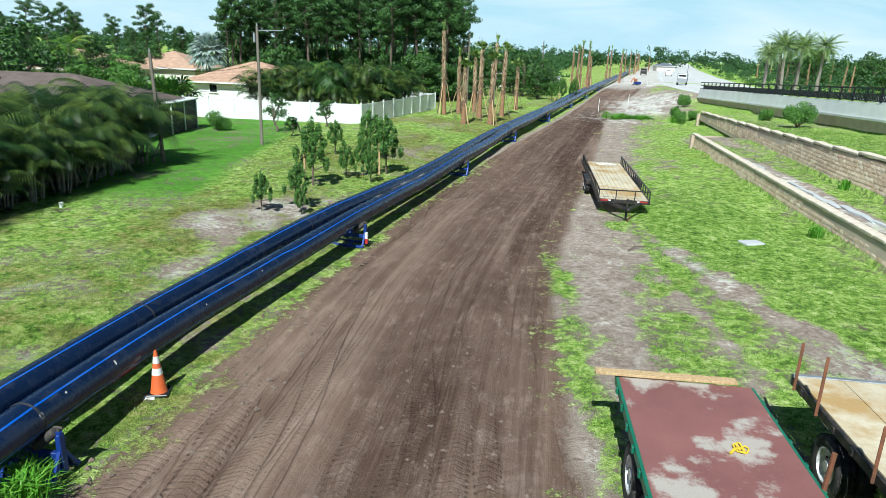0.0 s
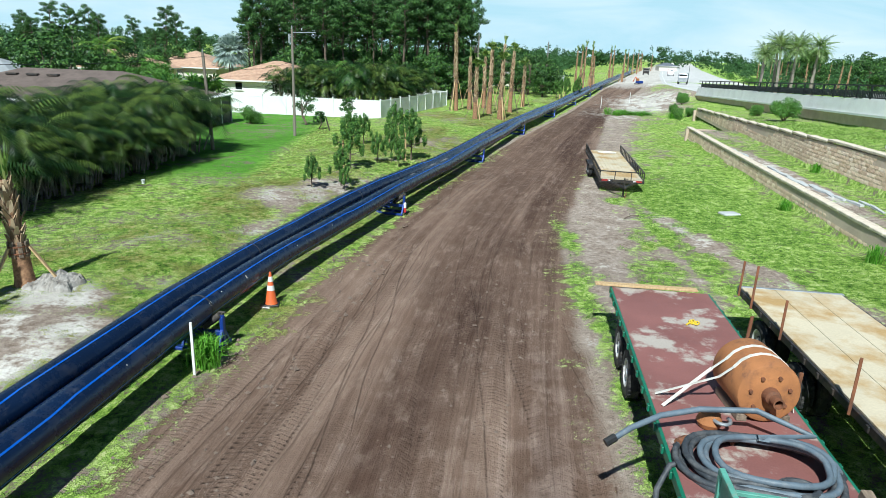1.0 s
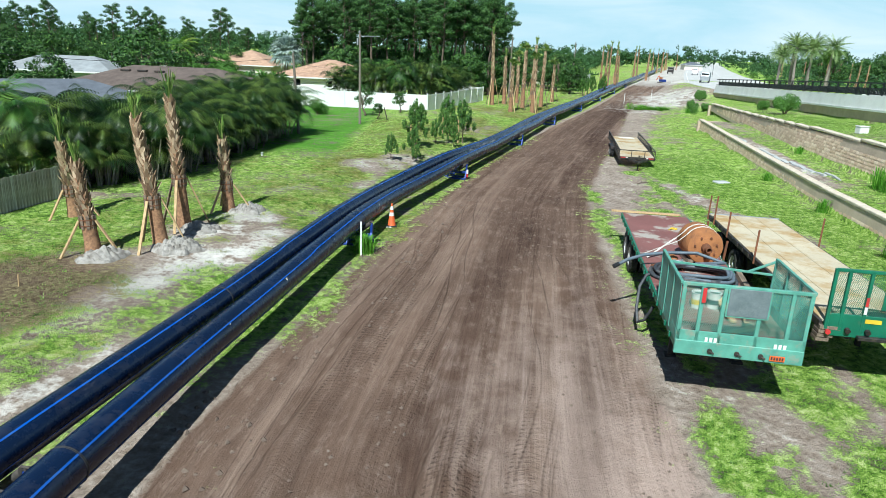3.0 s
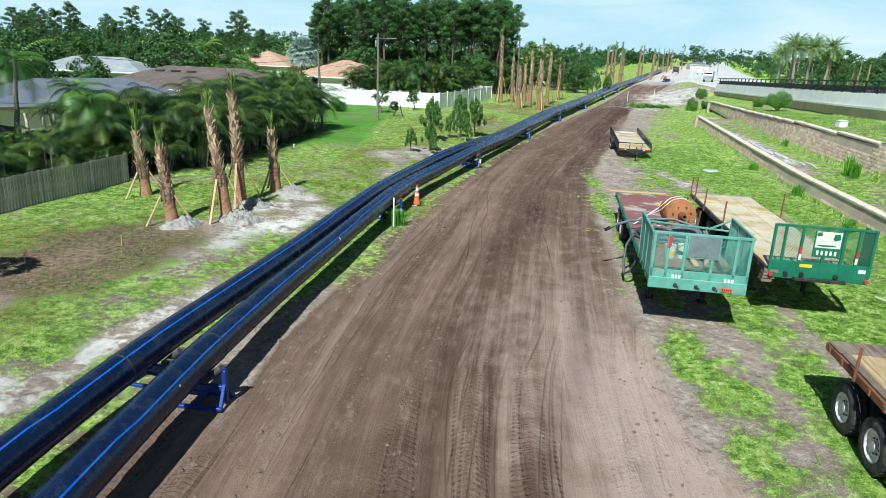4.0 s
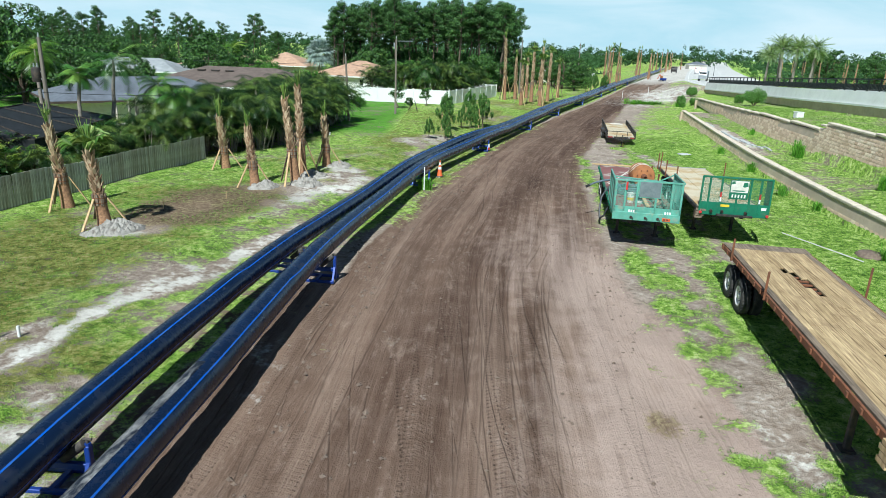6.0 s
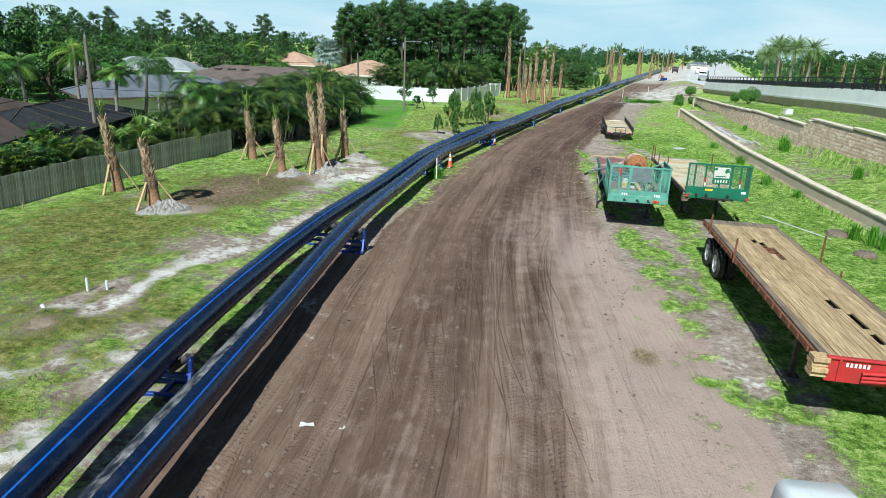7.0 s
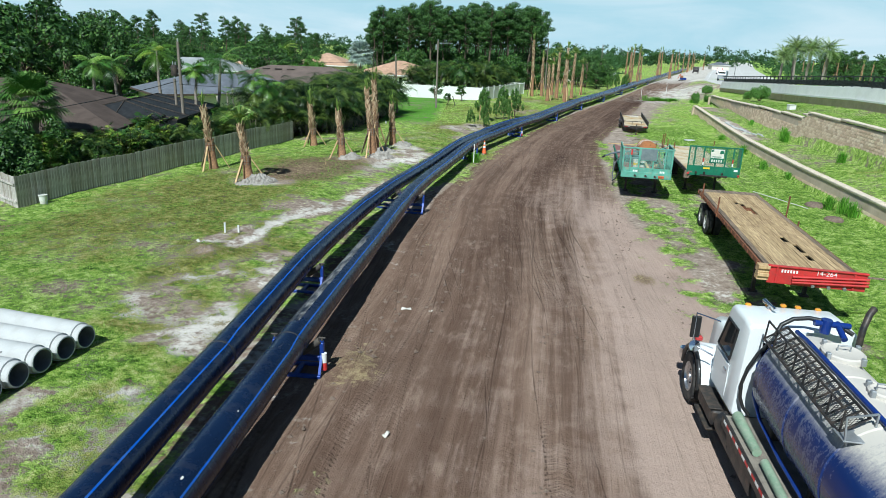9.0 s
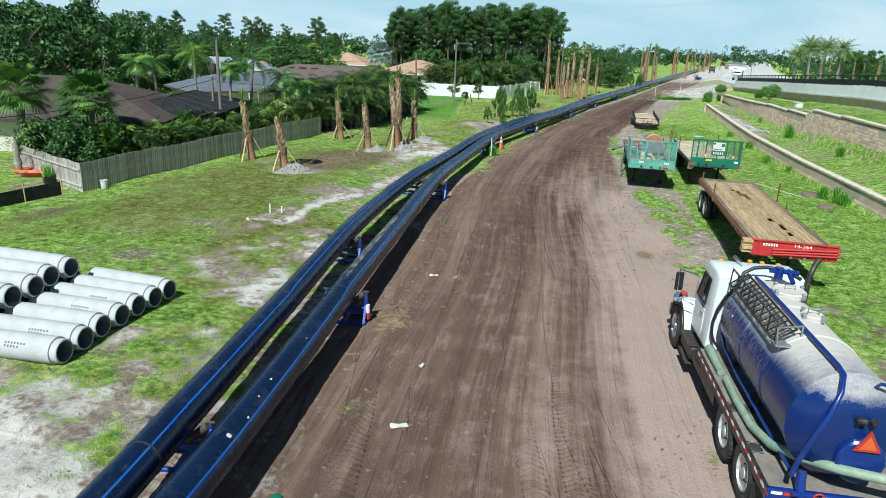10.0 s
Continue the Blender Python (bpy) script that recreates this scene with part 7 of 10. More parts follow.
    part("suction_hose", G().tube([(-0.98, -3.9, 1.12), (-1.0, -4.8, 1.11), (-0.98, -5.6, 1.13), (-0.86, -6.25, 1.20), (-0.60, -6.72, 1.34), (-0.2, -7.18, 1.50), (0.5, -7.36, 1.52), (1.25, -7.40, 1.46)], 0.075, 12), M_HOSE_GREEN, tk, "ribbed green suction hose", smooth=50)
    part("rear_manway", G().lathe([(0.36, 6.96), (0.36, 7.12), (0.33, 7.15), (0.001, 7.17)], 28, Matrix.Translation((0.25, 0, 1.62)) @ Matrix.Rotation(radians(90), 4, "X")), M_BLUEPAINT, tk, "round rear door", smooth=40)
    part("warning_triangle", G().add([(0.06, -7.20, 1.84), (0.46, -7.20, 1.84), (0.26, -7.20, 2.18), (0.06, -7.18, 1.84), (0.46, -7.18, 1.84), (0.26, -7.18, 2.18)], [(0, 1, 2), (3, 5, 4), (0, 3, 4, 1), (1, 4, 5, 2), (2, 5, 3, 0)]), M_RED, tk, "red triangle rim")
    part("warning_face", G().add([(0.13, -7.206, 1.875), (0.39, -7.206, 1.875), (0.26, -7.206, 2.10)], [(0, 1, 2)]), M_ORANGE, tk, "orange triangle face")
    part("rear_valve", G().tube([(-0.72, -7.1, 1.35), (-0.72, -7.2, 1.05), (-0.72, -7.3, 0.9)], 0.075, 12).tube([(-0.86, -7.25, 1.05), (-0.56, -7.25, 1.05)], 0.045, 10), M_BLUEPAINT, tk, smooth=40)
    part("valve_wheel", G().tube([(-0.45 + 0.09 * math.cos(a), -7.25, 1.0 + 0.09 * math.sin(a)) for a in np.linspace(0, 2 * math.pi, 14)[:-1]], 0.015, 6, closed=True), M_RED, tk)
    part("work_lamp", G().box((0.12, -7.12, 2.28), (0.16, 0.10, 0.08), 0.02).tube([(0.28, -7.10, 2.28), (0.30, -7.16, 2.28)], 0.05, 10), M_STEEL_BLACK, tk)
    part("grab_rail", G().tube([(0.35, -6.82, 2.66), (0.35, -6.95, 2.80), (0.8, -6.95, 2.74), (0.8, -6.82, 2.5)], 0.025, 8), M_BLUEPAINT, tk, smooth=50)

    # the tank and what is fixed to it sit off the chassis's middle
    moved = ("tank", "tank_saddle", "hatch_ring", "hatch_clamp", "hatch_handle", "ridge_pipe", "catwalk_rail", "catwalk_rib", "catwalk_post", "catwalk_mesh", "catwalk_end", "front_valve", "rear_manway", "warning_triangle", "warning_face", "work_lamp", "grab_rail")
    for ob in tk.children:
        if ob.name.split(".")[0] in moved:
            ob.location.x -= 0.18


tanker_truck()

# ---------------------------------------------------------------- foliage generators
def unit(n):
    v = rng.standard_normal((n, 3))
    return v / np.linalg.norm(v, axis=1, keepdims=True)


def leaf_cloud(blobs, n, size, flat=0.55, hollow=0.55):
    """Three-cornered leaves spread through ellipsoids (x, y, z, rx, ry, rz)."""
    b = np.array(blobs, float)
    wts = (b[:, 3] * b[:, 4] * b[:, 5]) ** 0.67
    pick = rng.choice(len(b), n, p=wts / wts.sum())
    d = unit(n)
    r = hollow + (1 - hollow) * rng.random(n) ** 0.6
    c = b[pick, :3] + d * b[pick, 3:] * r[:, None]
    nrm = d + flat * unit(n) + np.array([0, 0, 0.35])
    nrm /= np.linalg.norm(nrm, axis=1, keepdims=True)
    t = np.cross(nrm, unit(n))
    t /= np.linalg.norm(t, axis=1, keepdims=True) + 1e-9
    u = np.cross(nrm, t)
    s = size * rng.uniform(0.55, 1.3, n)[:, None]
    return np.stack([c - t * s, c + t * s * 0.7 + u * s * 0.7, c + t * s * 0.7 - u * s * 0.7], 1)


def frond(base, heading, pitch, length, droop, pairs, leaf_len, leaf_w, leaf_droop=0.35, vee=0.35):
    """A feather leaf: pointed leaflets along a midrib."""
    out = []
    h = np.array([math.cos(heading), math.sin(heading), 0])
    side = np.array([-h[1], h[0], 0])
    p, a, ds = np.array(base, float), pitch, length / pairs
    for i in range(pairs):
        t = i / pairs
        d = h * math.cos(a) + np.array([0, 0, 1]) * math.sin(a)
        up = -h * math.sin(a) + np.array([0, 0, 1]) * math.cos(a)
        q = p + d * ds
        w = 0.02 * (1 - t) + 0.006
        out.append([p - side * w, p + side * w, q])
        if t > 0.12:
            ll = leaf_len * math.sin(math.pi * min(1, 0.18 + 0.86 * t)) ** 0.7 * rng.uniform(0.85, 1.1)
            for s in (-1, 1):
                dr = d * rng.uniform(0.45, 0.60) + side * s + up * rng.uniform(vee - 0.08, vee + 0.08)
                dr /= np.linalg.norm(dr)
                tip = p + dr * ll - np.array([0, 0, leaf_droop * ll])
                out.append([p - d * leaf_w, p + d * leaf_w, tip])
        p, a = q, a - droop / pairs
    return out


def fan(base, heading, pitch, stalk, size, segs, spread=200, droop=0.25):
    """A fan leaf on its stalk."""
    out = []
    h = np.array([math.cos(heading), math.sin(heading), 0])
    side = np.array([-h[1], h[0], 0])
    d = h * math.cos(pitch) + np.array([0, 0, 1]) * math.sin(pitch)
    up = -h * math.sin(pitch) + np.array([0, 0, 1]) * math.cos(pitch)
    p = np.array(base, float)
    c = p + d * stalk
    w = 0.025
    out.append([p - side * w, p + side * w, c + side * w * 0.6, c - side * w * 0.6])
    for i in range(segs):
        a = radians(-spread / 2 + spread * i / (segs - 1))
        v = d * math.cos(a) + side * math.sin(a) + up * (0.12 * (i % 2) - 0.1 * abs(math.sin(a)))
        ll = size * (0.72 + 0.28 * math.cos(a)) * rng.uniform(0.9, 1.08)
        wv = (side * math.cos(a) - d * math.sin(a)) * size * min(0.085, 1.5 / segs)
        mid = c + v * ll * 0.55
        tip = c + v * ll - np.array([0, 0, droop * ll])
        out.append([c, mid + wv, tip, mid - wv])
    return out


def trunk_mesh(pts, r0, r1, n=8):
    rs = np.linspace(r0, r1, len(pts))
    return G().tube(pts, [float(r) for r in rs], n)


def crooked(h, lean=(0, 0), n=6, wob=0.1):
    return [(lean[0] * (i / n) ** 1.4 + wob * math.sin(i * 1.7) * (0 < i < n), lean[1] * (i / n) ** 1.4 + wob * math.cos(i * 2.3) * (0 < i < n), h * i / n) for i in range(n + 1)]


PLANTS = {}


def plant(kind, variant, make):
    """Makes the meshes of one variant of a plant once."""
    key = (kind, variant)
    if key not in PLANTS:
        PLANTS[key] = make()
    return PLANTS[key]


def stand_plant(name, meshes, m, label, category, group=""):
    ob = thing(name, m, label, category, group)
    for pname, me, mat in meshes:
        piece = part(pname, me, mat, ob)
        if pname not in ("trunk", "stem"):
            piece["kind"] = "stuff"
    return ob


def make_pine():
    """A slash pine: bare thin trunk, cloud-like puffs of needles on the upper half."""
    h = 15.0
    pts = crooked(h * 0.97, (rng.uniform(-0.8, 0.8), rng.uniform(-0.8, 0.8)), 8, 0.12)
    tr = trunk_mesh(pts, 0.21, 0.06, 8)
    puffs = []
    for i in range(24):
        u = (i + rng.random()) / 24
        z = h * (0.50 + 0.47 * u)
        a = 2.4 * i + rng.uniform(-0.5, 0.5)
        reach = (0.6 + 2.3 * math.sin(math.pi * (0.16 + 0.72 * u))) * rng.uniform(0.30, 1.0) * (0.75 if u > 0.85 else 1.0)
        k = np.array(pts[min(8, int(8 * z / (h * 0.97)))])
        end = (k[0] + reach * math.cos(a), k[1] + reach * math.sin(a), min(z + 0.2 * reach, h))
        tr.tube([(k[0], k[1], z - 0.5), end], [0.055, 0.02], 4, caps=False)
        r = rng.uniform(0.62, 1.10) * (0.7 + 0.4 * u)
        puffs.append((*end, r, r * rng.uniform(0.8, 1.1), r * rng.uniform(0.50, 0.70)))
        if reach > 1.2:
            puffs.append((0.55 * end[0] + 0.45 * k[0], 0.55 * end[1] + 0.45 * k[1], end[2] - 0.1, 0.55, 0.55, 0.36))
    q = leaf_cloud(puffs, 5600, 0.125, 0.75, 0.35)
    return [("trunk", tr.mesh("trunk", M_BARK, 50), M_BARK), ("crown", quads("crown", q, M_LEAF_PINE), M_LEAF_PINE)]


def make_broad(h, spread, mat, n=5200, leaf=0.145, low=0.12):
    pts = crooked(h * 0.62, (rng.uniform(-0.5, 0.5), rng.uniform(-0.5, 0.5)), 6, 0.12)
    tr = trunk_mesh(pts, 0.035 * h, 0.014 * h, 8)
    blobs = []
    for i in range(34):
        a = rng.uniform(0, 6.28)
        z = h * rng.uniform(low + 0.08, 0.95)
        top = (z / h - low) / (1 - low)
        rr = spread * (0.35 + 0.65 * math.sin(math.pi * min(1, 0.25 + 0.72 * top))) * rng.uniform(0.35, 0.95)
        c = (rr * math.cos(a), rr * math.sin(a), z)
        if i % 3 == 0:
            k = pts[min(6, max(2, int(6 * z / h)))]
            tr.tube([k, tuple((0.5 * (k[i_] + c[i_]) + (0.2 if i_ == 2 else 0)) for i_ in range(3)), c], [0.012 * h, 0.008 * h, 0.003 * h], 4, caps=False)
        s = spread * rng.uniform(0.16, 0.34)
        blobs.append((*c, s * rng.uniform(0.8, 1.3), s * rng.uniform(0.8, 1.3), s * rng.uniform(0.5, 0.85)))
    q = leaf_cloud(blobs, n, leaf, 0.75, 0.40)
    return [("trunk", tr.mesh("trunk", M_BARK, 50), M_BARK), ("crown", quads("crown", q, mat), mat)]


def make_areca():
    stems, leaves, tones = G(), [], []
    for i in range(14):
        a, r = rng.uniform(0, 6.28), rng.uniform(0.1, 1.1)
        h = (1.5, 2.0, 2.4, 2.9, 3.3)[i % 5] * rng.uniform(0.85, 1.12)
        x, y = r * math.cos(a), r * math.sin(a)
        lx, ly = x * 1.35, y * 1.35
        stems.tube([(x * 0.7, y * 0.7, 0), (x, y, h * 0.5), (lx, ly, h)], [0.05, 0.045, 0.04], 5, caps=False)
        for k in range(6):
            before = len(leaves)
            leaves += frond((lx, ly, h - 0.1), rng.uniform(0, 6.28), rng.uniform(0.85, 1.42), rng.uniform(2.2, 3.1), rng.uniform(2.0, 2.9), 20, 0.58, 0.036, 0.72, 0.24)
            tones += [rng.random()] * (len(leaves) - before)
    # low fronds take only dark tones: shade under the crown, put into colour
    for k in range(4):
        a, z = rng.uniform(0, 6.28), rng.uniform(0.05, 0.5)
        before = len(leaves)
        leaves += frond((0.6 * math.cos(a), 0.6 * math.sin(a), z), a + rng.uniform(-0.6, 0.6), rng.uniform(0.6, 1.2), rng.uniform(0.9, 1.5), rng.uniform(1.5, 2.5), 11, 0.45, 0.034, 0.6, 0.3)
        tones += [0.3 * rng.random()] * (len(leaves) - before)
    return [("stem", stems.mesh("stem", M_PALMBARK), M_PALMBARK), ("frond_crown", quads("frond_crown", np.array(leaves), M_LEAF_ARECA, tones), M_LEAF_ARECA)]


def make_feather_palm(h, n, length, mat, trunk_r=0.14, leaf=0.6, bend=(0, 0), pairs=20, up=(-0.35, 1.25), drop=(1.2, 1.9)):
    pts = crooked(h, bend, 8, 0.03)
    tr = trunk_mesh(pts, trunk_r * 1.25, trunk_r * 0.85, 10)
    top = np.array(pts[-1])
    tr.tube([tuple(top), tuple(top + (0, 0, 0.7))], [trunk_r * 0.8, trunk_r * 0.4], 8)
    leaves, tones = [], []
    for i in range(n):
        a = 2.4 * i + rng.uniform(-0.2, 0.2)
        t = i / n
        before = len(leaves)
        leaves += frond(top + (0, 0, 0.5), a, up[0] + (up[1] - up[0]) * t, length * rng.uniform(0.85, 1.1), rng.uniform(*drop), pairs, leaf, 0.035 * max(1.0, length / 2.3), 0.55, 0.15)
        tones += [rng.random()] * (len(leaves) - before)
    return [("trunk", tr.mesh("trunk", M_PALMBARK, 50), M_PALMBARK), ("frond_crown", quads("frond_crown", np.array(leaves), mat, tones), mat)]


def make_fan_palm(h, n, stalk, size, mat, trunk_r=0.2, segs=17, low=-0.5, droop=0.3):
    pts = crooked(h, (0.2, 0.1), 5, 0.04)
    tr = trunk_mesh(pts, trunk_r * 1.1, trunk_r, 10)
    top = np.array(pts[-1])
    leaves = []
    for i in range(n):
        leaves += fan(top + (0, 0, 0.1), 2.4 * i + rng.uniform(-0.2, 0.2), low + (1.45 - low) * (i / n), stalk * rng.uniform(0.8, 1.15), size * rng.uniform(0.85, 1.1), segs, 230, droop)
    return [("trunk", tr.mesh("trunk", M_PALMBARK, 50), M_PALMBARK), ("frond_crown", quads("frond_crown", np.array(leaves), mat, np.repeat(rng.random(n), len(leaves) // n)), mat)]


def make_bush(w, h, n, mat, leaf=0.12, trunk=True):
    blobs = [(rng.uniform(-0.6, 0.6) * w, rng.uniform(-0.6, 0.6) * w, h * rng.uniform(0.3, 0.7), w * rng.uniform(0.3, 0.5), w * rng.uniform(0.3, 0.5), h * rng.uniform(0.25, 0.4)) for _ in range(8)]
    st = G()
    for b in blobs:
        st.tube([(0.1 * b[0], 0.1 * b[1], 0), (b[0], b[1], b[2])], [0.03, 0.012], 5, caps=False)
    return [("stem", st.mesh("stem", M_BARK), M_BARK), ("foliage", quads("foliage", leaf_cloud(blobs, n, leaf, 1.0, 0.45), mat), mat)]


def make_lady_palm():
    """A clump of thin canes with many small fan leaves."""
    canes, leaves, tones = G(), [], []
    for i in range(17):
        a, r, h = rng.uniform(0, 6.28), rng.uniform(0.1, 1.0), rng.uniform(0.9, 2.2)
        x, y = r * math.cos(a), r * math.sin(a)
        canes.tube([(x * 0.7, y * 0.7, 0), (x, y, h)], [0.025, 0.02], 5, caps=False)
        for k in range(8):
            before = len(leaves)
            leaves += fan((x, y, h - 0.09 * k), rng.uniform(0, 6.28), rng.uniform(0.0, 0.9), rng.uniform(0.25, 0.45), rng.uniform(0.32, 0.5), 9, 190, 0.25)
            tones += [rng.random()] * (len(leaves) - before)
    return [("stem", canes.mesh("stem", M_BARK), M_BARK), ("foliage", quads("foliage", np.array(leaves), M_LEAF_LADY, tones), M_LEAF_LADY)]


def blade_tuft(n, h, spread, w):
    """Arching blades from one root."""
    out = []
    for _ in range(n):
        a, lean = rng.uniform(0, 6.28), rng.uniform(0.1, 1.0) * spread
        hh = h * rng.uniform(0.5, 1.1)
        b = np.array([rng.normal(0, spread * 0.25), rng.normal(0, spread * 0.25), 0])
        d = np.array([math.cos(a), math.sin(a), 0])
        s = np.array([-d[1], d[0], 0]) * w
        m_ = b + d * lean * 0.45 + (0, 0, hh * 0.75)
        t = b + d * lean * 1.2 + (0, 0, hh * 0.82)
        out.append([b - s, b + s, m_ + s, m_ - s])
        out.append([m_ - s, m_ + s, t + s * 0.1, t - s * 0.1])
    return out


# ---------------------------------------------------------------- transplanted sabal palms beside the road
def sabal(px, py, h, lean, turn, group, staked=True, crown=0, label=None, far=False, spear=0.95):
    z = float(ground_z(px, py)) - 0.02
    pal = thing("sabal_palm", pose(px, py, z, 0, 0, turn), label or "transplanted sabal palm with rough boots, propped by timber stakes", "palm tree", group)
    key = ("sabal", round(h, 2), round(lean, 2), crown, far)

    def make():
        n = 12
        axis = [(lean * (i / n) ** 1.2 * h * 0.12, 0.0, h * i / n) for i in range(n + 1)]
        split = 0.42
        k = int(split * n)
        low = G().tube(axis[: k + 1], [(0.27, 0.235, 0.22, 0.21, 0.205, 0.20, 0.20)[min(i, 6)] for i in range(k + 1)], 16)
        core = G().tube(axis[k:], [0.165 - 0.055 * i / (n - k) for i in range(n + 1 - k)], 10)
        boots = []
        rows = 9 if far else max(11, int((1 - split) * h / 0.125))
        for r in range(rows):
            u = (r + 0.5) / rows
            t = split + (1 - split) * u
            cx, cz = lean * t ** 1.2 * h * 0.12, h * t
            per = 6 if far else 7
            for j in range(per):
                a = 2 * math.pi * (j + 0.5 * (r % 2)) / per + rng.uniform(-0.2, 0.2)
                o = np.array([math.cos(a), math.sin(a), 0])
                s = np.array([-o[1], o[0], 0])
                b = np.array([cx, 0, cz - 0.12]) + o * (0.150 - 0.05 * u)
                ln = rng.uniform(0.20, 0.40)
                tilt = rng.uniform(0.12, 0.62) * (1.0 - 0.45 * u)
                twist = s * rng.uniform(-0.06, 0.06)
                tip = b + o * ln * math.sin(tilt) + np.array([0, 0, ln * math.cos(tilt)]) + twist
                w0, w1 = 0.080, rng.uniform(0.016, 0.034)
                back = o * 0.045
                boots.append([b - s * w0, b + s * w0, tip + s * w1, tip - s * w1])
                boots.append([b - s * w0 - back, b - s * w0, tip - s * w1, tip - s * w1 - back * 0.5])
                boots.append([b + s * w0, b + s * w0 - back, tip + s * w1 - back * 0.5, tip + s * w1])
                boots.append([tip - s * w1, tip + s * w1, tip + s * w1 - back * 0.5, tip - s * w1 - back * 0.5])
        leaves = []
        top = np.array(axis[-1])
        for i in range(6 if crown == 0 else 13):
            a = 2.4 * i + rng.uniform(-0.4, 0.4)
            if crown:
                leaves += fan(top - (0, 0, 0.15), a, rng.uniform(0.55, 1.5), rng.uniform(0.45, 0.75), rng.uniform(0.55, 0.8), 13, rng.uniform(80, 150), 0.45)
            else:
                leaves += fan(top - (0, 0, 0.25), a, rng.uniform(1.25, 1.54), spear * rng.uniform(0.55, 0.80), spear * rng.uniform(0.22, 0.42), 7, rng.uniform(14, 40), 0.06)
        for i in range(13):
            a, ln, out_by = rng.uniform(0, 6.28), spear * rng.uniform(0.55, 1.05), rng.uniform(0.08, 0.42)
            d = np.array([out_by * math.cos(a), out_by * math.sin(a), 1.0]) * ln
            s = np.array([-math.sin(a), math.cos(a), 0]) * 0.026
            leaves.append([top - s, top + s, top + d + s * 0.4, top + d - s * 0.4])
        return [("lower_trunk", low.mesh("lower_trunk", M_SABAL, 50), M_SABAL), ("upper_trunk", core.mesh("upper_trunk", M_SABAL, 50), M_SABAL), ("boot_sheath", quads("boot_sheath", np.array(boots), M_BOOT), M_BOOT), ("young_frond_spear", quads("young_frond_spear", np.array(leaves), M_LEAF_SPEAR), M_LEAF_SPEAR)]

    for name, me, mat in plant("sabal", key, make):
        piece = part(name, me, mat, pal)
        if name in ("boot_sheath", "young_frond_spear"):
            piece["kind"] = "stuff"
    if staked:
        t = 0.40
        cx = lean * t ** 1.2 * h * 0.12
        collar = G()
        for j in range(8):
            a = 2 * math.pi * j / 8
            collar.box((0, 0, 0), (0.045, 0.10, 0.42), 0.008, Matrix.Translation((cx + 0.225 * math.cos(a), 0.225 * math.sin(a), h * t - 0.1)) @ Matrix.Rotation(a, 4, "Z"))
        part("batten_collar", collar, M_OLDTIMBER, pal, "timber battens strapped round the trunk")
        part("strap", G().lathe([(0.252, -0.02), (0.258, 0.0), (0.252, 0.02)], 16, Matrix.Translation((cx, 0, h * t - 0.02))).lathe([(0.252, -0.02), (0.258, 0.0), (0.252, 0.02)], 16, Matrix.Translation((cx, 0, h * t - 0.2))), M_RUST, pal)
        for j, mat in enumerate((M_TIMBER, M_TIMBER, M_OLDTIMBER)):
            a = radians(250 + 120 * j)
            r = 0.95
            part("prop", G().bar((cx + r * math.cos(a), r * math.sin(a), 0.0), (cx + 0.27 * math.cos(a), 0.27 * math.sin(a), h * t - 0.05), 0.09, 0.045, 0.004), mat, pal, "timber prop")
    return pal


for i, (px, py) in enumerate(PALMS):
    sabal(px, py, (3.3, 2.75, 2.75, 2.8, 4.1, 4.5, 2.8)[i], (-0.9, -0.85, -0.68, -0.88, -0.9, -0.28, -0.36)[i], (20, 10, 0, -10, 15, 30, 0)[i], "propped palms beside the road", crown=1 if i == 1 else 0, spear=(0.9, 1.3, 1.3, 0.9, 0.9, 1.0, 0.9)[i])


def sand_mound(px, py, r, h):
    """A heap of grey sand with an uneven skin."""
    m = thing("sand_mound", pose(px, py, float(ground_z(px, py)) - 0.05, 0, 0, px * 40), "heap of grey clumpy sand at a palm's foot", "sand", "sand heaps")
    n = 31
    xs = np.linspace(-1, 1, n)
    vs, fs = [], []
    for i in range(n):
        for j in range(n):
            ragged = 0.30 * noise.noise((xs[i] * 1.9 + px, xs[j] * 1.9 - py, 1.0))
            d = math.hypot(xs[i], xs[j]) + ragged
            lumps = abs(noise.noise((xs[i] * 5.5 + px, xs[j] * 5.5 + py, 2.0))) + 0.5 * abs(noise.noise((xs[i] * 9 + px, xs[j] * 9 + py, 4.0)))
            z = h * max(0, 1 - max(d, 0) ** 1.3) * (0.72 + 0.55 * lumps) + 0.06 * lumps * max(0, 1.05 - d) - 0.30 * min(1, max(0, max(d, math.hypot(xs[i], xs[j]) - 0.12) - 0.72) * 3.5)
            vs.append((xs[i] * r, xs[j] * r * 0.9, z))
    for i in range(n - 1):
        for j in range(n - 1):
            fs.append((i * n + j, (i + 1) * n + j, (i + 1) * n + j + 1, i * n + j + 1))
    part("sand_body", G().add(vs, fs), M_SANDPILE, m)["kind"] = "stuff"


for px, py, r, h in ((-16.5, -2.1, 1.25, 0.42), (-14.2, 6.1, 0.95, 0.40), (-12.6, 7.5, 0.95, 0.42), (-12.9, 9.6, 0.9, 0.34), (-12.3, 12.6, 0.9, 0.32), (-16.9, -2.6, 0.8, 0.3)):
    sand_mound(px, py, r, h)

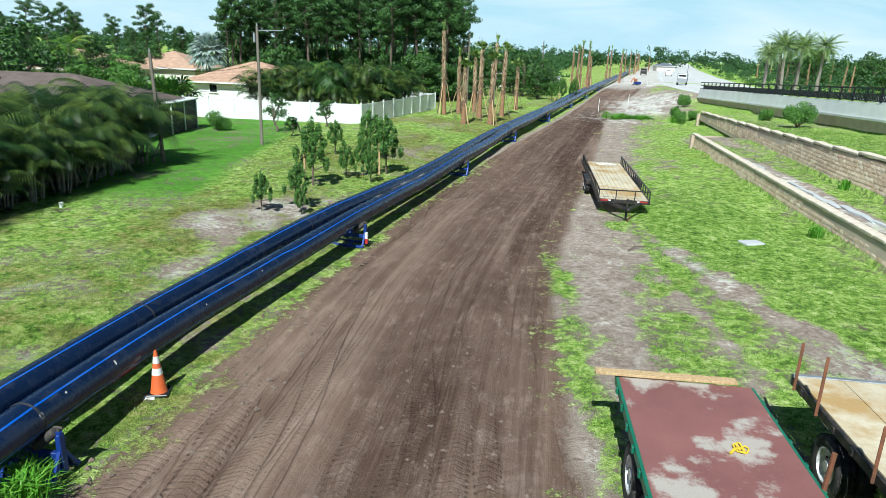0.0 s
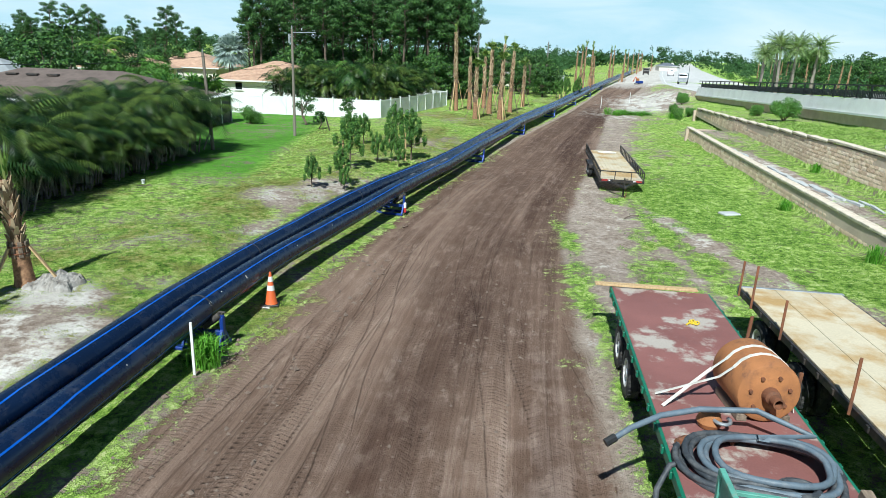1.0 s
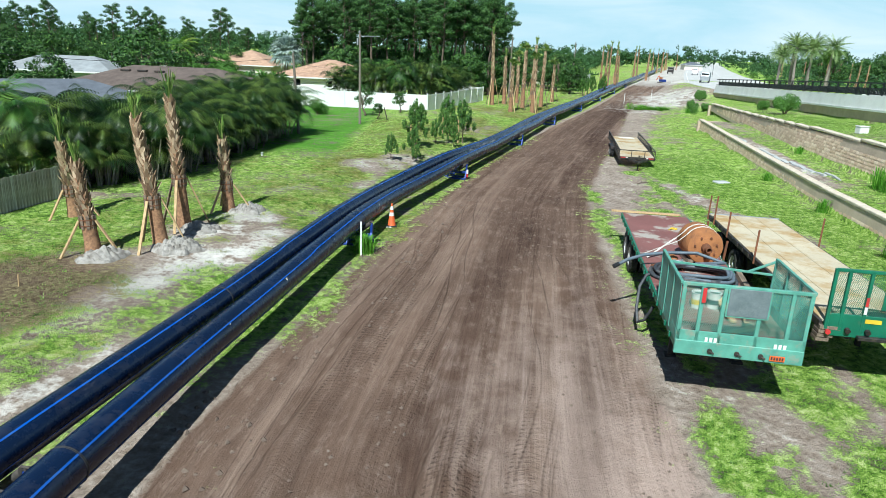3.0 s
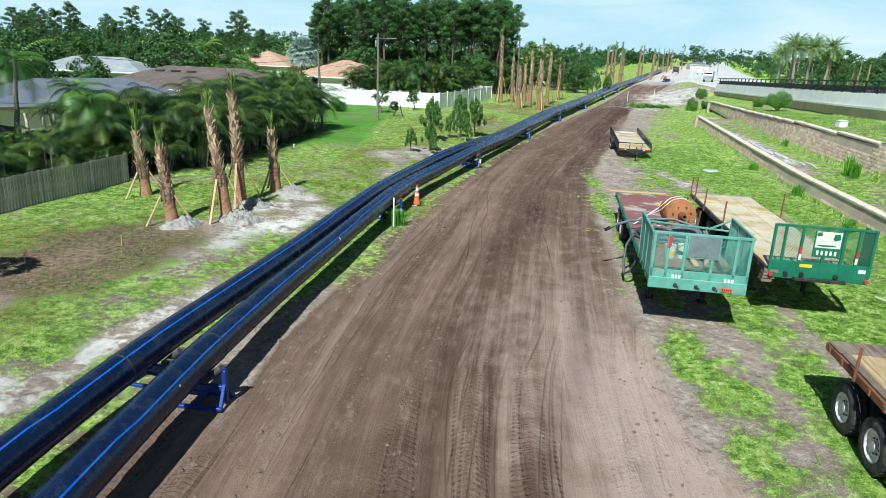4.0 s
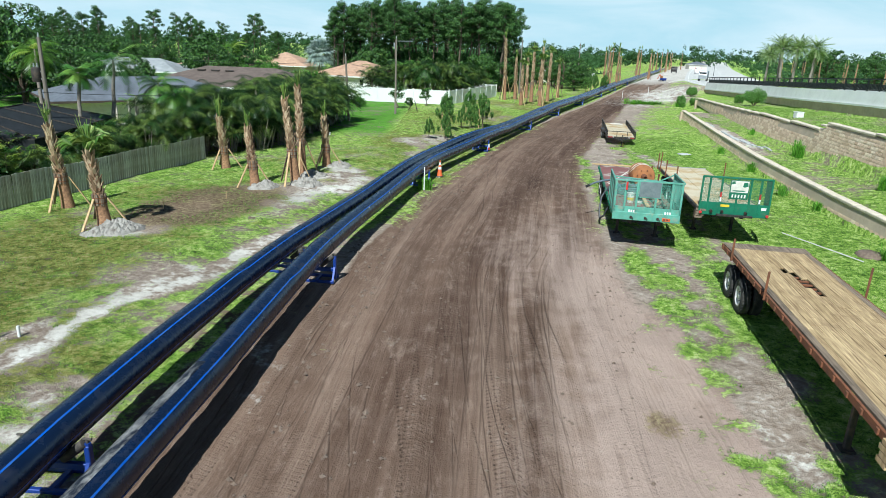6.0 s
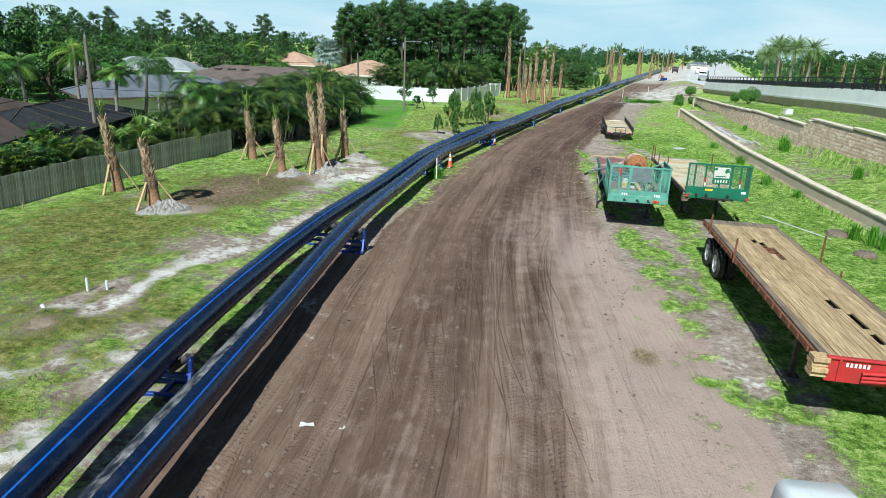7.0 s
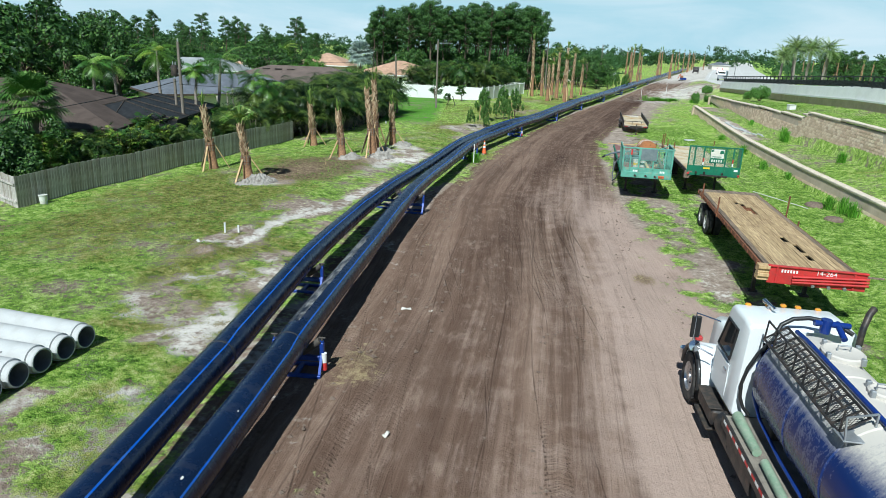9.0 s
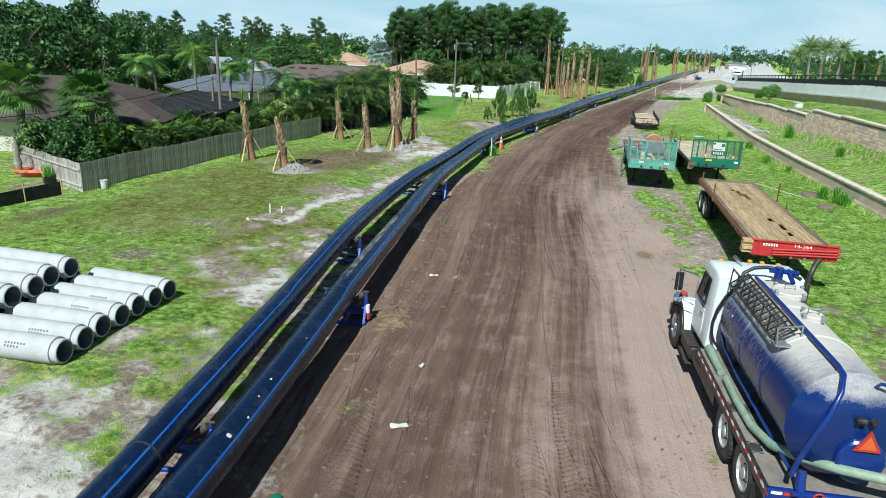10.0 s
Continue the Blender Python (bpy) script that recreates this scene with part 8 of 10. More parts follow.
# farther propped palms along the verge
FAR_SABALS = [(-4.0, 68.8, 8.2), (-1.8, 60.8, 4.6), (-0.4, 66.4, 6.4), (1.1, 81.7, 7.6), (1.9, 70.3, 6.2), (3.8, 79.2, 5.0), (-2.6, 71.5, 5.4), (-1.0, 74, 5.8), (0.6, 62.5, 5.3),
              (16.5, 121, 7.6), (17.5, 124, 8.2), (18.6, 122, 7.2), (19.2, 127, 8.0), (16.9, 130, 7.0), (18.2, 133, 7.4), (20.5, 131, 6.6),
              (31, 172, 7.4), (33, 178, 8.0), (35, 175, 7.2), (37, 184, 7.6), (34, 188, 7.8), (52, 250, 8), (55, 256, 8.4), (58, 262, 8), (54, 268, 7.6), (61, 275, 8), (70, 310, 8), (74, 325, 8.4), (80, 330, 8)]
for i, (px, py, h) in enumerate(FAR_SABALS):
    sabal(px, py, round(h / 0.8) * 0.8, -0.3 + 0.2 * (i % 3), 50 * i, "propped palms farther along the verge", far=py > 90, crown=1 if py < 90 and i % 3 else 0, spear=1.3, label="tall transplanted sabal palm propped on the grass verge")


# ---------------------------------------------------------------- hedge of areca palms
hedge = []
for y in np.arange(14.5, 37, 1.35):
    x = float(np.interp(y, [14, 18, 30, 37], [-21.6, -18.8, -18.6, -19.0]))
    hedge.append((x, y, 0.82 + 0.10 * (y > 30)))
    hedge.append((x - 1.8, y + 0.7, 0.92))
    if y > 24:
        hedge.append((x - 3.6, y + 0.3, 0.92))
for i, (x, y, s) in enumerate(hedge):
    me = plant("areca", i % 4, make_areca)
    stand_plant("areca_palm", me, pose(x + rng.uniform(-0.3, 0.3), y + rng.uniform(-0.4, 0.4), 0, 0, 0, rng.uniform(0, 360)) @ Matrix.Scale(s * rng.uniform(0.9, 1.12), 4), "dense clumping areca palm in a tall hedge", "palm", "areca palm hedge")

# shrubs and palms crowding behind the board fence
for i in range(30):
    t = (i % 15) / 14
    row = i // 15
    x, y = -25.8 + 4.5 * t - 1.3 * row, -5.2 + 18.5 * t + 0.5 * row
    kind = (0, 2, 2, 1, 2)[i % 5]
    me = plant("fence_bush", kind, make_lady_palm if kind == 2 else lambda: make_bush(1.25, 2.2, 3600, M_LEAF_BROAD, 0.08))
    stand_plant("shrub", me, pose(x + rng.uniform(-0.4, 0.1) - 0.72, y, 0, 0, 0, 70 * i) @ Matrix.Scale(rng.uniform(0.86, 1.04) + 0.08 * row, 4), "dark leafy green shrub behind the board fence", "shrub", "shrubs behind the fence")
for i, (x, y, s) in enumerate(((-23.7, 4.2, 0.5), (-23.6, 6.6, 0.60), (-22.9, 8.4, 0.62), (-22.6, 10.6, 0.68), (-24.8, 1.5, 0.5), (-23.6, 12.6, 0.62), (-25.6, 15.5, 0.60), (-25.6, -1.6, 0.45), (-24.0, 17.6, 0.80), (-22.6, 15.5, 0.80), (-23.6, 20.0, 0.85))):
    stand_plant("areca_palm", plant("areca", i % 4, make_areca), pose(x, y, 0, 0, 0, 65 * i) @ Matrix.Scale(s, 4), "clumping palm rising behind the board fence", "palm", "palms behind the fence")
for i, (x, y) in enumerate(((-27.2, -5.3), (-28.3, -4.0), (-26.9, -3.4), (-29.6, -4.6))):
    stand_plant("shrub", plant("dense_bush", i % 2, lambda: make_bush(1.4, 2.9, 5400, M_LEAF_BROAD, 0.085)), pose(x, y, 0, 0, 0, 80 * i), "dense dark green shrub behind the fence corner", "shrub", "shrubs behind the fence")
# thin stakes left in the lawn
for x, y in ((-22.1, -3.1), (-16.6, 1.2), (-14.9, 3.4)):
    st = thing("lawn_stake", pose(x, y, float(ground_z(x, y)) - 0.03), "thin raw timber stake stuck in the grass", "stake", "stakes in the lawn")
    part("stake", G().bar((0, 0, 0), (0.02, 0.01, 0.36), 0.045, 0.03, 0.003), M_TIMBER, st)
# pale bare canes rising behind the shrubs
for i in range(9):
    x, y = -27.6 + 0.30 * i + 0.15 * (i % 2), 16.2 + 0.17 * i + 0.4 * (i % 3)
    st = thing("palm_cane", pose(x, y, 0, 0, 0, 40 * i), "pale bare palm cane standing behind the shrubs", "palm", "pale canes behind the fence")
    part("trunk", trunk_mesh(crooked(2.75 + 0.25 * (i % 3), (0.18 * (i % 3 - 1), 0.1), 6, 0.03), 0.11, 0.075, 8), M_CANE, st, smooth=50)
    leaves = sum((frond((0.18 * (i % 3 - 1), 0.1, 2.6 + 0.25 * (i % 3)), 1.3 * k + i, 0.9, 0.9, 1.4, 9, 0.32, 0.03, 0.5, 0.25) for k in range(4)), [])
    part("frond_crown", quads("frond_crown", np.array(leaves), M_LEAF_COCO, [0.3 + 0.1 * (i % 4)] * len(leaves)), M_LEAF_COCO, st)["kind"] = "stuff"
# banana-like plant in the corner garden
stand_plant("banana_plant", plant("banana", 0, lambda: make_feather_palm(1.2, 9, 2.3, M_LEAF_SPEAR, 0.12, 0.35, pairs=10, up=(0.3, 1.3))), pose(-29.0, -7.0, 0), "broad-leaved banana plant in the corner garden", "plant")

# mature sabals by the brown house
for i, (x, y, h) in enumerate(((-31.9, -3.4, 3.8), (-28.3, -2.4, 3.5))):
    stand_plant("sabal_palm", plant("mature_sabal", i, lambda h=h: make_fan_palm(h, 44, 1.0, 0.95, M_LEAF_SABAL, 0.22, 32, -0.7, 0.35)), pose(x, y, 0, 0, 0, 100 * i), "mature sabal palm with full round crown by the house", "palm tree", "palms by the brown house")

# tall garden palms
TALL = [(-26.75, 14.1, 4.9, M_LEAF_PALM, 2.3), (-27.2, 11.6, 4.3, M_LEAF_PALM, 1.3), (-31.3, 14.3, 5.3, M_LEAF_COCO, 2.3), (-33.2, 12.2, 4.5, M_LEAF_PALM, 1.9), (-24.3, 16.4, 3.6, M_LEAF_PALM, 1.8), (-22.8, 15.0, 3.2, M_LEAF_PALM, 1.7), (-43.9, 70.9, 5.0, M_LEAF_COCO, 3.8), (-33.5, 9.5, 4.6, M_LEAF_PALM, 1.6)]
for i, (x, y, h, mat, ln) in enumerate(TALL):
    stand_plant("garden_palm", plant("tall_palm", i, lambda h=h, mat=mat, ln=ln: make_feather_palm(h, 17, ln, mat, 0.11 if h > 4 else 0.09, 0.62, (0.4, 0.2))), pose(x, y, 0, 0, 0, 47 * i), "slender feather palm with drooping fronds among the houses", "palm tree", "tall garden palms")
stand_plant("silver_palm", plant("bismarck", 0, lambda: make_fan_palm(4.8, 46, 1.4, 1.8, M_LEAF_SILVER, 0.3, 19, -0.6)), pose(-35.4, 86.5, 0), "silver-blue fan palm beside the tiled roof", "palm tree")
for i, (x, y) in enumerate(((-28.6, 60.2), (-29.8, 61.2), (-31.2, 60.4), (-27.6, 61.2), (-32.6, 61.5), (-30.2, 58.0))):
    stand_plant("bird_palm", plant("traveller", i % 2, lambda: make_fan_palm(1.0, 26, 1.5, 1.3, M_LEAF_PALM, 0.2, 9, 0.2)), pose(x, y, 0, 0, 0, 60 * i), "leafy fan palm between the two houses", "palm", "palms between the houses")
# queen palm and clumps behind the white fence
stand_plant("queen_palm", plant("queen", 0, lambda: make_feather_palm(3.6, 26, 2.9, M_LEAF_BROAD, 0.2, 0.9, up=(-0.6, 1.2), drop=(1.6, 2.4))), pose(-14.0, 61.5, 0), "full queen palm drooping over the white fence", "palm tree")
for i in range(13):
    x = -21 + 1.35 * i
    y = 62.5 + (i % 3) * 1.6 + max(0, (i - 7) * 2.2)
    x = min(x, -13.4 + 0.293 * (y - 58.9))
    stand_plant("areca_palm", plant("areca", i % 4, make_areca), pose(x, y, 0, 0, 0, 50 * i) @ Matrix.Scale(rng.uniform(0.95, 1.25), 4), "clumping palm growing behind the white fence", "palm", "palms behind the white fence")

# young staked pines
PINES = [(-8.2, 31.8, 3.3, 1), (-5.35, 36.3, 3.3, 1), (-6.8, 39.7, 3.1, 1), (-8.95, 26.5, 1.7, 0), (-7.85, 27.8, 2.1, 0), (-7.1, 34.2, 1.9, 0), (-6.4, 35.2, 2.2, 0), (-7.5, 27.0, 1.2, 0), (-9.0, 40.5, 2.2, 0), (-5.8, 34.0, 1.7, 0), (10.9, 100, 3.2, 1), (12.0, 104, 3.4, 1), (13.5, 103, 3, 0), (9.8, 97, 3, 0), (14.8, 111, 3.2, 0)]


def make_young_pine():
    h = 1.0
    tr = trunk_mesh([(0, 0, 0), (0.01, 0, 0.5), (0, 0.01, 1.0)], 0.018, 0.006, 6)
    tufts = [(0, 0, 0.98, 0.035, 0.035, 0.14), (0, 0, 0.7, 0.06, 0.06, 0.2), (0, 0, 0.5, 0.07, 0.07, 0.2)]
    for i in range(15):
        z = 0.28 + 0.6 * i / 15
        a, r = 2.4 * i, 0.05 + 0.25 * (1 - (z - 0.28) / 0.72) * rng.uniform(0.6, 1.1)
        tr.tube([(0, 0, z - 0.04), (r * math.cos(a), r * math.sin(a), z + 0.05)], [0.008, 0.004], 4, caps=False)
        tufts.append((r * math.cos(a), r * math.sin(a), z + 0.08, 0.060, 0.060, 0.13))
    q = leaf_cloud(tufts, 5200, 0.020, 0.8, 0.1)
    return [("stem", tr.mesh("stem", M_BARK), M_BARK), ("needles", quads("needles", q, M_LEAF_YOUNG), M_LEAF_YOUNG)]


for i, (x, y, h, stake) in enumerate(PINES):
    z = float(ground_z(x, y)) - 0.02
    t = stand_plant("young_pine", plant("young_pine", i % 3, make_young_pine), pose(x, y, z, 0, 0, 70 * i) @ Matrix.Scale(h * 0.9, 4), "young pine sapling on sandy grass" + (" tied to a timber stake" if stake else ""), "tree", "young pines on the verge")
    if stake:
        s = thing("tree_stake", pose(x - 0.32, y - 0.25, z), "timber stake beside a young pine", "stake", "stakes beside the pines")
        part("post", G().box((0, 0, 0.85), (0.09, 0.09, 1.7), 0.01), M_TIMBER, s)
        part("tie", G().lathe([(0.075, 0), (0.08, 0.02), (0.075, 0.04)], 8, Matrix.Translation((0, 0, 1.35))), M_BLACKPLASTIC, s)


# ---------------------------------------------------------------- woods
def woods_group(spots, kind, variants, make, name, label, group, s=(0.85, 1.15)):
    for i, (x, y, k) in enumerate(spots):
        me = plant(kind, i % variants, make)
        sc = k * rng.uniform(*s)
        stand_plant(name, me, pose(x, y, -0.1, 0, 0, rng.uniform(0, 360)) @ Matrix.Diagonal((sc * rng.uniform(0.9, 1.1), sc * rng.uniform(0.9, 1.1), sc, 1)), label, "tree", group)


pines = []
for i in range(56):
    x, y = -33.8 + 30.5 * (i + rng.random()) / 56, rng.uniform(86, 112)
    k = (0.97 - 0.14 * abs((x + 18) / 17) ** 3) * (1 + 0.006 * (y - 98))
    pines.append((x, y, k))
woods_group(pines, "pine", 5, make_pine, "pine_tree", "tall slender pine in a dense clump behind the houses", "tall pines behind the houses", (0.86, 1.08))
under = [(rng.uniform(-33, -1), rng.uniform(86, 99), rng.uniform(0.75, 1.1)) for _ in range(30)]
woods_group(under, "broad", 4, lambda: make_broad(6.5, 3.2, M_LEAF_BROAD), "broadleaf_tree", "dark broadleaf tree in the wood behind the houses", "broadleaf trees")
edge_trees = [(rng.uniform(-4, 12), rng.uniform(100, 160), rng.uniform(0.7, 1.1)) for _ in range(16)]
woods_group(edge_trees, "broad", 4, None, "broadleaf_tree", "dark broadleaf tree beside the far verge", "broadleaf trees")
left_trees = [(rng.uniform(-115, -42), rng.uniform(74, 112), rng.uniform(0.58, 0.80)) for _ in range(40)]
woods_group(left_trees, "broad_tall", 4, lambda: make_broad(8.5, 4.2, M_LEAF_BROAD, 5600, 0.18, 0.05), "broadleaf_tree", "tall dark broadleaf tree beyond the rooftops", "trees beyond the rooftops")
near_left = [(-52, 26, 1.1), (-56, 33, 1.2), (-48, 34, 1.0), (-60, 24, 1.3), (-64, 40, 1.2), (-70, 30, 1.3), (-47, 25, 0.8), (-45, 37, 0.62), (-48, 42, 0.66), (-43, 45, 0.55), (-57, 3, 1.15), (-50, 6, 1.0), (-75, 45, 1.2), (-50, 18, 1.0), (-62, 52, 1.1), (-57, 14, 1.2), (-66, 8, 1.3), (-47, 12, 0.85), (-80, 20, 1.3), (-38, 52, 0.8), (-42, 60, 0.9), (-58, 46, 0.85), (-54, 42, 0.75), (-51, 47, 0.75), (-66, 55, 1.0)]
woods_group(near_left, "broad_tall", 4, None, "broadleaf_tree", "tall dark broadleaf tree among the gardens", "trees among the gardens", (0.92, 1.18))
tall_far = [(rng.uniform(-125, -42), rng.uniform(112, 140), rng.uniform(0.58, 0.80)) for _ in range(30)]
woods_group(tall_far, "pine", 5, None, "pine_tree", "tall pine standing over the far tree line", "tall pines beyond the gardens")
low_mid = [(-24 + rng.uniform(-4, 4), 88 + rng.uniform(-2, 4), 0.7) for _ in range(6)] + [(-38 + rng.uniform(-6, 4), 68 + rng.uniform(-5, 8), rng.uniform(0.55, 0.8)) for _ in range(9)]
woods_group(low_mid, "light_broad", 3, lambda: make_broad(6.0, 3.0, M_LEAF_LIGHT, 4200, 0.14, 0.1), "broadleaf_tree", "bright green garden tree between the houses", "garden trees")
# lawn saplings by the white fence
for i, (x, y, h) in enumerate(((-15.9, 51.5, 3.0), (-13.3, 56.5, 2.2), (-14.2, 49.5, 1.5))):
    stand_plant("lawn_tree", plant("sapling", i, lambda h=h: make_broad(h, h * 0.36, M_LEAF_BROAD, 1400, 0.07, 0.35)), pose(x, y, 0, 0, 0, 80 * i), "small round-headed tree on the mown lawn", "tree", "lawn trees")
s = thing("leaning_post", pose(-13.0, 48.0, 0), "dark leaning post beside a lawn sapling", "post")
part("post", G().bar((0, 0, 0), (-0.35, 0, 1.3), 0.09, bevel=0.01), M_CHASSIS, s)

# date palms across the roadway, and trees beyond it
dates = [(44.2, 110, 0.84), (45.8, 114, 0.95), (47.1, 110.5, 1.06), (48.4, 115, 1.14), (49.6, 111, 1.05), (50.7, 114, 1.12), (52.3, 110, 1.08), (54.0, 113, 0.90)]
for i, (x, y, k) in enumerate(dates):
    stand_plant("date_palm", plant("date", i % 2, lambda: make_feather_palm(6.4, 54, 3.1, M_LEAF_DATE, 0.19, 0.55, (0.3, 0.1), 20, (-0.35, 1.42), (0.7, 1.5))), pose(x, y, float(carriage_z(y)) * (1 - float(step(18, 50, x - carriage_x(y)))) - 0.05, 0, 0, 60 * i) @ Matrix.Scale(k, 4), "tall date palm with arching grey-green crown in the planted strip", "palm tree", "date palms across the road")
strip = [(50 + rng.uniform(-4, 26), 150 + rng.uniform(-22, 90), rng.uniform(0.35, 0.5)) for _ in range(14)]
strip = [(float(carriage_x(y)) + 23.8 + rng.uniform(0, 6), y, k * 0.8) for x, y, k in strip]
woods_group(strip, "light_broad", 3, None, "street_tree", "young green tree in the planted strip beside the roadway", "trees in the planted strip")
right_trees = [(rng.uniform(96, 190), rng.uniform(120, 260), rng.uniform(0.8, 1.2)) for _ in range(16)] + [(88, 158, 1.2), (94, 168, 1.3), (84, 178, 1.1)]
woods_group(right_trees, "broad_tall", 4, None, "broadleaf_tree", "broadleaf tree across the roadway", "trees across the roadway")
for i in range(16):
    y = 118 + 9 * i
    sabal(float(carriage_x(y)) + 36 + 5 * (i % 3), y, 6.4, -0.3 + 0.2 * (i % 3), 50 * i, "propped palms across the roadway", far=True, label="transplanted sabal palm propped on the lawn across the roadway")


def far_woods():
    """The closed tree line round the horizon."""
    qs = []
    for ring_r, n, hh in ((335, 240, 8.2), (430, 300, 10.5), (560, 320, 13.5)):
        blobs = []
        for i in range(n):
            a = math.pi * (0.10 + 0.85 * i / n) + rng.uniform(-0.01, 0.01)
            x, y = ring_r * math.cos(a), ring_r * math.sin(a) + 30
            if ring_r < 400 and abs(x - float(road_left(y)) - 14) < 22:
                continue
            h = hh * rng.uniform(0.65, 1.2)
            for _ in range(5):
                r = rng.uniform(1.8, 3.8)
                blobs.append((x + rng.uniform(-4, 4), y + rng.uniform(-4, 4), h * rng.uniform(0.15, 0.85), r, r, h * 0.17))
        qs.append(leaf_cloud(blobs, 38000, 0.42 + ring_r / 1300, 0.8, 0.3))
    belts = []
    for i in range(95):
        x, y, h = rng.uniform(-150, -42), rng.uniform(112, 150), rng.uniform(4.0, 6.6)
        for _ in range(5):
            r = rng.uniform(1.2, 2.4)
            belts.append((x + rng.uniform(-3, 3), y + rng.uniform(-2, 2), h * rng.uniform(0.1, 0.85), r, r, h * 0.18))
    for i in range(230):
        y = rng.uniform(118, 330)
        x, h = float(carriage_x(y)) + 18.0 + 7.5 * float(step(118, 155, y)) + rng.uniform(0, 40), rng.uniform(1.8, 5.4)
        for _ in range(3):
            r = rng.uniform(0.7, 1.8)
            belts.append((x + rng.uniform(-2.5, 2.5), y + rng.uniform(-2, 2), h * rng.uniform(0.15, 0.85), r, r, h * 0.2))
    for i in range(60):
        y = rng.uniform(95, 200)
        x, h = float(road_left(y)) - rng.uniform(14, 30), rng.uniform(2.5, 5.0)
        for _ in range(3):
            r = rng.uniform(0.8, 1.7)
            belts.append((x + rng.uniform(-2, 2), y + rng.uniform(-2, 2), h * rng.uniform(0.15, 0.85), r, r, h * 0.2))
    for y in np.arange(150, 330, 5.0):
        for x in (float(road_left(y)) - 26 - 10 * rng.random(), float(road_left(y)) - 44 - 14 * rng.random(), float(carriage_x(y)) + 52 + 20 * rng.random(), float(carriage_x(y)) + 84 + 30 * rng.random()):
            h = rng.uniform(5.5, 8.5)
            for _ in range(6):
                r = rng.uniform(1.4, 3.0)
                belts.append((x + rng.uniform(-4, 4), y + rng.uniform(-3, 3), h * rng.uniform(0.15, 0.8), r, r, h * 0.16))
    qs.append(leaf_cloud(belts, 105000, 0.29, 0.8, 0.3))
    ob = new("far_woods", quads("far_woods", np.concatenate(qs), M_LEAF_FAR))
    tagged(ob, "dark green closed tree line along the flat horizon", "woods", "", "stuff")


far_woods()

# ---------------------------------------------------------------- houses
def hip_roof(w, d, z0, rise, over, m=None, ridge=None):
    """A hipped roof with a thick edge over a box w by d."""
    a, b = w / 2 + over, d / 2 + over
    r = ridge if ridge is not None else max(0.05, abs(a - b))
    if a >= b:
        top = [(-r, 0, z0 + rise), (r, 0, z0 + rise)]
        fs = [(0, 1, 5, 4), (1, 2, 5), (2, 3, 4, 5), (3, 0, 4)]
    else:
        top = [(0, -r, z0 + rise), (0, r, z0 + rise)]
        fs = [(0, 1, 4), (1, 2, 5, 4), (2, 3, 5), (3, 0, 4, 5)]
    vs = [(-a, -b, z0), (a, -b, z0), (a, b, z0), (-a, b, z0)] + top
    vs += [(-a, -b, z0 - 0.16), (a, -b, z0 - 0.16), (a, b, z0 - 0.16), (-a, b, z0 - 0.16)]
    fs += [(6, 7, 1, 0), (7, 8, 2, 1), (8, 9, 3, 2), (9, 6, 0, 3), (9, 8, 7, 6)]
    return G().add(vs, fs, m)


def tile_courses(w, d, z0, rise, over, count):
    """Raised courses that follow the four slopes of a hip roof."""
    g = G()
    a, b = w / 2 + over, d / 2 + over
    r = max(0.05, abs(a - b))
    ra, rb = (r, 0.0) if a >= b else (0.0, r)
    for i in range(1, count):
        t = i / count
        x, y, z = a + (ra - a) * t, b + (rb - b) * t, z0 + rise * t + 0.012
        for p, q in (((-x, -y, z), (x, -y, z)), ((x, -y, z), (x, y, z)), ((x, y, z), (-x, y, z)), ((-x, y, z), (-x, -y, z))):
            g.bar(p, q, 0.05, 0.03)
    return g


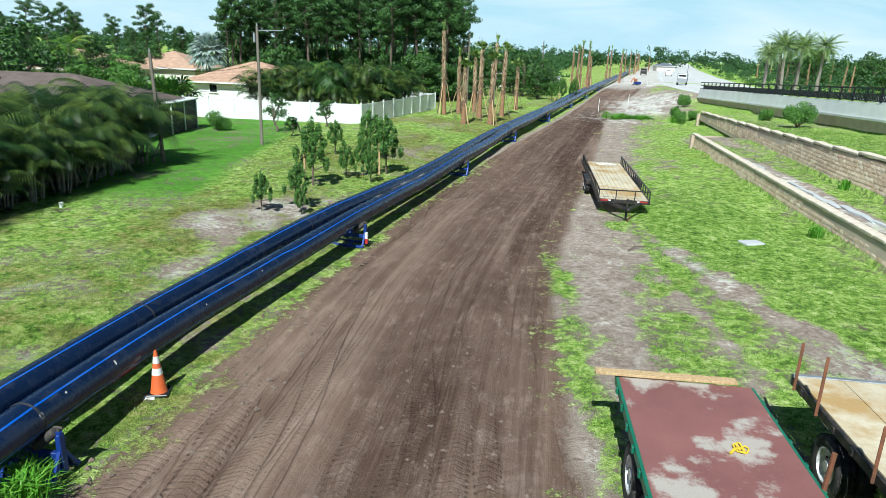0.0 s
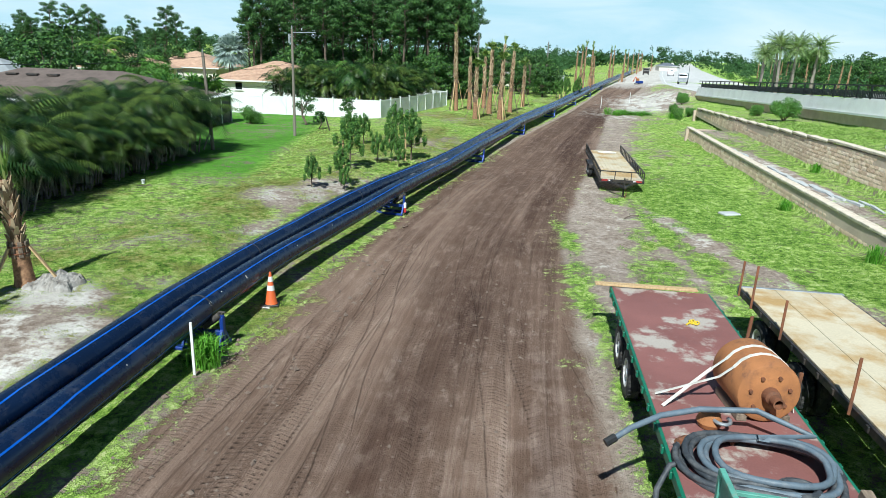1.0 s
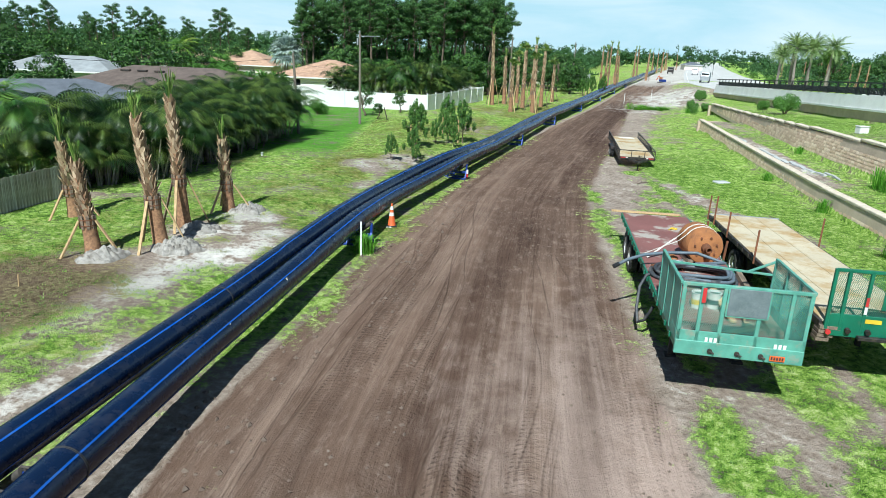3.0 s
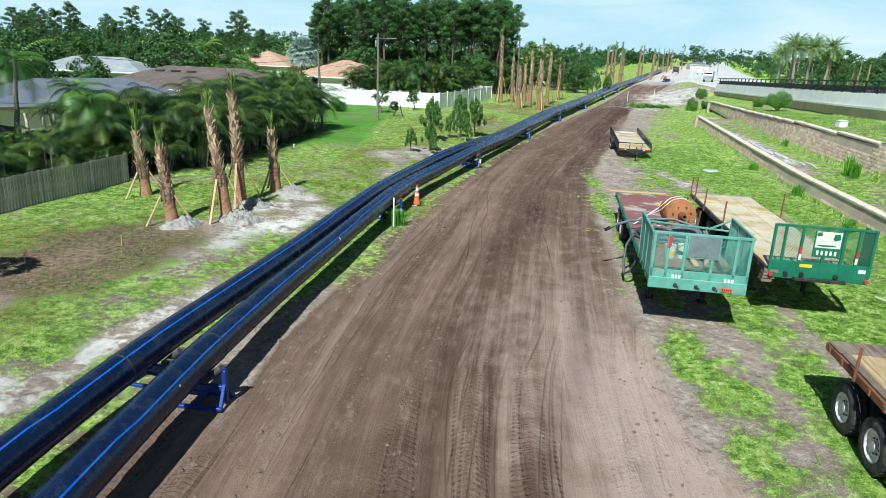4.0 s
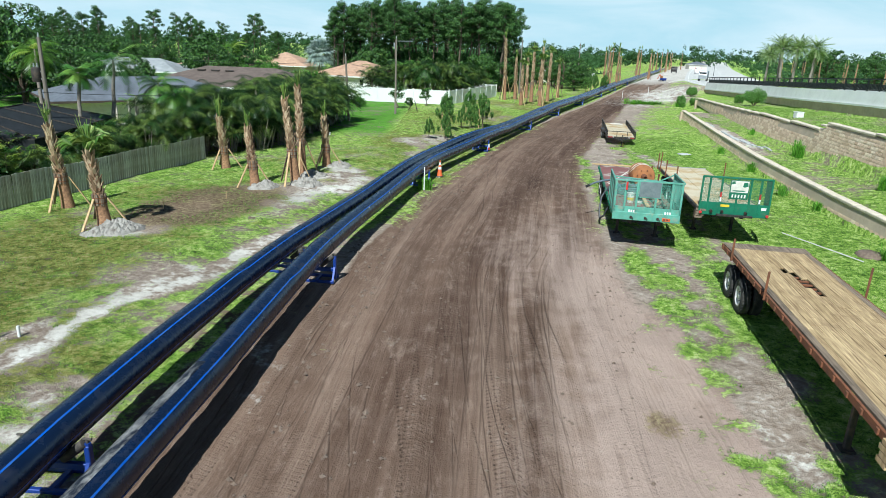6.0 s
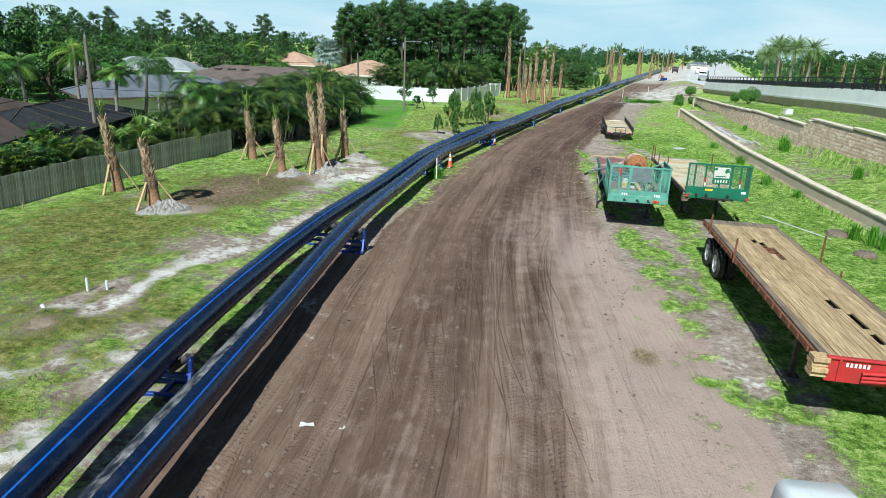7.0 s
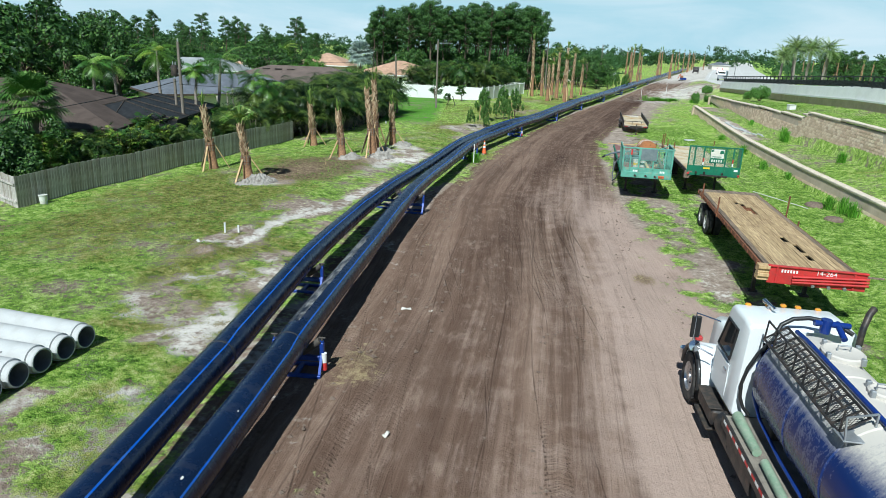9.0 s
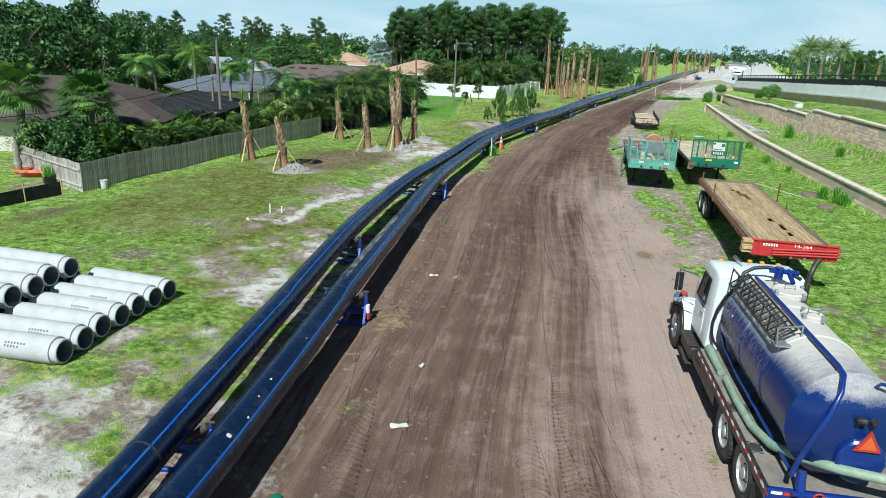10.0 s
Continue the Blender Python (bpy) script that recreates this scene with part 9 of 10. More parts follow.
def house(name, x, y, turn, w, d, eave, rise, over, roof_mat, label, windows=(), courses=0, wall_mat=None, vents=0, trim=None):
    hs = thing(name, pose(x, y, 0, 0, 0, turn), label, "house", "houses behind the fences")
    wall_mat = wall_mat or M_WALL_HOUSE
    t = 0.2
    part("wall", G().box((0, -d / 2 + t / 2, eave / 2), (w, t, eave)), wall_mat, hs)
    part("wall", G().box((0, d / 2 - t / 2, eave / 2), (w, t, eave)), wall_mat, hs)
    part("wall", G().box((-w / 2 + t / 2, 0, eave / 2), (t, d - 2 * t, eave)), wall_mat, hs)
    part("wall", G().box((w / 2 - t / 2, 0, eave / 2), (t, d - 2 * t, eave)), wall_mat, hs)
    roof = part("roof", hip_roof(w, d, eave + 0.1, rise, over), roof_mat, hs)
    if courses:
        part("tile_course", tile_courses(w, d, eave + 0.1, rise, over, courses), roof_mat, roof)["kind"] = "stuff"
    part("fascia", G().box((0, -d / 2 - over - 0.012, eave + 0.01), (w + 2 * over, 0.024, 0.16)).box((0, d / 2 + over + 0.012, eave + 0.01), (w + 2 * over, 0.024, 0.16)).box((-w / 2 - over - 0.012, 0, eave + 0.01), (0.024, d + 2 * over, 0.16)).box((w / 2 + over + 0.012, 0, eave + 0.01), (0.024, d + 2 * over, 0.16)), trim or M_WHITE, hs)
    for side, off, wz, ww, wh in windows:
        if side == "s":
            win = part("window", G().box((off, -d / 2 - 0.02, wz), (ww, 0.05, wh), 0.01), M_WHITE, hs)
            part("pane", G().box((off, -d / 2 - 0.05, wz), (ww - 0.14, 0.02, wh - 0.14)), M_GLASS_DARK, win)
            part("sill", G().box((off, -d / 2 - 0.07, wz - wh / 2 - 0.04), (ww + 0.1, 0.14, 0.06), 0.01), M_WHITE, win)
        else:
            win = part("window", G().box((w / 2 + 0.02, off, wz), (0.05, ww, wh), 0.01), M_WHITE, hs)
            part("pane", G().box((w / 2 + 0.05, off, wz), (0.02, ww - 0.14, wh - 0.14)), M_GLASS_DARK, win)
    for i in range(vents):
        k = 0.72
        part("roof_vent", G().box((-w * 0.22 + 1.5 * i, -(d / 2 + over) * (1 - k) + 0.1, eave + 0.1 + rise * k + 0.10), (0.8, 0.35, 0.14), 0.02), M_CHASSIS, roof)
    return hs


h1 = house("house", -31.5, 45.2, 2, 17.0, 9.5, 2.30, 1.75, 0.55, M_ROOF_BROWN, "single-storey house with long brown hipped roof behind palms", vents=3)
lan = part("lanai_roof", G().box((7.2, 4.2, 2.28), (4.6, 5.0, 0.10), 0.02), M_WHITE, h1, "white flat porch roof")
part("lanai_screen", G().box((9.3, 4.2, 1.15), (0.05, 4.6, 2.2)).box((7.2, 6.5, 1.15), (4.2, 0.05, 2.2)).box((7.2, 1.9, 1.15), (4.2, 0.05, 2.2)), M_SCREEN, h1, "dark porch screen")
for y in (1.9, 4.2, 6.5):
    part("lanai_post", G().box((9.35, y, 1.15), (0.09, 0.09, 2.3), 0.01), M_WHITE, h1)
house("house", -26.0, 77.5, 0, 12.0, 11.0, 2.30, 2.05, 0.6, M_ROOF_TAN, "white stucco house with tan tiled hip roof", (("s", -3.0, 1.7, 0.9, 0.9), ("s", 1.2, 1.6, 0.7, 0.9), ("s", 4.2, 1.6, 1.2, 1.1), ("e", -2, 1.6, 1.0, 1.0)), 14, M_WHITE)
house("house", -52.5, 61.5, 4, 12.6, 6.6, 2.5, 1.5, 0.5, M_ROOF_PALE, "house with pale grey roof among garden trees")
house("house", -34.5, 31.4, 45, 14.6, 8.2, 1.95, 1.55, 0.6, M_ROOF_GREY, "house with blue-grey shingled hip roof behind palms", trim=M_ROOF_DARK)
house("house", -35.6, 4.6, 16, 15, 11, 1.95, 2.2, 0.7, M_ROOF_DARK, "house with broad dark brown hipped roof", trim=M_ROOF_DARK)
house("house", -50.0, 84, 0, 12, 10, 2.6, 2.2, 0.6, M_ROOF_TAN, "distant house with red-tan roof in the trees")
house("house", -45.0, 98, 0, 10, 10, 2.6, 2.2, 0.6, M_ROOF_TAN, "distant house with red-tan roof in the trees")
house("house", 118, 196, 0, 13, 10, 2.6, 2.4, 0.6, M_ROOF_BROWN, "distant house with brown roof across the roadway")
house("house", 2.0, 133, 0, 11, 9, 2.6, 2.2, 0.6, M_ROOF_DARK, "distant dark-roofed house behind the verge palms")
house("house", 93, 352, 0, 9, 8, 2.4, 1.5, 0.6, M_ROOF_GREY, "distant grey-roofed building at the end of the road")


def pool_cage():
    """Black screen enclosure with white struts behind the fence."""
    pc = thing("pool_cage", pose(-29.3, 8.8, 0, 0, 0, 12), "black screened pool enclosure beside the brown house", "screen enclosure")
    w, d, h, top = 7.5, 10.0, 2.2, 3.1
    part("screen_roof", hip_roof(w, d, h, top - h, 0.02, ridge=3.0), M_SCREEN, pc)
    part("screen_wall", G().box((0, -d / 2, h / 2), (w, 0.04, h)).box((w / 2, 0, h / 2), (0.04, d, h)).box((-w / 2, 0, h / 2), (0.04, d, h)).box((0, d / 2, h / 2), (w, 0.04, h)), M_SCREEN, pc)
    for a, b in (((-w / 2, -d / 2, h), (0, -3.0, top)), ((w / 2, -d / 2, h), (0, -3.0, top)), ((w / 2, d / 2, h), (0, 3.0, top)), ((-w / 2, d / 2, h), (0, 3.0, top)), ((0, -3, top), (0, 3, top)), ((w / 2, 0, h), (0, 0, top)), ((w / 2, -2.5, h), (0, -2.0, top)), ((w / 2, 2.5, h), (0, 2.0, top)), ((0, -d / 2, h), (0, -3, top)), ((w / 2, -d / 2, h), (w / 2, d / 2, h)), ((-w / 2, -d / 2, h), (w / 2, -d / 2, h))):
        part("strut", G().bar(Vector(a) + Vector((0, 0, 0.03)), Vector(b) + Vector((0, 0, 0.03)), 0.05), M_CHASSIS, pc)


pool_cage()


# ---------------------------------------------------------------- fences
def board_fence():
    f = thing("board_fence", Matrix(), "weathered grey board fence round a garden", "fence", kind="")
    board = [G().box((0, 0, 0.68 + 0.006 * k), (0.142, 0.02, 1.36 + 0.012 * k), 0.003).mesh("board", M_FENCEWOOD) for k in range(3)]
    runs = [((-24.05, -9.0), (-20.6, 13.4)), ((-24.05, -9.0), (-31.0, -5.1))]
    for a, b in runs:
        a, b = Vector((*a, 0)), Vector((*b, 0))
        n = int((b - a).length / 0.146)
        ang = math.atan2(b.y - a.y, b.x - a.x)
        for i in range(n):
            p = a + (b - a) * ((i + 0.5) / n)
            ob = part("board", board[int(rng.integers(3))], M_FENCEWOOD, f, m=Matrix.Translation((p.x, p.y, float(ground_z(p.x, p.y)) - 0.05)) @ Matrix.Rotation(ang, 4, "Z") @ Matrix.Rotation(radians(rng.normal(0, 0.5)), 4, "Y"))
        for h in (0.30, 1.05):
            off = Vector((-(b - a).y, (b - a).x, 0)).normalized() * 0.05
            part("fence_rail", G().bar(a + off + Vector((0, 0, h)), b + off + Vector((0, 0, h)), 0.04, 0.09), M_FENCEWOOD, f)


board_fence()


def vinyl_fence():
    f = thing("vinyl_fence", Matrix(), "white vinyl privacy fence round a lawn", "fence")
    pts = [(-26.5, 58.9), (-10.7, 58.9), (-5.45, 76.8), (-9.5, 80.0)]
    for k, (a, b) in enumerate(zip(pts[:-1], pts[1:])):
        a, b = Vector((*a, 0)), Vector((*b, 0))
        n = max(1, round((b - a).length / 2.25))
        for i in range(n):
            p, q = a + (b - a) * (i / n), a + (b - a) * ((i + 1) / n)
            part("fence_post", G().box((p.x, p.y, 0.93), (0.13, 0.13, 1.90), 0.01).box((p.x, p.y, 1.90), (0.16, 0.16, 0.05), 0.015), M_VINYL, f)
            part("fence_panel", G().bar(p + Vector((0, 0, 0.90)), q + Vector((0, 0, 0.90)), 0.04, 1.55), M_VINYL, f)
            part("fence_rail", G().bar(p + Vector((0, 0, 1.72)), q + Vector((0, 0, 1.72)), 0.06, 0.12, 0.01), M_VINYL, f)
            part("fence_rail", G().bar(p + Vector((0, 0, 0.14)), q + Vector((0, 0, 0.14)), 0.06, 0.12, 0.01), M_VINYL, f)
    part("fence_post", G().box((pts[-1][0], pts[-1][1], 0.93), (0.13, 0.13, 1.90), 0.01), M_VINYL, f)


vinyl_fence()
sf = thing("silt_fence", Matrix(), "low black silt fence at the lawn's edge", "fence")
pts = [(-24.5, -9.8), (-24.9, -11.5), (-25.4, -14.5), (-26.0, -18)]
for a, b in zip(pts[:-1], pts[1:]):
    part("fabric", G().bar((*a, 0.32), (*b, 0.32), 0.02, 0.68), M_SILT, sf)
for p in pts:
    part("stake", G().box((p[0] + 0.04, p[1], 0.42), (0.045, 0.045, 0.9), 0.004), M_TIMBER, sf)
post = thing("white_post", pose(-25.6, -13.6, 0), "white plastic post in front of the garden", "post")
part("post", G().box((0, 0, 0.7), (0.1, 0.1, 1.4), 0.01), M_VINYL, post)


# ---------------------------------------------------------------- poles and wires
def utility_pole(x, y, h, label, arm=False, can=False, lean=0.0):
    p = thing("utility_pole", pose(x, y, 0, 0, lean, 0), label, "utility pole", "utility poles")
    part("shaft", G().tube([(0, 0, -0.2), (0, 0, h)], [0.115, 0.085], 12), M_POLE, p, smooth=40)
    if can:
        part("transformer", G().lathe([(0.001, 0), (0.20, 0.0), (0.22, 0.04), (0.22, 0.60), (0.19, 0.68), (0.001, 0.70)], 18, Matrix.Translation((-0.36, 0, h - 2.1))), M_CHASSIS, p, "grey transformer can", smooth=40)
        part("bracket", G().bar((-0.2, 0, h - 1.6), (0, 0, h - 1.6), 0.06).bar((-0.2, 0, h - 1.95), (0, 0, h - 1.95), 0.06), M_GALV, p)
        for dx in (-0.45, -0.27):
            part("insulator", G().lathe([(0.001, 0), (0.04, 0), (0.05, 0.08), (0.03, 0.10), (0.04, 0.18), (0.001, 0.2)], 10, Matrix.Translation((dx, 0, h - 1.4))), M_GALV, p)
    part("insulator", G().lathe([(0.001, 0), (0.04, 0), (0.055, 0.1), (0.03, 0.13), (0.04, 0.2), (0.001, 0.22)], 10, Matrix.Translation((0, 0, h))), M_GALV, p)
    if arm:
        part("arm", G().bar((0, 0, h - 0.25), (1.7, 0, h - 0.2), 0.05).box((-0.2, 0, h - 0.7), (0.14, 0.14, 0.6), 0.03), M_GALV, p)
    return p


POLES = [(-17.8, 36.7, 5.9), (-14.85, 44.6, 7.6), (-25.55, 7.2, 6.75)]
utility_pole(*POLES[0], "leaning grey timber pole by the palm hedge", lean=-2.5)
utility_pole(*POLES[1], "grey timber utility pole on the lawn", arm=True)
utility_pole(*POLES[2], "timber utility pole carrying a transformer", can=True)
utility_pole(-27.4, 9.7, 4.3, "slender pale pole beside the transformer pole")
utility_pole(-2.0, 84, 8.4, "grey timber utility pole by the far wood", can=True)
utility_pole(10, 118, 8.5, "distant timber utility pole")
utility_pole(26, 196, 9, "distant timber utility pole")


def wire(name, a, b, sag, r=0.012):
    w = thing(name, Matrix(), "thin black overhead wire between poles", "wire", "overhead wires")
    a, b = Vector(a), Vector(b)
    pts = [a + (b - a) * t - Vector((0, 0, sag * 4 * t * (1 - t))) for t in np.linspace(0, 1, 14)]
    part("cable", G().tube(pts, r, 5), M_BLACKPLASTIC, w)


wire("overhead_wire", (-25.65, 6.8, 6.7), (-17.8, 36.7, 5.7), 0.8)
wire("overhead_wire", (-25.5, 6.8, 4.4), (-29.5, -22, 3.9), 0.9, 0.02)
wire("overhead_wire", (-17.6, 36.7, 5.2), (-14.85, 44.6, 5.4), 0.4)
wire("overhead_wire", (-14.85, 44.6, 5.2), (-24, 64.5, 3.4), 0.5)
wire("overhead_wire", (-14.85, 44.6, 3.9), (-31, 44.0, 3.3), 0.5)
wire("overhead_wire", (-14.85, 44.6, 7.4), (-2.0, 84, 8.2), 0.9)
wire("overhead_wire", (-25.5, 6.8, 4.2), (-18.0, 36.5, 4.0), 0.7)


# ---------------------------------------------------------------- concrete pipes
def concrete_pipes():
    L, R = 2.45, 0.305

    def make():
        prof = [(R, 0.0), (R, L - 0.16), (R - 0.035, L - 0.15), (R - 0.035, L - 0.02), (R - 0.05, L), (R - 0.075, L), (R - 0.075, 0.12), (R - 0.03, 0.10), (R - 0.03, 0.0)]
        outer = G().lathe(prof, 28, close=True)
        # the bore is a darker sleeve: shade inside the pipe, put into its colour
        bore = G().lathe([(R - 0.0765, L - 0.005), (R - 0.0765, 0.125)], 28)
        return outer.mesh("barrel", M_CONC_PIPE, 35), bore.mesh("bore", M_CONC_IN, 60)

    barrel, bore = make()
    print_bar = G().box((0, 0, 0), (0.045, 0.004, 0.038)).mesh("print_bar", M_PRINT)
    front = [(-12.90 + 0.035 * max(0, i - 2) + 0.02 * (i % 2), -24.14 + 0.632 * i, R, -1.0 - 1.1 * i) for i in range(7)]
    behind = [(-15.70 + 0.03 * (i % 2), -24.06 + 0.632 * i, R, -1.0 - 1.1 * i) for i in range(7)]
    upper = [(-15.24 + 0.06 * (i % 3), -23.54 + 0.66 * i, R + 0.535, -1.5 - 0.8 * i) for i in range(5)]
    for i, (x, y, z, turn) in enumerate(front + behind + upper):
        m = Matrix.Translation((x, y, float(ground_z(x, y)) + z + 0.004)) @ Matrix.Rotation(radians(turn), 4, "Z") @ Matrix.Rotation(radians(90), 4, "Y") @ Matrix.Translation((0, 0, -L))
        ob = thing("concrete_pipe", m, "grey concrete drain pipe, stacked on a second layer" if i >= 14 else "grey concrete drain pipe lying on the grass", "concrete pipe", "stack of concrete drain pipes")
        part("barrel", barrel, M_CONC_PIPE, ob)
        part("bore", bore, M_CONC_IN, ob, "bore darkened for the shade inside")
        if i in (0, 1, 3, 4):
            for r in range(2):
                for k in range(7 - 2 * r):
                    a = radians(232 + 14 * r)
                    t = Matrix.Translation(((R + 0.002) * math.cos(a), (R + 0.002) * math.sin(a), 1.25 + 0.075 * k)) @ Matrix.Rotation(a + radians(90), 4, "Z")
                    part("print_bar", print_bar, M_PRINT, ob, m=t)


concrete_pipes()


# ---------------------------------------------------------------- things along the road
def traffic_cone(x, y, turn):
    c = thing("traffic_cone", pose(x, y, float(ground_z(x, y)), 0, 0, turn), "orange traffic cone with two white bands beside the pipe", "traffic cone")
    part("base", G().box((0, 0, 0.025), (0.40, 0.40, 0.05), 0.015), M_BLACKPLASTIC, c, "black rubber base")
    part("body", G().lathe([(0.165, 0.05), (0.15, 0.08), (0.030, 0.90), (0.020, 0.92), (0.001, 0.92)], 22), M_ORANGE, c, smooth=40)
    for a, b in ((0.42, 0.56), (0.66, 0.80)):
        ra, rb = 0.15 - 0.12 * (a - 0.08) / 0.82 + 0.003, 0.15 - 0.12 * (b - 0.08) / 0.82 + 0.003
        part("band", G().lathe([(ra, a), (rb, b)], 22), M_WHITE, c, "white reflective band", smooth=40)


traffic_cone(-6.52, 12.75, 12)
st = thing("marker_stake", pose(-6.86, 8.75, 0), "white marker stake beside tall grass", "stake")
part("post", G().box((0, 0, 0.60), (0.055, 0.03, 1.25), 0.004), M_WHITE, st)
for i, (x, y, h) in enumerate(((-14.04, -10.95, 0.42), (-13.65, -10.68, 0.30))):
    p = thing("pipe_stub", pose(x, y, float(ground_z(x, y)) - 0.03), "short white plastic pipe stub standing in sand", "pipe stub", "white stubs")
    part("tube", G().tube([(0, 0, 0), (0, 0, h)], 0.035, 12), M_WHITE, p, smooth=40)
p = thing("white_pipe_stub", pose(-16.4, 25.3, 0), "white capped pipe standing in the grass by the hedge", "pipe stub", "white stubs")
part("tube", G().tube([(0, 0, 0), (0, 0, 0.42)], 0.07, 12).tube([(0, 0, 0.42), (0, 0, 0.48)], 0.085, 12), M_WHITE, p, smooth=40)
b = thing("bucket", pose(-23.6, -8.1, float(ground_z(-23.6, -8.1))), "white bucket standing by the board fence", "bucket")
part("pail", G().lathe([(0.001, 0), (0.14, 0), (0.165, 0.36), (0.18, 0.36), (0.18, 0.39), (0.14, 0.39), (0.12, 0.03), (0.001, 0.03)], 16), M_BUCKET, b, smooth=40)
for x, y, s, turn in ((-5.44, -24.5, 0.26, 20), (-5.62, -15.8 + 0.0, 0.12, 60), (-6.33, -15.8, 0.20, 10), (-5.5, -21.9, 0.15, 75), (-7.9, 11.6, 0.34, 30), (-6.6, 12.5, 0.16, 0)):
    t = thing("paper_scrap", pose(x, y, float(ground_z(x, y)) + 0.005, 0, 0, turn) @ Matrix.Scale(0.72, 4), "crumpled pale scrap lying on the dirt", "litter", "scraps on the ground")
    part("sheet", G().add([(-s, -s * 0.3, 0.0), (-0.1 * s, -s * 0.45, 0.05), (s, -0.2 * s, 0.0), (0.8 * s, s * 0.35, 0.04), (0, s * 0.3, 0.02), (-0.9 * s, s * 0.4, 0.06), (-s, -s * 0.3, -0.015), (-0.1 * s, -s * 0.45, 0.03), (s, -0.2 * s, -0.015), (0.8 * s, s * 0.35, 0.02), (0, s * 0.3, 0.0), (-0.9 * s, s * 0.4, 0.04)], [(0, 1, 4, 5), (1, 2, 3, 4), (11, 10, 7, 6), (10, 9, 8, 7), (0, 6, 7, 1), (1, 7, 8, 2), (2, 8, 9, 3), (3, 9, 10, 4), (4, 10, 11, 5), (5, 11, 6, 0)]), M_STRAP, t)
mh = thing("concrete_slab", pose(9.95, 25.7, float(ground_z(9.95, 25.7)), 0, 0, 15), "flat broken concrete slab in the grass", "slab")
part("slab", G().box((0, 0, 0.03), (0.8, 0.55, 0.10), 0.03), M_CONC_PIPE, mh)
box = thing("white_box", pose(19.5, 31.0, 2.68, 0, 0, 10), "white utility box on the upper terrace", "utility box")
part("cabinet", G().box((0, 0, 0.25), (0.6, 0.5, 0.45), 0.04), M_WHITE, box)
part("lid", G().box((0, 0, 0.49), (0.66, 0.56, 0.05), 0.02), M_WHITE, box)
for k in range(22):
    y = 23.6 + 17.5 * (k + rng.uniform(0, 0.8)) / 22
    x = float(np.interp(y, [23.6, 25.5, 27.5, 33, 41], [15.4, 14.95, 14.6, 15.0, 15.4])) + rng.uniform(-0.25, 0.25)
    if 34.5 < y < 37.5:
        continue
    z = 0.95 + 0.13 * (x - float(wall1_x(y))) / 3.5 + float(ripple(x, y))
    piece = thing("broken_slab", pose(x, y, z - 0.05, rng.uniform(-2, 2), rng.uniform(-5, 5), rng.uniform(-9, 5)), "pale narrow concrete strip on the grassy terrace", "rubble", "broken concrete on the terrace")
    w, d = rng.uniform(0.09, 0.17), rng.uniform(0.45, 1.05)
    part("slab", G().add([(-w, -d, 0), (w * 0.7, -d * 0.8, 0), (w, d * 0.5, 0), (w * 0.2, d, 0), (-w * 0.9, d * 0.7, 0), (-w * 0.95, -d * 0.95, 0.11), (w * 0.66, -d * 0.76, 0.10), (w * 0.94, d * 0.48, 0.11), (w * 0.2, d * 0.95, 0.10), (-w * 0.85, d * 0.66, 0.11)], [(4, 3, 2, 1, 0), (5, 6, 7, 8, 9), (0, 1, 6, 5), (1, 2, 7, 6), (2, 3, 8, 7), (3, 4, 9, 8), (4, 0, 5, 9)]), M_CONC_PIPE, piece)
pv = thing("loose_pipe", pose(9.4, 2.0, 0.22, 0, 0, 24), "thin white plastic pipe lying in the grass", "pipe")
part("tube", G().tube([(0, -1.9, 0.05), (0, 0, 0.06), (0.05, 1.9, 0.05)], 0.02, 8), M_CONC, pv)
for x, y, r in ((10.6, -1.6, 0.42), (10.9, 1.3, 0.5)):
    rk = thing("flat_rock", pose(x, y, float(ground_z(x, y)) - 0.03, 0, 0, 40 * x), "flat grey stone by the low wall", "rock", "stones by the wall")
    part("stone", G().lathe([(0.001, 0.0), (r, 0.02), (r * 0.94, 0.12), (r * 0.7, 0.19), (0.001, 0.21)], 9), M_CLOD, rk, smooth=60)
br = thing("fallen_branch", pose(5.4, 24.4, 0.08, 0, 0, 40), "dark twig lying on bare ground", "branch")
part("twig", G().tube([(-0.5, 0, 0.03), (0, 0.05, 0.08), (0.4, -0.05, 0.05)], 0.025, 6).tube([(0, 0.05, 0.07), (0.2, 0.3, 0.1)], 0.015, 5), M_BARK, br)
pl = thing("buried_pipe", pose(-13.55, -12.5, 0.16, 0, 0, 0), "bent grey pipe lying in a dug patch", "pipe")
part("tube", G().tube([(-0.9, 0.3, 0.22), (-0.75, 0.25, 0.05), (0.0, 0.0, 0.02), (0.9, -0.2, 0.04)], 0.05, 8), M_CONC, pl)
bo = thing("orange_tarp", pose(-28.6, -6.6, 0, 0, 0, 20), "crumpled orange plastic boat in the garden", "boat")
part("hull", G().lathe([(0.001, 0.02), (0.5, 0.06), (0.75, 0.30), (0.68, 0.42), (0.4, 0.34), (0.001, 0.30)], 10, Matrix.Diagonal((1.3, 0.8, 1, 1))), M_ORANGE, bo, smooth=60)
pot = thing("plant_pot", pose(-26.7, -7.9, 0), "black pot with a green plant by the fence", "plant pot")
part("pot", G().lathe([(0.001, 0), (0.22, 0), (0.28, 0.4), (0.24, 0.4), (0.001, 0.36)], 14), M_BLACKPLASTIC, pot, smooth=40)
part("leaves", quads("leaves", np.array(blade_tuft(40, 0.7, 0.5, 0.02)) + np.array([0, 0, 0.35]), M_TALLGRASS), M_TALLGRASS, pot)
gl = thing("green_valve", pose(-6.75, -27.3, 0.02), "small green valve beside the pipe", "valve")
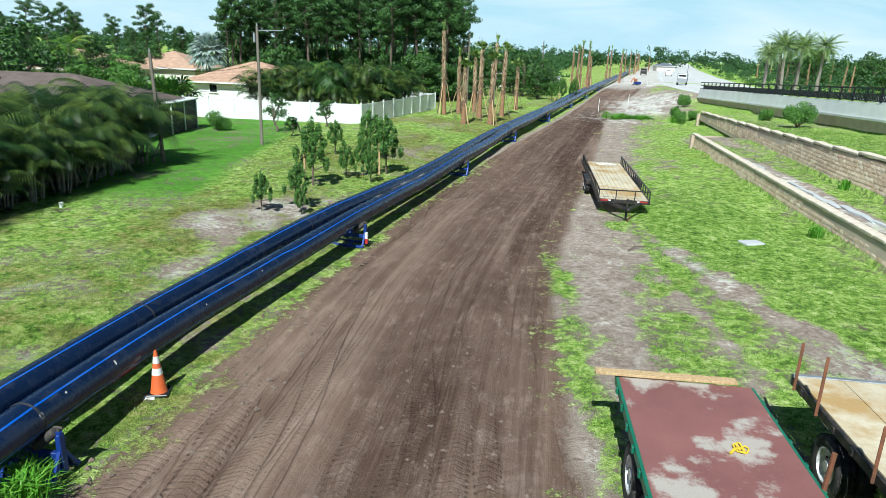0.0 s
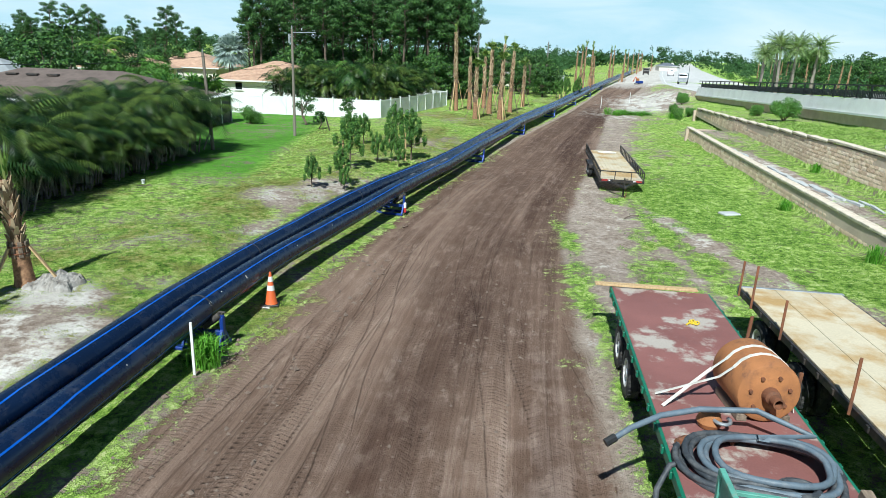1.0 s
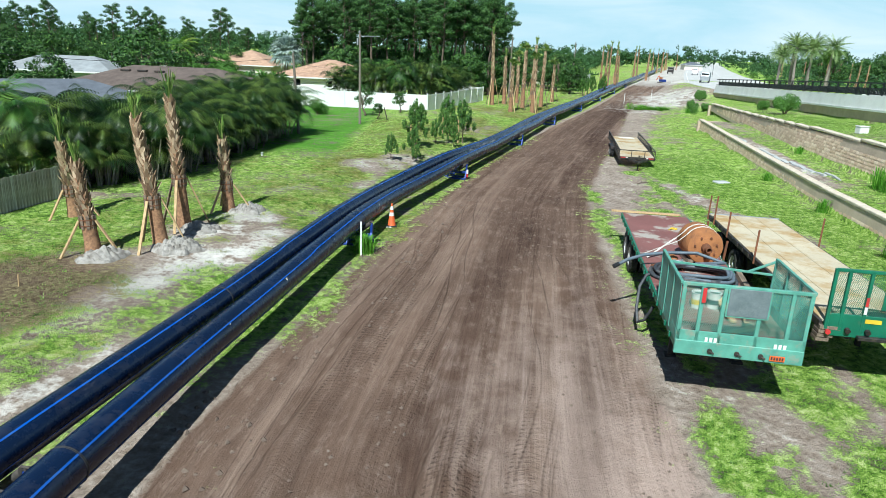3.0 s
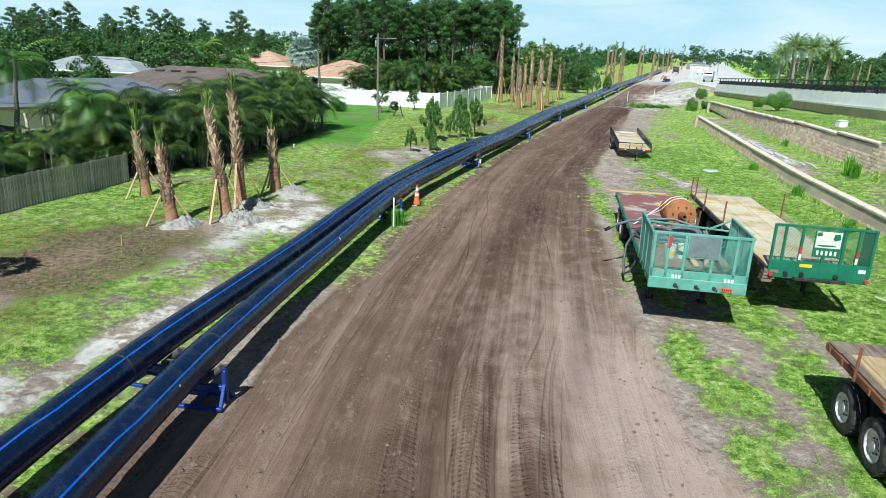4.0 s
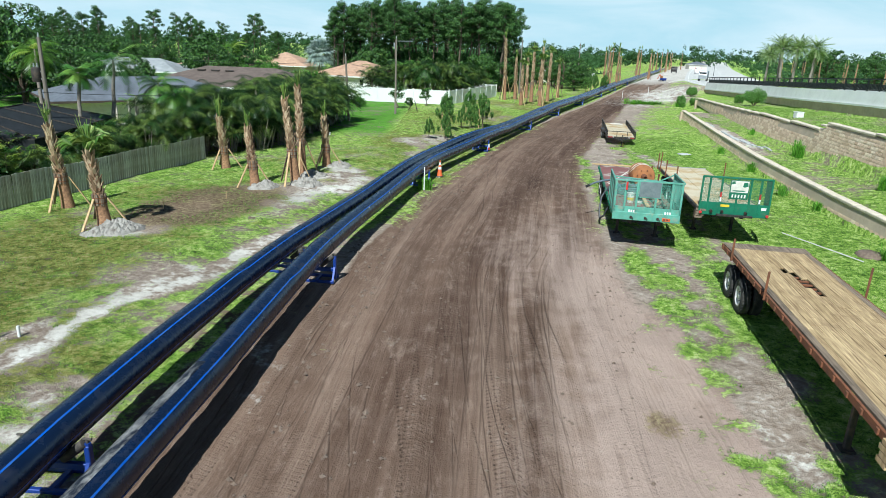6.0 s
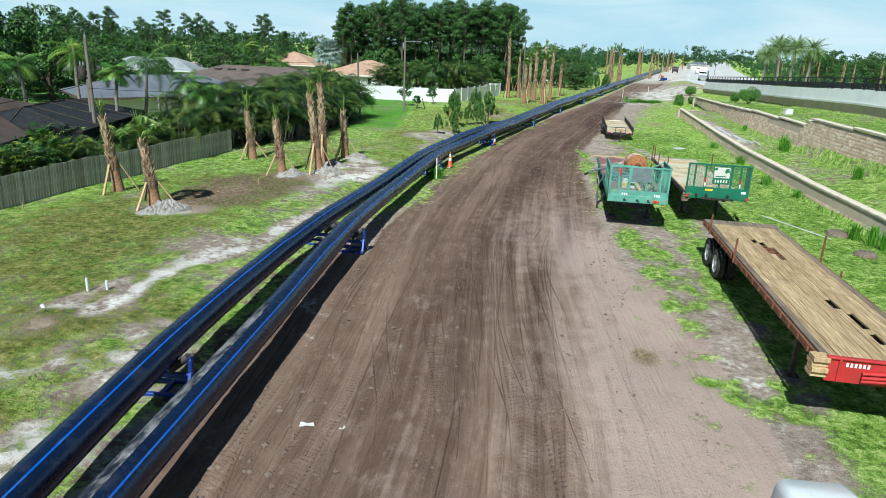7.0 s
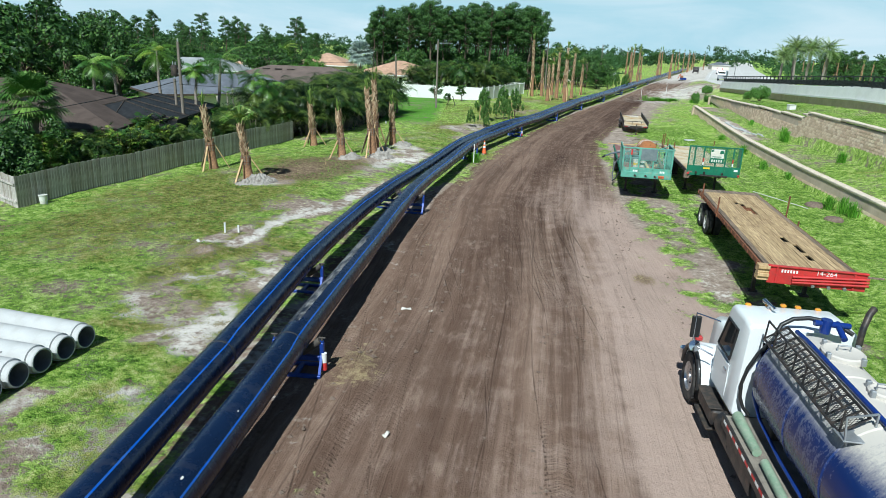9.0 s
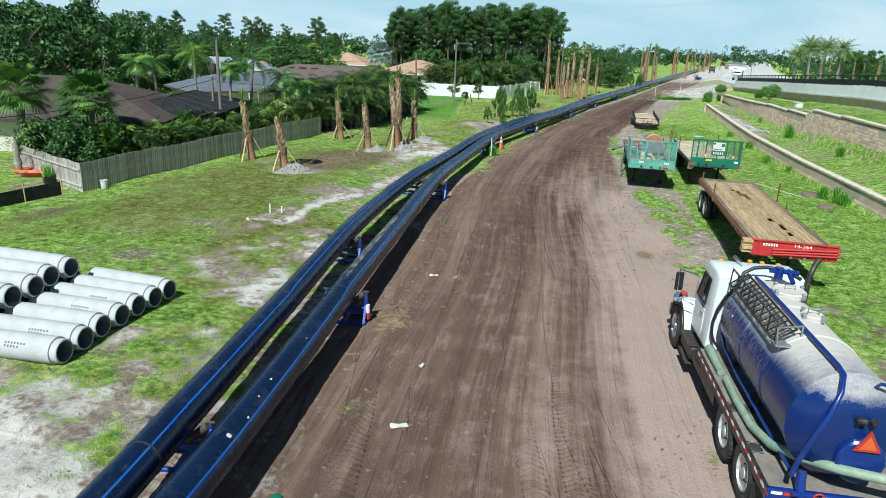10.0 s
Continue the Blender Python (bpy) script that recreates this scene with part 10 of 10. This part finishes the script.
part("body", G().lathe([(0.001, 0), (0.12, 0), (0.13, 0.2), (0.08, 0.3), (0.001, 0.32)], 14).tube([(-0.15, 0, 0.2), (0.15, 0, 0.2)], 0.05, 8), M_GREEN, gl, smooth=40)


# ---------------------------------------------------------------- far traffic and plant at the road's end
def far_truck(x, y, turn, cab_mat, body_mat, label, L=6.5):
    t = thing("work_truck", pose(x, y, float(carriage_z(y)) if x > float(carriage_x(y)) else float(ground_z(x, y)), 0, 0, turn), label, "truck", "vehicles far along the road")
    part("cab", loft([ring(-L / 2, 2.0, 0.6, 1.5, 0.1)[::-1], ring(-L / 2 + 0.8, 2.1, 0.6, 1.6, 0.1)[::-1], ring(-L / 2 + 1.2, 2.1, 0.6, 2.5, 0.15, 1.9)[::-1], ring(-L / 2 + 2.4, 2.1, 0.6, 2.5, 0.15, 1.9)[::-1]][::-1]), cab_mat, t, smooth=40)
    part("body", G().box((0, 1.0, 1.7), (2.3, L - 2.4, 1.6), 0.06), body_mat, t)
    part("windscreen", G().box((0, -L / 2 + 0.98, 2.0), (1.7, 0.12, 0.6), 0.02), M_GLASS_DARK, t)
    for s in (-1, 1):
        for yy in (-L / 2 + 0.9, L / 2 - 1.2):
            wheel(t, s * 0.95, yy, 0.48, 0.28, s, M_RIM_W)


far_truck(46.3, 160, -18, M_GALV, M_GREYPANEL, "grey and white work truck parked on the roadway")
far_truck(70, 258, -15, M_TRUCKWHITE, M_RED, "distant red and white truck on the roadway", 7)
far_truck(60, 255, -15, M_STEEL_BLACK, M_STEEL_BLACK, "distant dark vehicle on the roadway", 5)


def excavator(x, y):
    e = thing("fusion_machine", pose(x, y, float(ground_z(x, y)), 0, 0, 30) @ Matrix.Scale(0.62, 4), "distant blue and yellow tracked machine beside the pipes", "machine")
    for s in (-1, 1):
        part("track", G().box((0.9 * s, 0, 0.35), (0.45, 3.0, 0.7), 0.2), M_CHASSIS, e)
    part("body", G().box((0, -0.3, 1.25), (1.9, 2.2, 0.9), 0.1), M_STANDBLUE, e)
    part("cab", G().box((-0.4, 0.3, 2.0), (0.9, 1.1, 1.2), 0.08), M_DRUM, e)
    part("boom", G().bar((0.4, 0.6, 1.5), (0.4, 2.4, 3.0), 0.25).bar((0.4, 2.4, 3.0), (0.4, 3.6, 1.2), 0.2), M_ORANGE, e)


excavator(36.0, 160)
for i, (x, y) in enumerate(((20.5, 96.5), (36, 150), (14.2, 84))):
    s = thing("survey_stake", pose(x, y, 0.1), "thin white survey stake in pale sand", "stake", "survey stakes")
    part("post", G().box((0, 0, 0.7), (0.06, 0.04, 1.5), 0.004), M_WHITE, s)
shed = thing("grey_fence_panel", pose(12.6, 150, 0), "distant grey fence beside the verge", "fence")
part("panel", G().box((0, 0, 0.95), (9, 0.1, 1.9), 0.01), M_SHED, shed)
for x, y in ((74, 168), (83, 190), (69, 232)):
    l = thing("street_lamp", pose(x, y, 0.2), "dark slender street lamp across the roadway", "street lamp", "street lamps")
    part("pole", G().tube([(0, 0, 0), (0, 0, 6.0)], [0.08, 0.05], 8), M_RAIL, l)
    part("lantern", G().lathe([(0.05, 6.0), (0.2, 6.15), (0.22, 6.5), (0.05, 6.7), (0.001, 6.75)], 10), M_RAIL, l)


# ---------------------------------------------------------------- bushes and tall weeds
def weed(x, y, z, h, n, s, label, name="tall_grass"):
    ob = thing(name, pose(x, y, z - 0.02, 0, 0, rng.uniform(0, 360)), label, "grass clump", "weed clumps")
    part("blades", quads("blades", np.array(blade_tuft(n, h * 0.75, s * 0.9, 0.012)), M_TALLGRASS), M_TALLGRASS, ob)


weed(-6.85, 9.3, 0.0, 0.95, 260, 0.55, "bright green tall grass clump beside the roller stand")
weed(-7.15, 9.9, 0.0, 0.7, 160, 0.45, "bright green tall grass clump beside the roller stand")
for x, y, h in ((11.7, 0.2, 1.3), (11.3, 0.9, 1.1), (11.8, -0.6, 1.2), (11.7, 12.0, 0.9), (12.4, 19.0, 1.0), (12.2, 8.8, 0.7), (12.9, 27, 0.8)):
    weed(x, y, float(ground_z(x, y)), h, 130, 0.5, "tall green weeds at the foot of the low wall")
for k in range(20):
    a, q = rng.uniform(0, 6.28), math.sqrt(rng.uniform(0, 1))
    x, y = 15.6 + 2.7 * q * math.cos(a), 75.2 + 1.8 * q * math.sin(a) + 0.3 * math.cos(a)
    weed(x, y, float(ground_z(x, y)), rng.uniform(0.5, 0.95) + (0.7 if x < 14.0 else 0.0), 110, rng.uniform(1.0, 1.6), "rough green weeds at the edge of the sand")
for x, y in ((21.4, 75.6), (20.8, 73.2), (19.9, 71.6)):
    weed(x, y, 0.1, 1.5, 150, 0.8, "rough green weeds at the edge of the sand")

for x, y, z, h in ((15.9, 21.5, 1.05, 1.7), (15.8, 20.6, 1.05, 1.4), (15.0, 9.0, 1.35, 1.0), (17.0, 33, 1.0, 0.9)):
    weed(x, y, z, h, 130, 0.5, "tall green weeds on the terrace")
for i, (x, y, z, s) in enumerate(((22.4, 74.5, 0.2, 0.9), (22.0, 79, 0.3, 0.8), (23.2, 52.0, 2.15, 1.35), (24.5, 60.0, 1.7, 0.9), (19.6, 69, 0.4, 1.0), (25.6, 88, 0.7, 1.0), (26.4, 92, 0.6, 1.2))):
    stand_plant("bush", plant("road_bush", i % 3, lambda: make_bush(0.95, 1.4, 5200, M_LEAF_LIGHT, 0.045)), pose(x, y, z, 0, 0, 60 * i) @ Matrix.Scale(s, 4), "leafy green bush on rough ground", "bush", "wild bushes")
stand_plant("bush", plant("road_bush", 1, None), pose(-20.4, 51.0, 0) @ Matrix.Scale(1.1, 4), "grey-green bush beside the porch screen", "bush", "wild bushes")

# ---------------------------------------------------------------- wall blocks
def wall_blocks(line_x, y0, y1, z_lo, z_hi, parent, base, nearest, size=(0.40, 0.19), band=None):
    """Split-face blocks set proud of a wall's face, those of the nearest stretch as parts of their own."""
    protos = []
    for k in range(6):
        g = G()
        n = 3
        vs, fs = [], []
        for i in range(n + 1):
            for j in range(n + 1):
                e = i in (0, n) or j in (0, n)
                vs.append((-(0.010 if e else 0.013 + 0.014 * float(rng.random())), size[0] * 0.985 * (i / n - 0.5), size[1] * 0.97 * (j / n - 0.5)))
        for i in range(n):
            for j in range(n):
                a = i * (n + 1) + j
                fs.append((a, a + 1, a + n + 2, a + n + 1))
        protos.append((vs, fs))
    shared = [G().add(v, f).mesh("block", M_BLOCK) for v, f in protos]
    rest = G()
    row, z = 0, 0.0
    count = 0
    while z < 4.0:
        y = y0 + (0.2 if row % 2 else 0.0)
        while y < y1:
            zc = z + size[1] / 2
            lo, hi = float(z_lo(y)), float(z_hi(y))
            if lo <= zc and zc + size[1] / 2 <= hi:
                slope = float(line_x(y + 0.2)) - float(line_x(y - 0.2))
                m = Matrix.Translation((float(line_x(y)) + 0.006 + BATTER * (zc - base), y, zc)) @ Matrix.Rotation(-math.atan2(slope, 0.4), 4, "Z") @ Matrix.Rotation(math.atan(BATTER), 4, "Y")
                k = int(rng.integers(6))
                if nearest[0] <= y <= nearest[1] and count < 290:
                    part("block", shared[k], M_BLOCK, parent, m=m)
                    count += 1
                else:
                    rest.add(*protos[k], m)
            y += size[0]
        z += size[1]
        row += 1
    ob = part("far_blocks", rest, M_BLOCK, parent)
    ob["kind"] = "stuff"


wall_blocks(wall1_x, -14, 52.8, lambda y: float(ground_z(wall1_x(y), y)) - 0.1, lambda y: 0.58 if y < 24 else (1.0 if y > 30 else 0.8), wall_low, -0.1, (0, 36))
wall_blocks(wall2_x, -10, 70.5, lambda y: 0.9, lambda y: wall2_z(y) - (0.12 if int(y / 7) % 3 else 0.5), wall_high, 0.7, (8, 22))


# ---------------------------------------------------------------- grass and clods
def scatter():
    """Grass blades on the sward, dry stalks in the open ground, clods on the soil."""
    def where(n, x0, x1, y0, y1):
        return rng.uniform(x0, x1, n), rng.uniform(y0, y1, n)

    ys = GY[:, 0]

    def look_up(field, x, y):
        i = np.clip(np.searchsorted(ys, y) - 1, 0, len(ys) - 2)
        out = np.empty(len(x))
        for r in np.unique(i):
            k = i == r
            out[k] = np.interp(x[k], GX[r], field[r])
        return out

    def tufts(n, area, need, h, mat, name, label, blades=3, w=0.012, keep=None):
        x, y = where(n, *area)
        g = look_up(G_GRASS, x, y)
        nz = np.array([noise.noise((a * 0.55, b * 0.55, 0.0)) + 0.6 * noise.noise((a * 2.1, b * 2.1, 3.0)) for a, b in zip(x, y)])
        ok = g + 0.45 * nz > need
        if keep is not None:
            ok &= keep(x, y)
        x, y = x[ok], y[ok]
        z = look_up(GZ, x, y)
        out = []
        base = np.stack([x, y, z - 0.01], 1)
        for b in range(blades):
            a = rng.uniform(0, 2 * math.pi, len(x))
            d = np.stack([np.cos(a), np.sin(a), np.zeros_like(a)], 1)
            s = np.stack([-d[:, 1], d[:, 0], d[:, 2]], 1) * w
            hh = (h * rng.uniform(0.5, 1.4, len(x)))[:, None]
            o = base + d * rng.uniform(0, 0.05, len(x))[:, None]
            tip = o + d * hh * rng.uniform(0.3, 1.0, len(x))[:, None] + np.array([0, 0, 1]) * hh
            out.append(np.stack([o - s, o + s, tip], 1))
        ob = new(name, quads(name, np.concatenate(out), mat))
        tagged(ob, label, "grass", "", "stuff")

    tufts(52000, (-24, -5, -32, 20), 0.55, 0.05, M_GRASSBLADE, "verge_grass", "short uneven grass on the sandy verge", keep=lambda x, y: x < road_left(y) - 0.2)
    tufts(56000, (1.0, 12.2, -20, 36), 0.50, 0.05, M_GRASSBLADE, "field_grass", "bright short grass round the trailers", keep=lambda x, y: (x > road_right(y) + 0.2) & (x < wall1_x(y) - 0.1))
    tufts(26000, (-20, -4, 14, 50), 0.5, 0.06, M_DRYBLADE, "dry_grass", "dry yellow-green grass on the verge", keep=lambda x, y: (x < road_left(y) - 0.6) & (x + 0.10 * (y - 40) > -13.3))
    tufts(16000, (12.2, 24, -5, 60), 0.40, 0.075, M_GRASSBLADE, "terrace_grass", "uneven grass on the terraces", keep=lambda x, y: (x > wall1_x(y) + 0.4) & (abs(x - wall2_x(y) - 0.2) > 0.35))
    # clods
    n = 15000
    x, y = where(n, -11, 5, -32, 40)
    t = (x - road_left(y)) / (road_right(y) - road_left(y))
    nz = np.array([noise.noise((a * 1.1, b * 0.12, 5.0)) for a, b in zip(x, y)])
    ok = (t > -0.05) & (t < 1.02) & (nz > 0.08 - 0.25 * (t < 0.22))
    x, y = x[ok], y[ok]
    z = look_up(GZ, x, y)
    s = 0.010 + 0.040 * rng.random(len(x)) ** 3 * (1.0 + 0.6 * (x < road_left(y) + 2.2))
    oct_ = np.array([(1, 0, 0), (-1, 0, 0), (0, 1, 0), (0, -1, 0), (0, 0, 0.8), (0, 0, -0.6)], float)
    tri = [(0, 2, 4), (2, 1, 4), (1, 3, 4), (3, 0, 4), (2, 0, 5), (1, 2, 5), (3, 1, 5), (0, 3, 5)]
    vs = (np.stack([x, y, z + 0.2 * s], 1)[:, None, :] + oct_[None] * s[:, None, None] * rng.uniform(0.6, 1.5, (len(x), 6, 1))).reshape(-1, 3)
    fs = (np.array(tri)[None] + 6 * np.arange(len(x))[:, None, None]).reshape(-1, 3)
    me = bpy.data.meshes.new("soil_clods")
    me.from_pydata(vs.tolist(), [], fs.tolist())
    me.materials.append(M_CLOD)
    me.update()
    tagged(new("soil_clods", me), "small dry clods strewn over the dirt road", "soil", "", "stuff")


scatter()
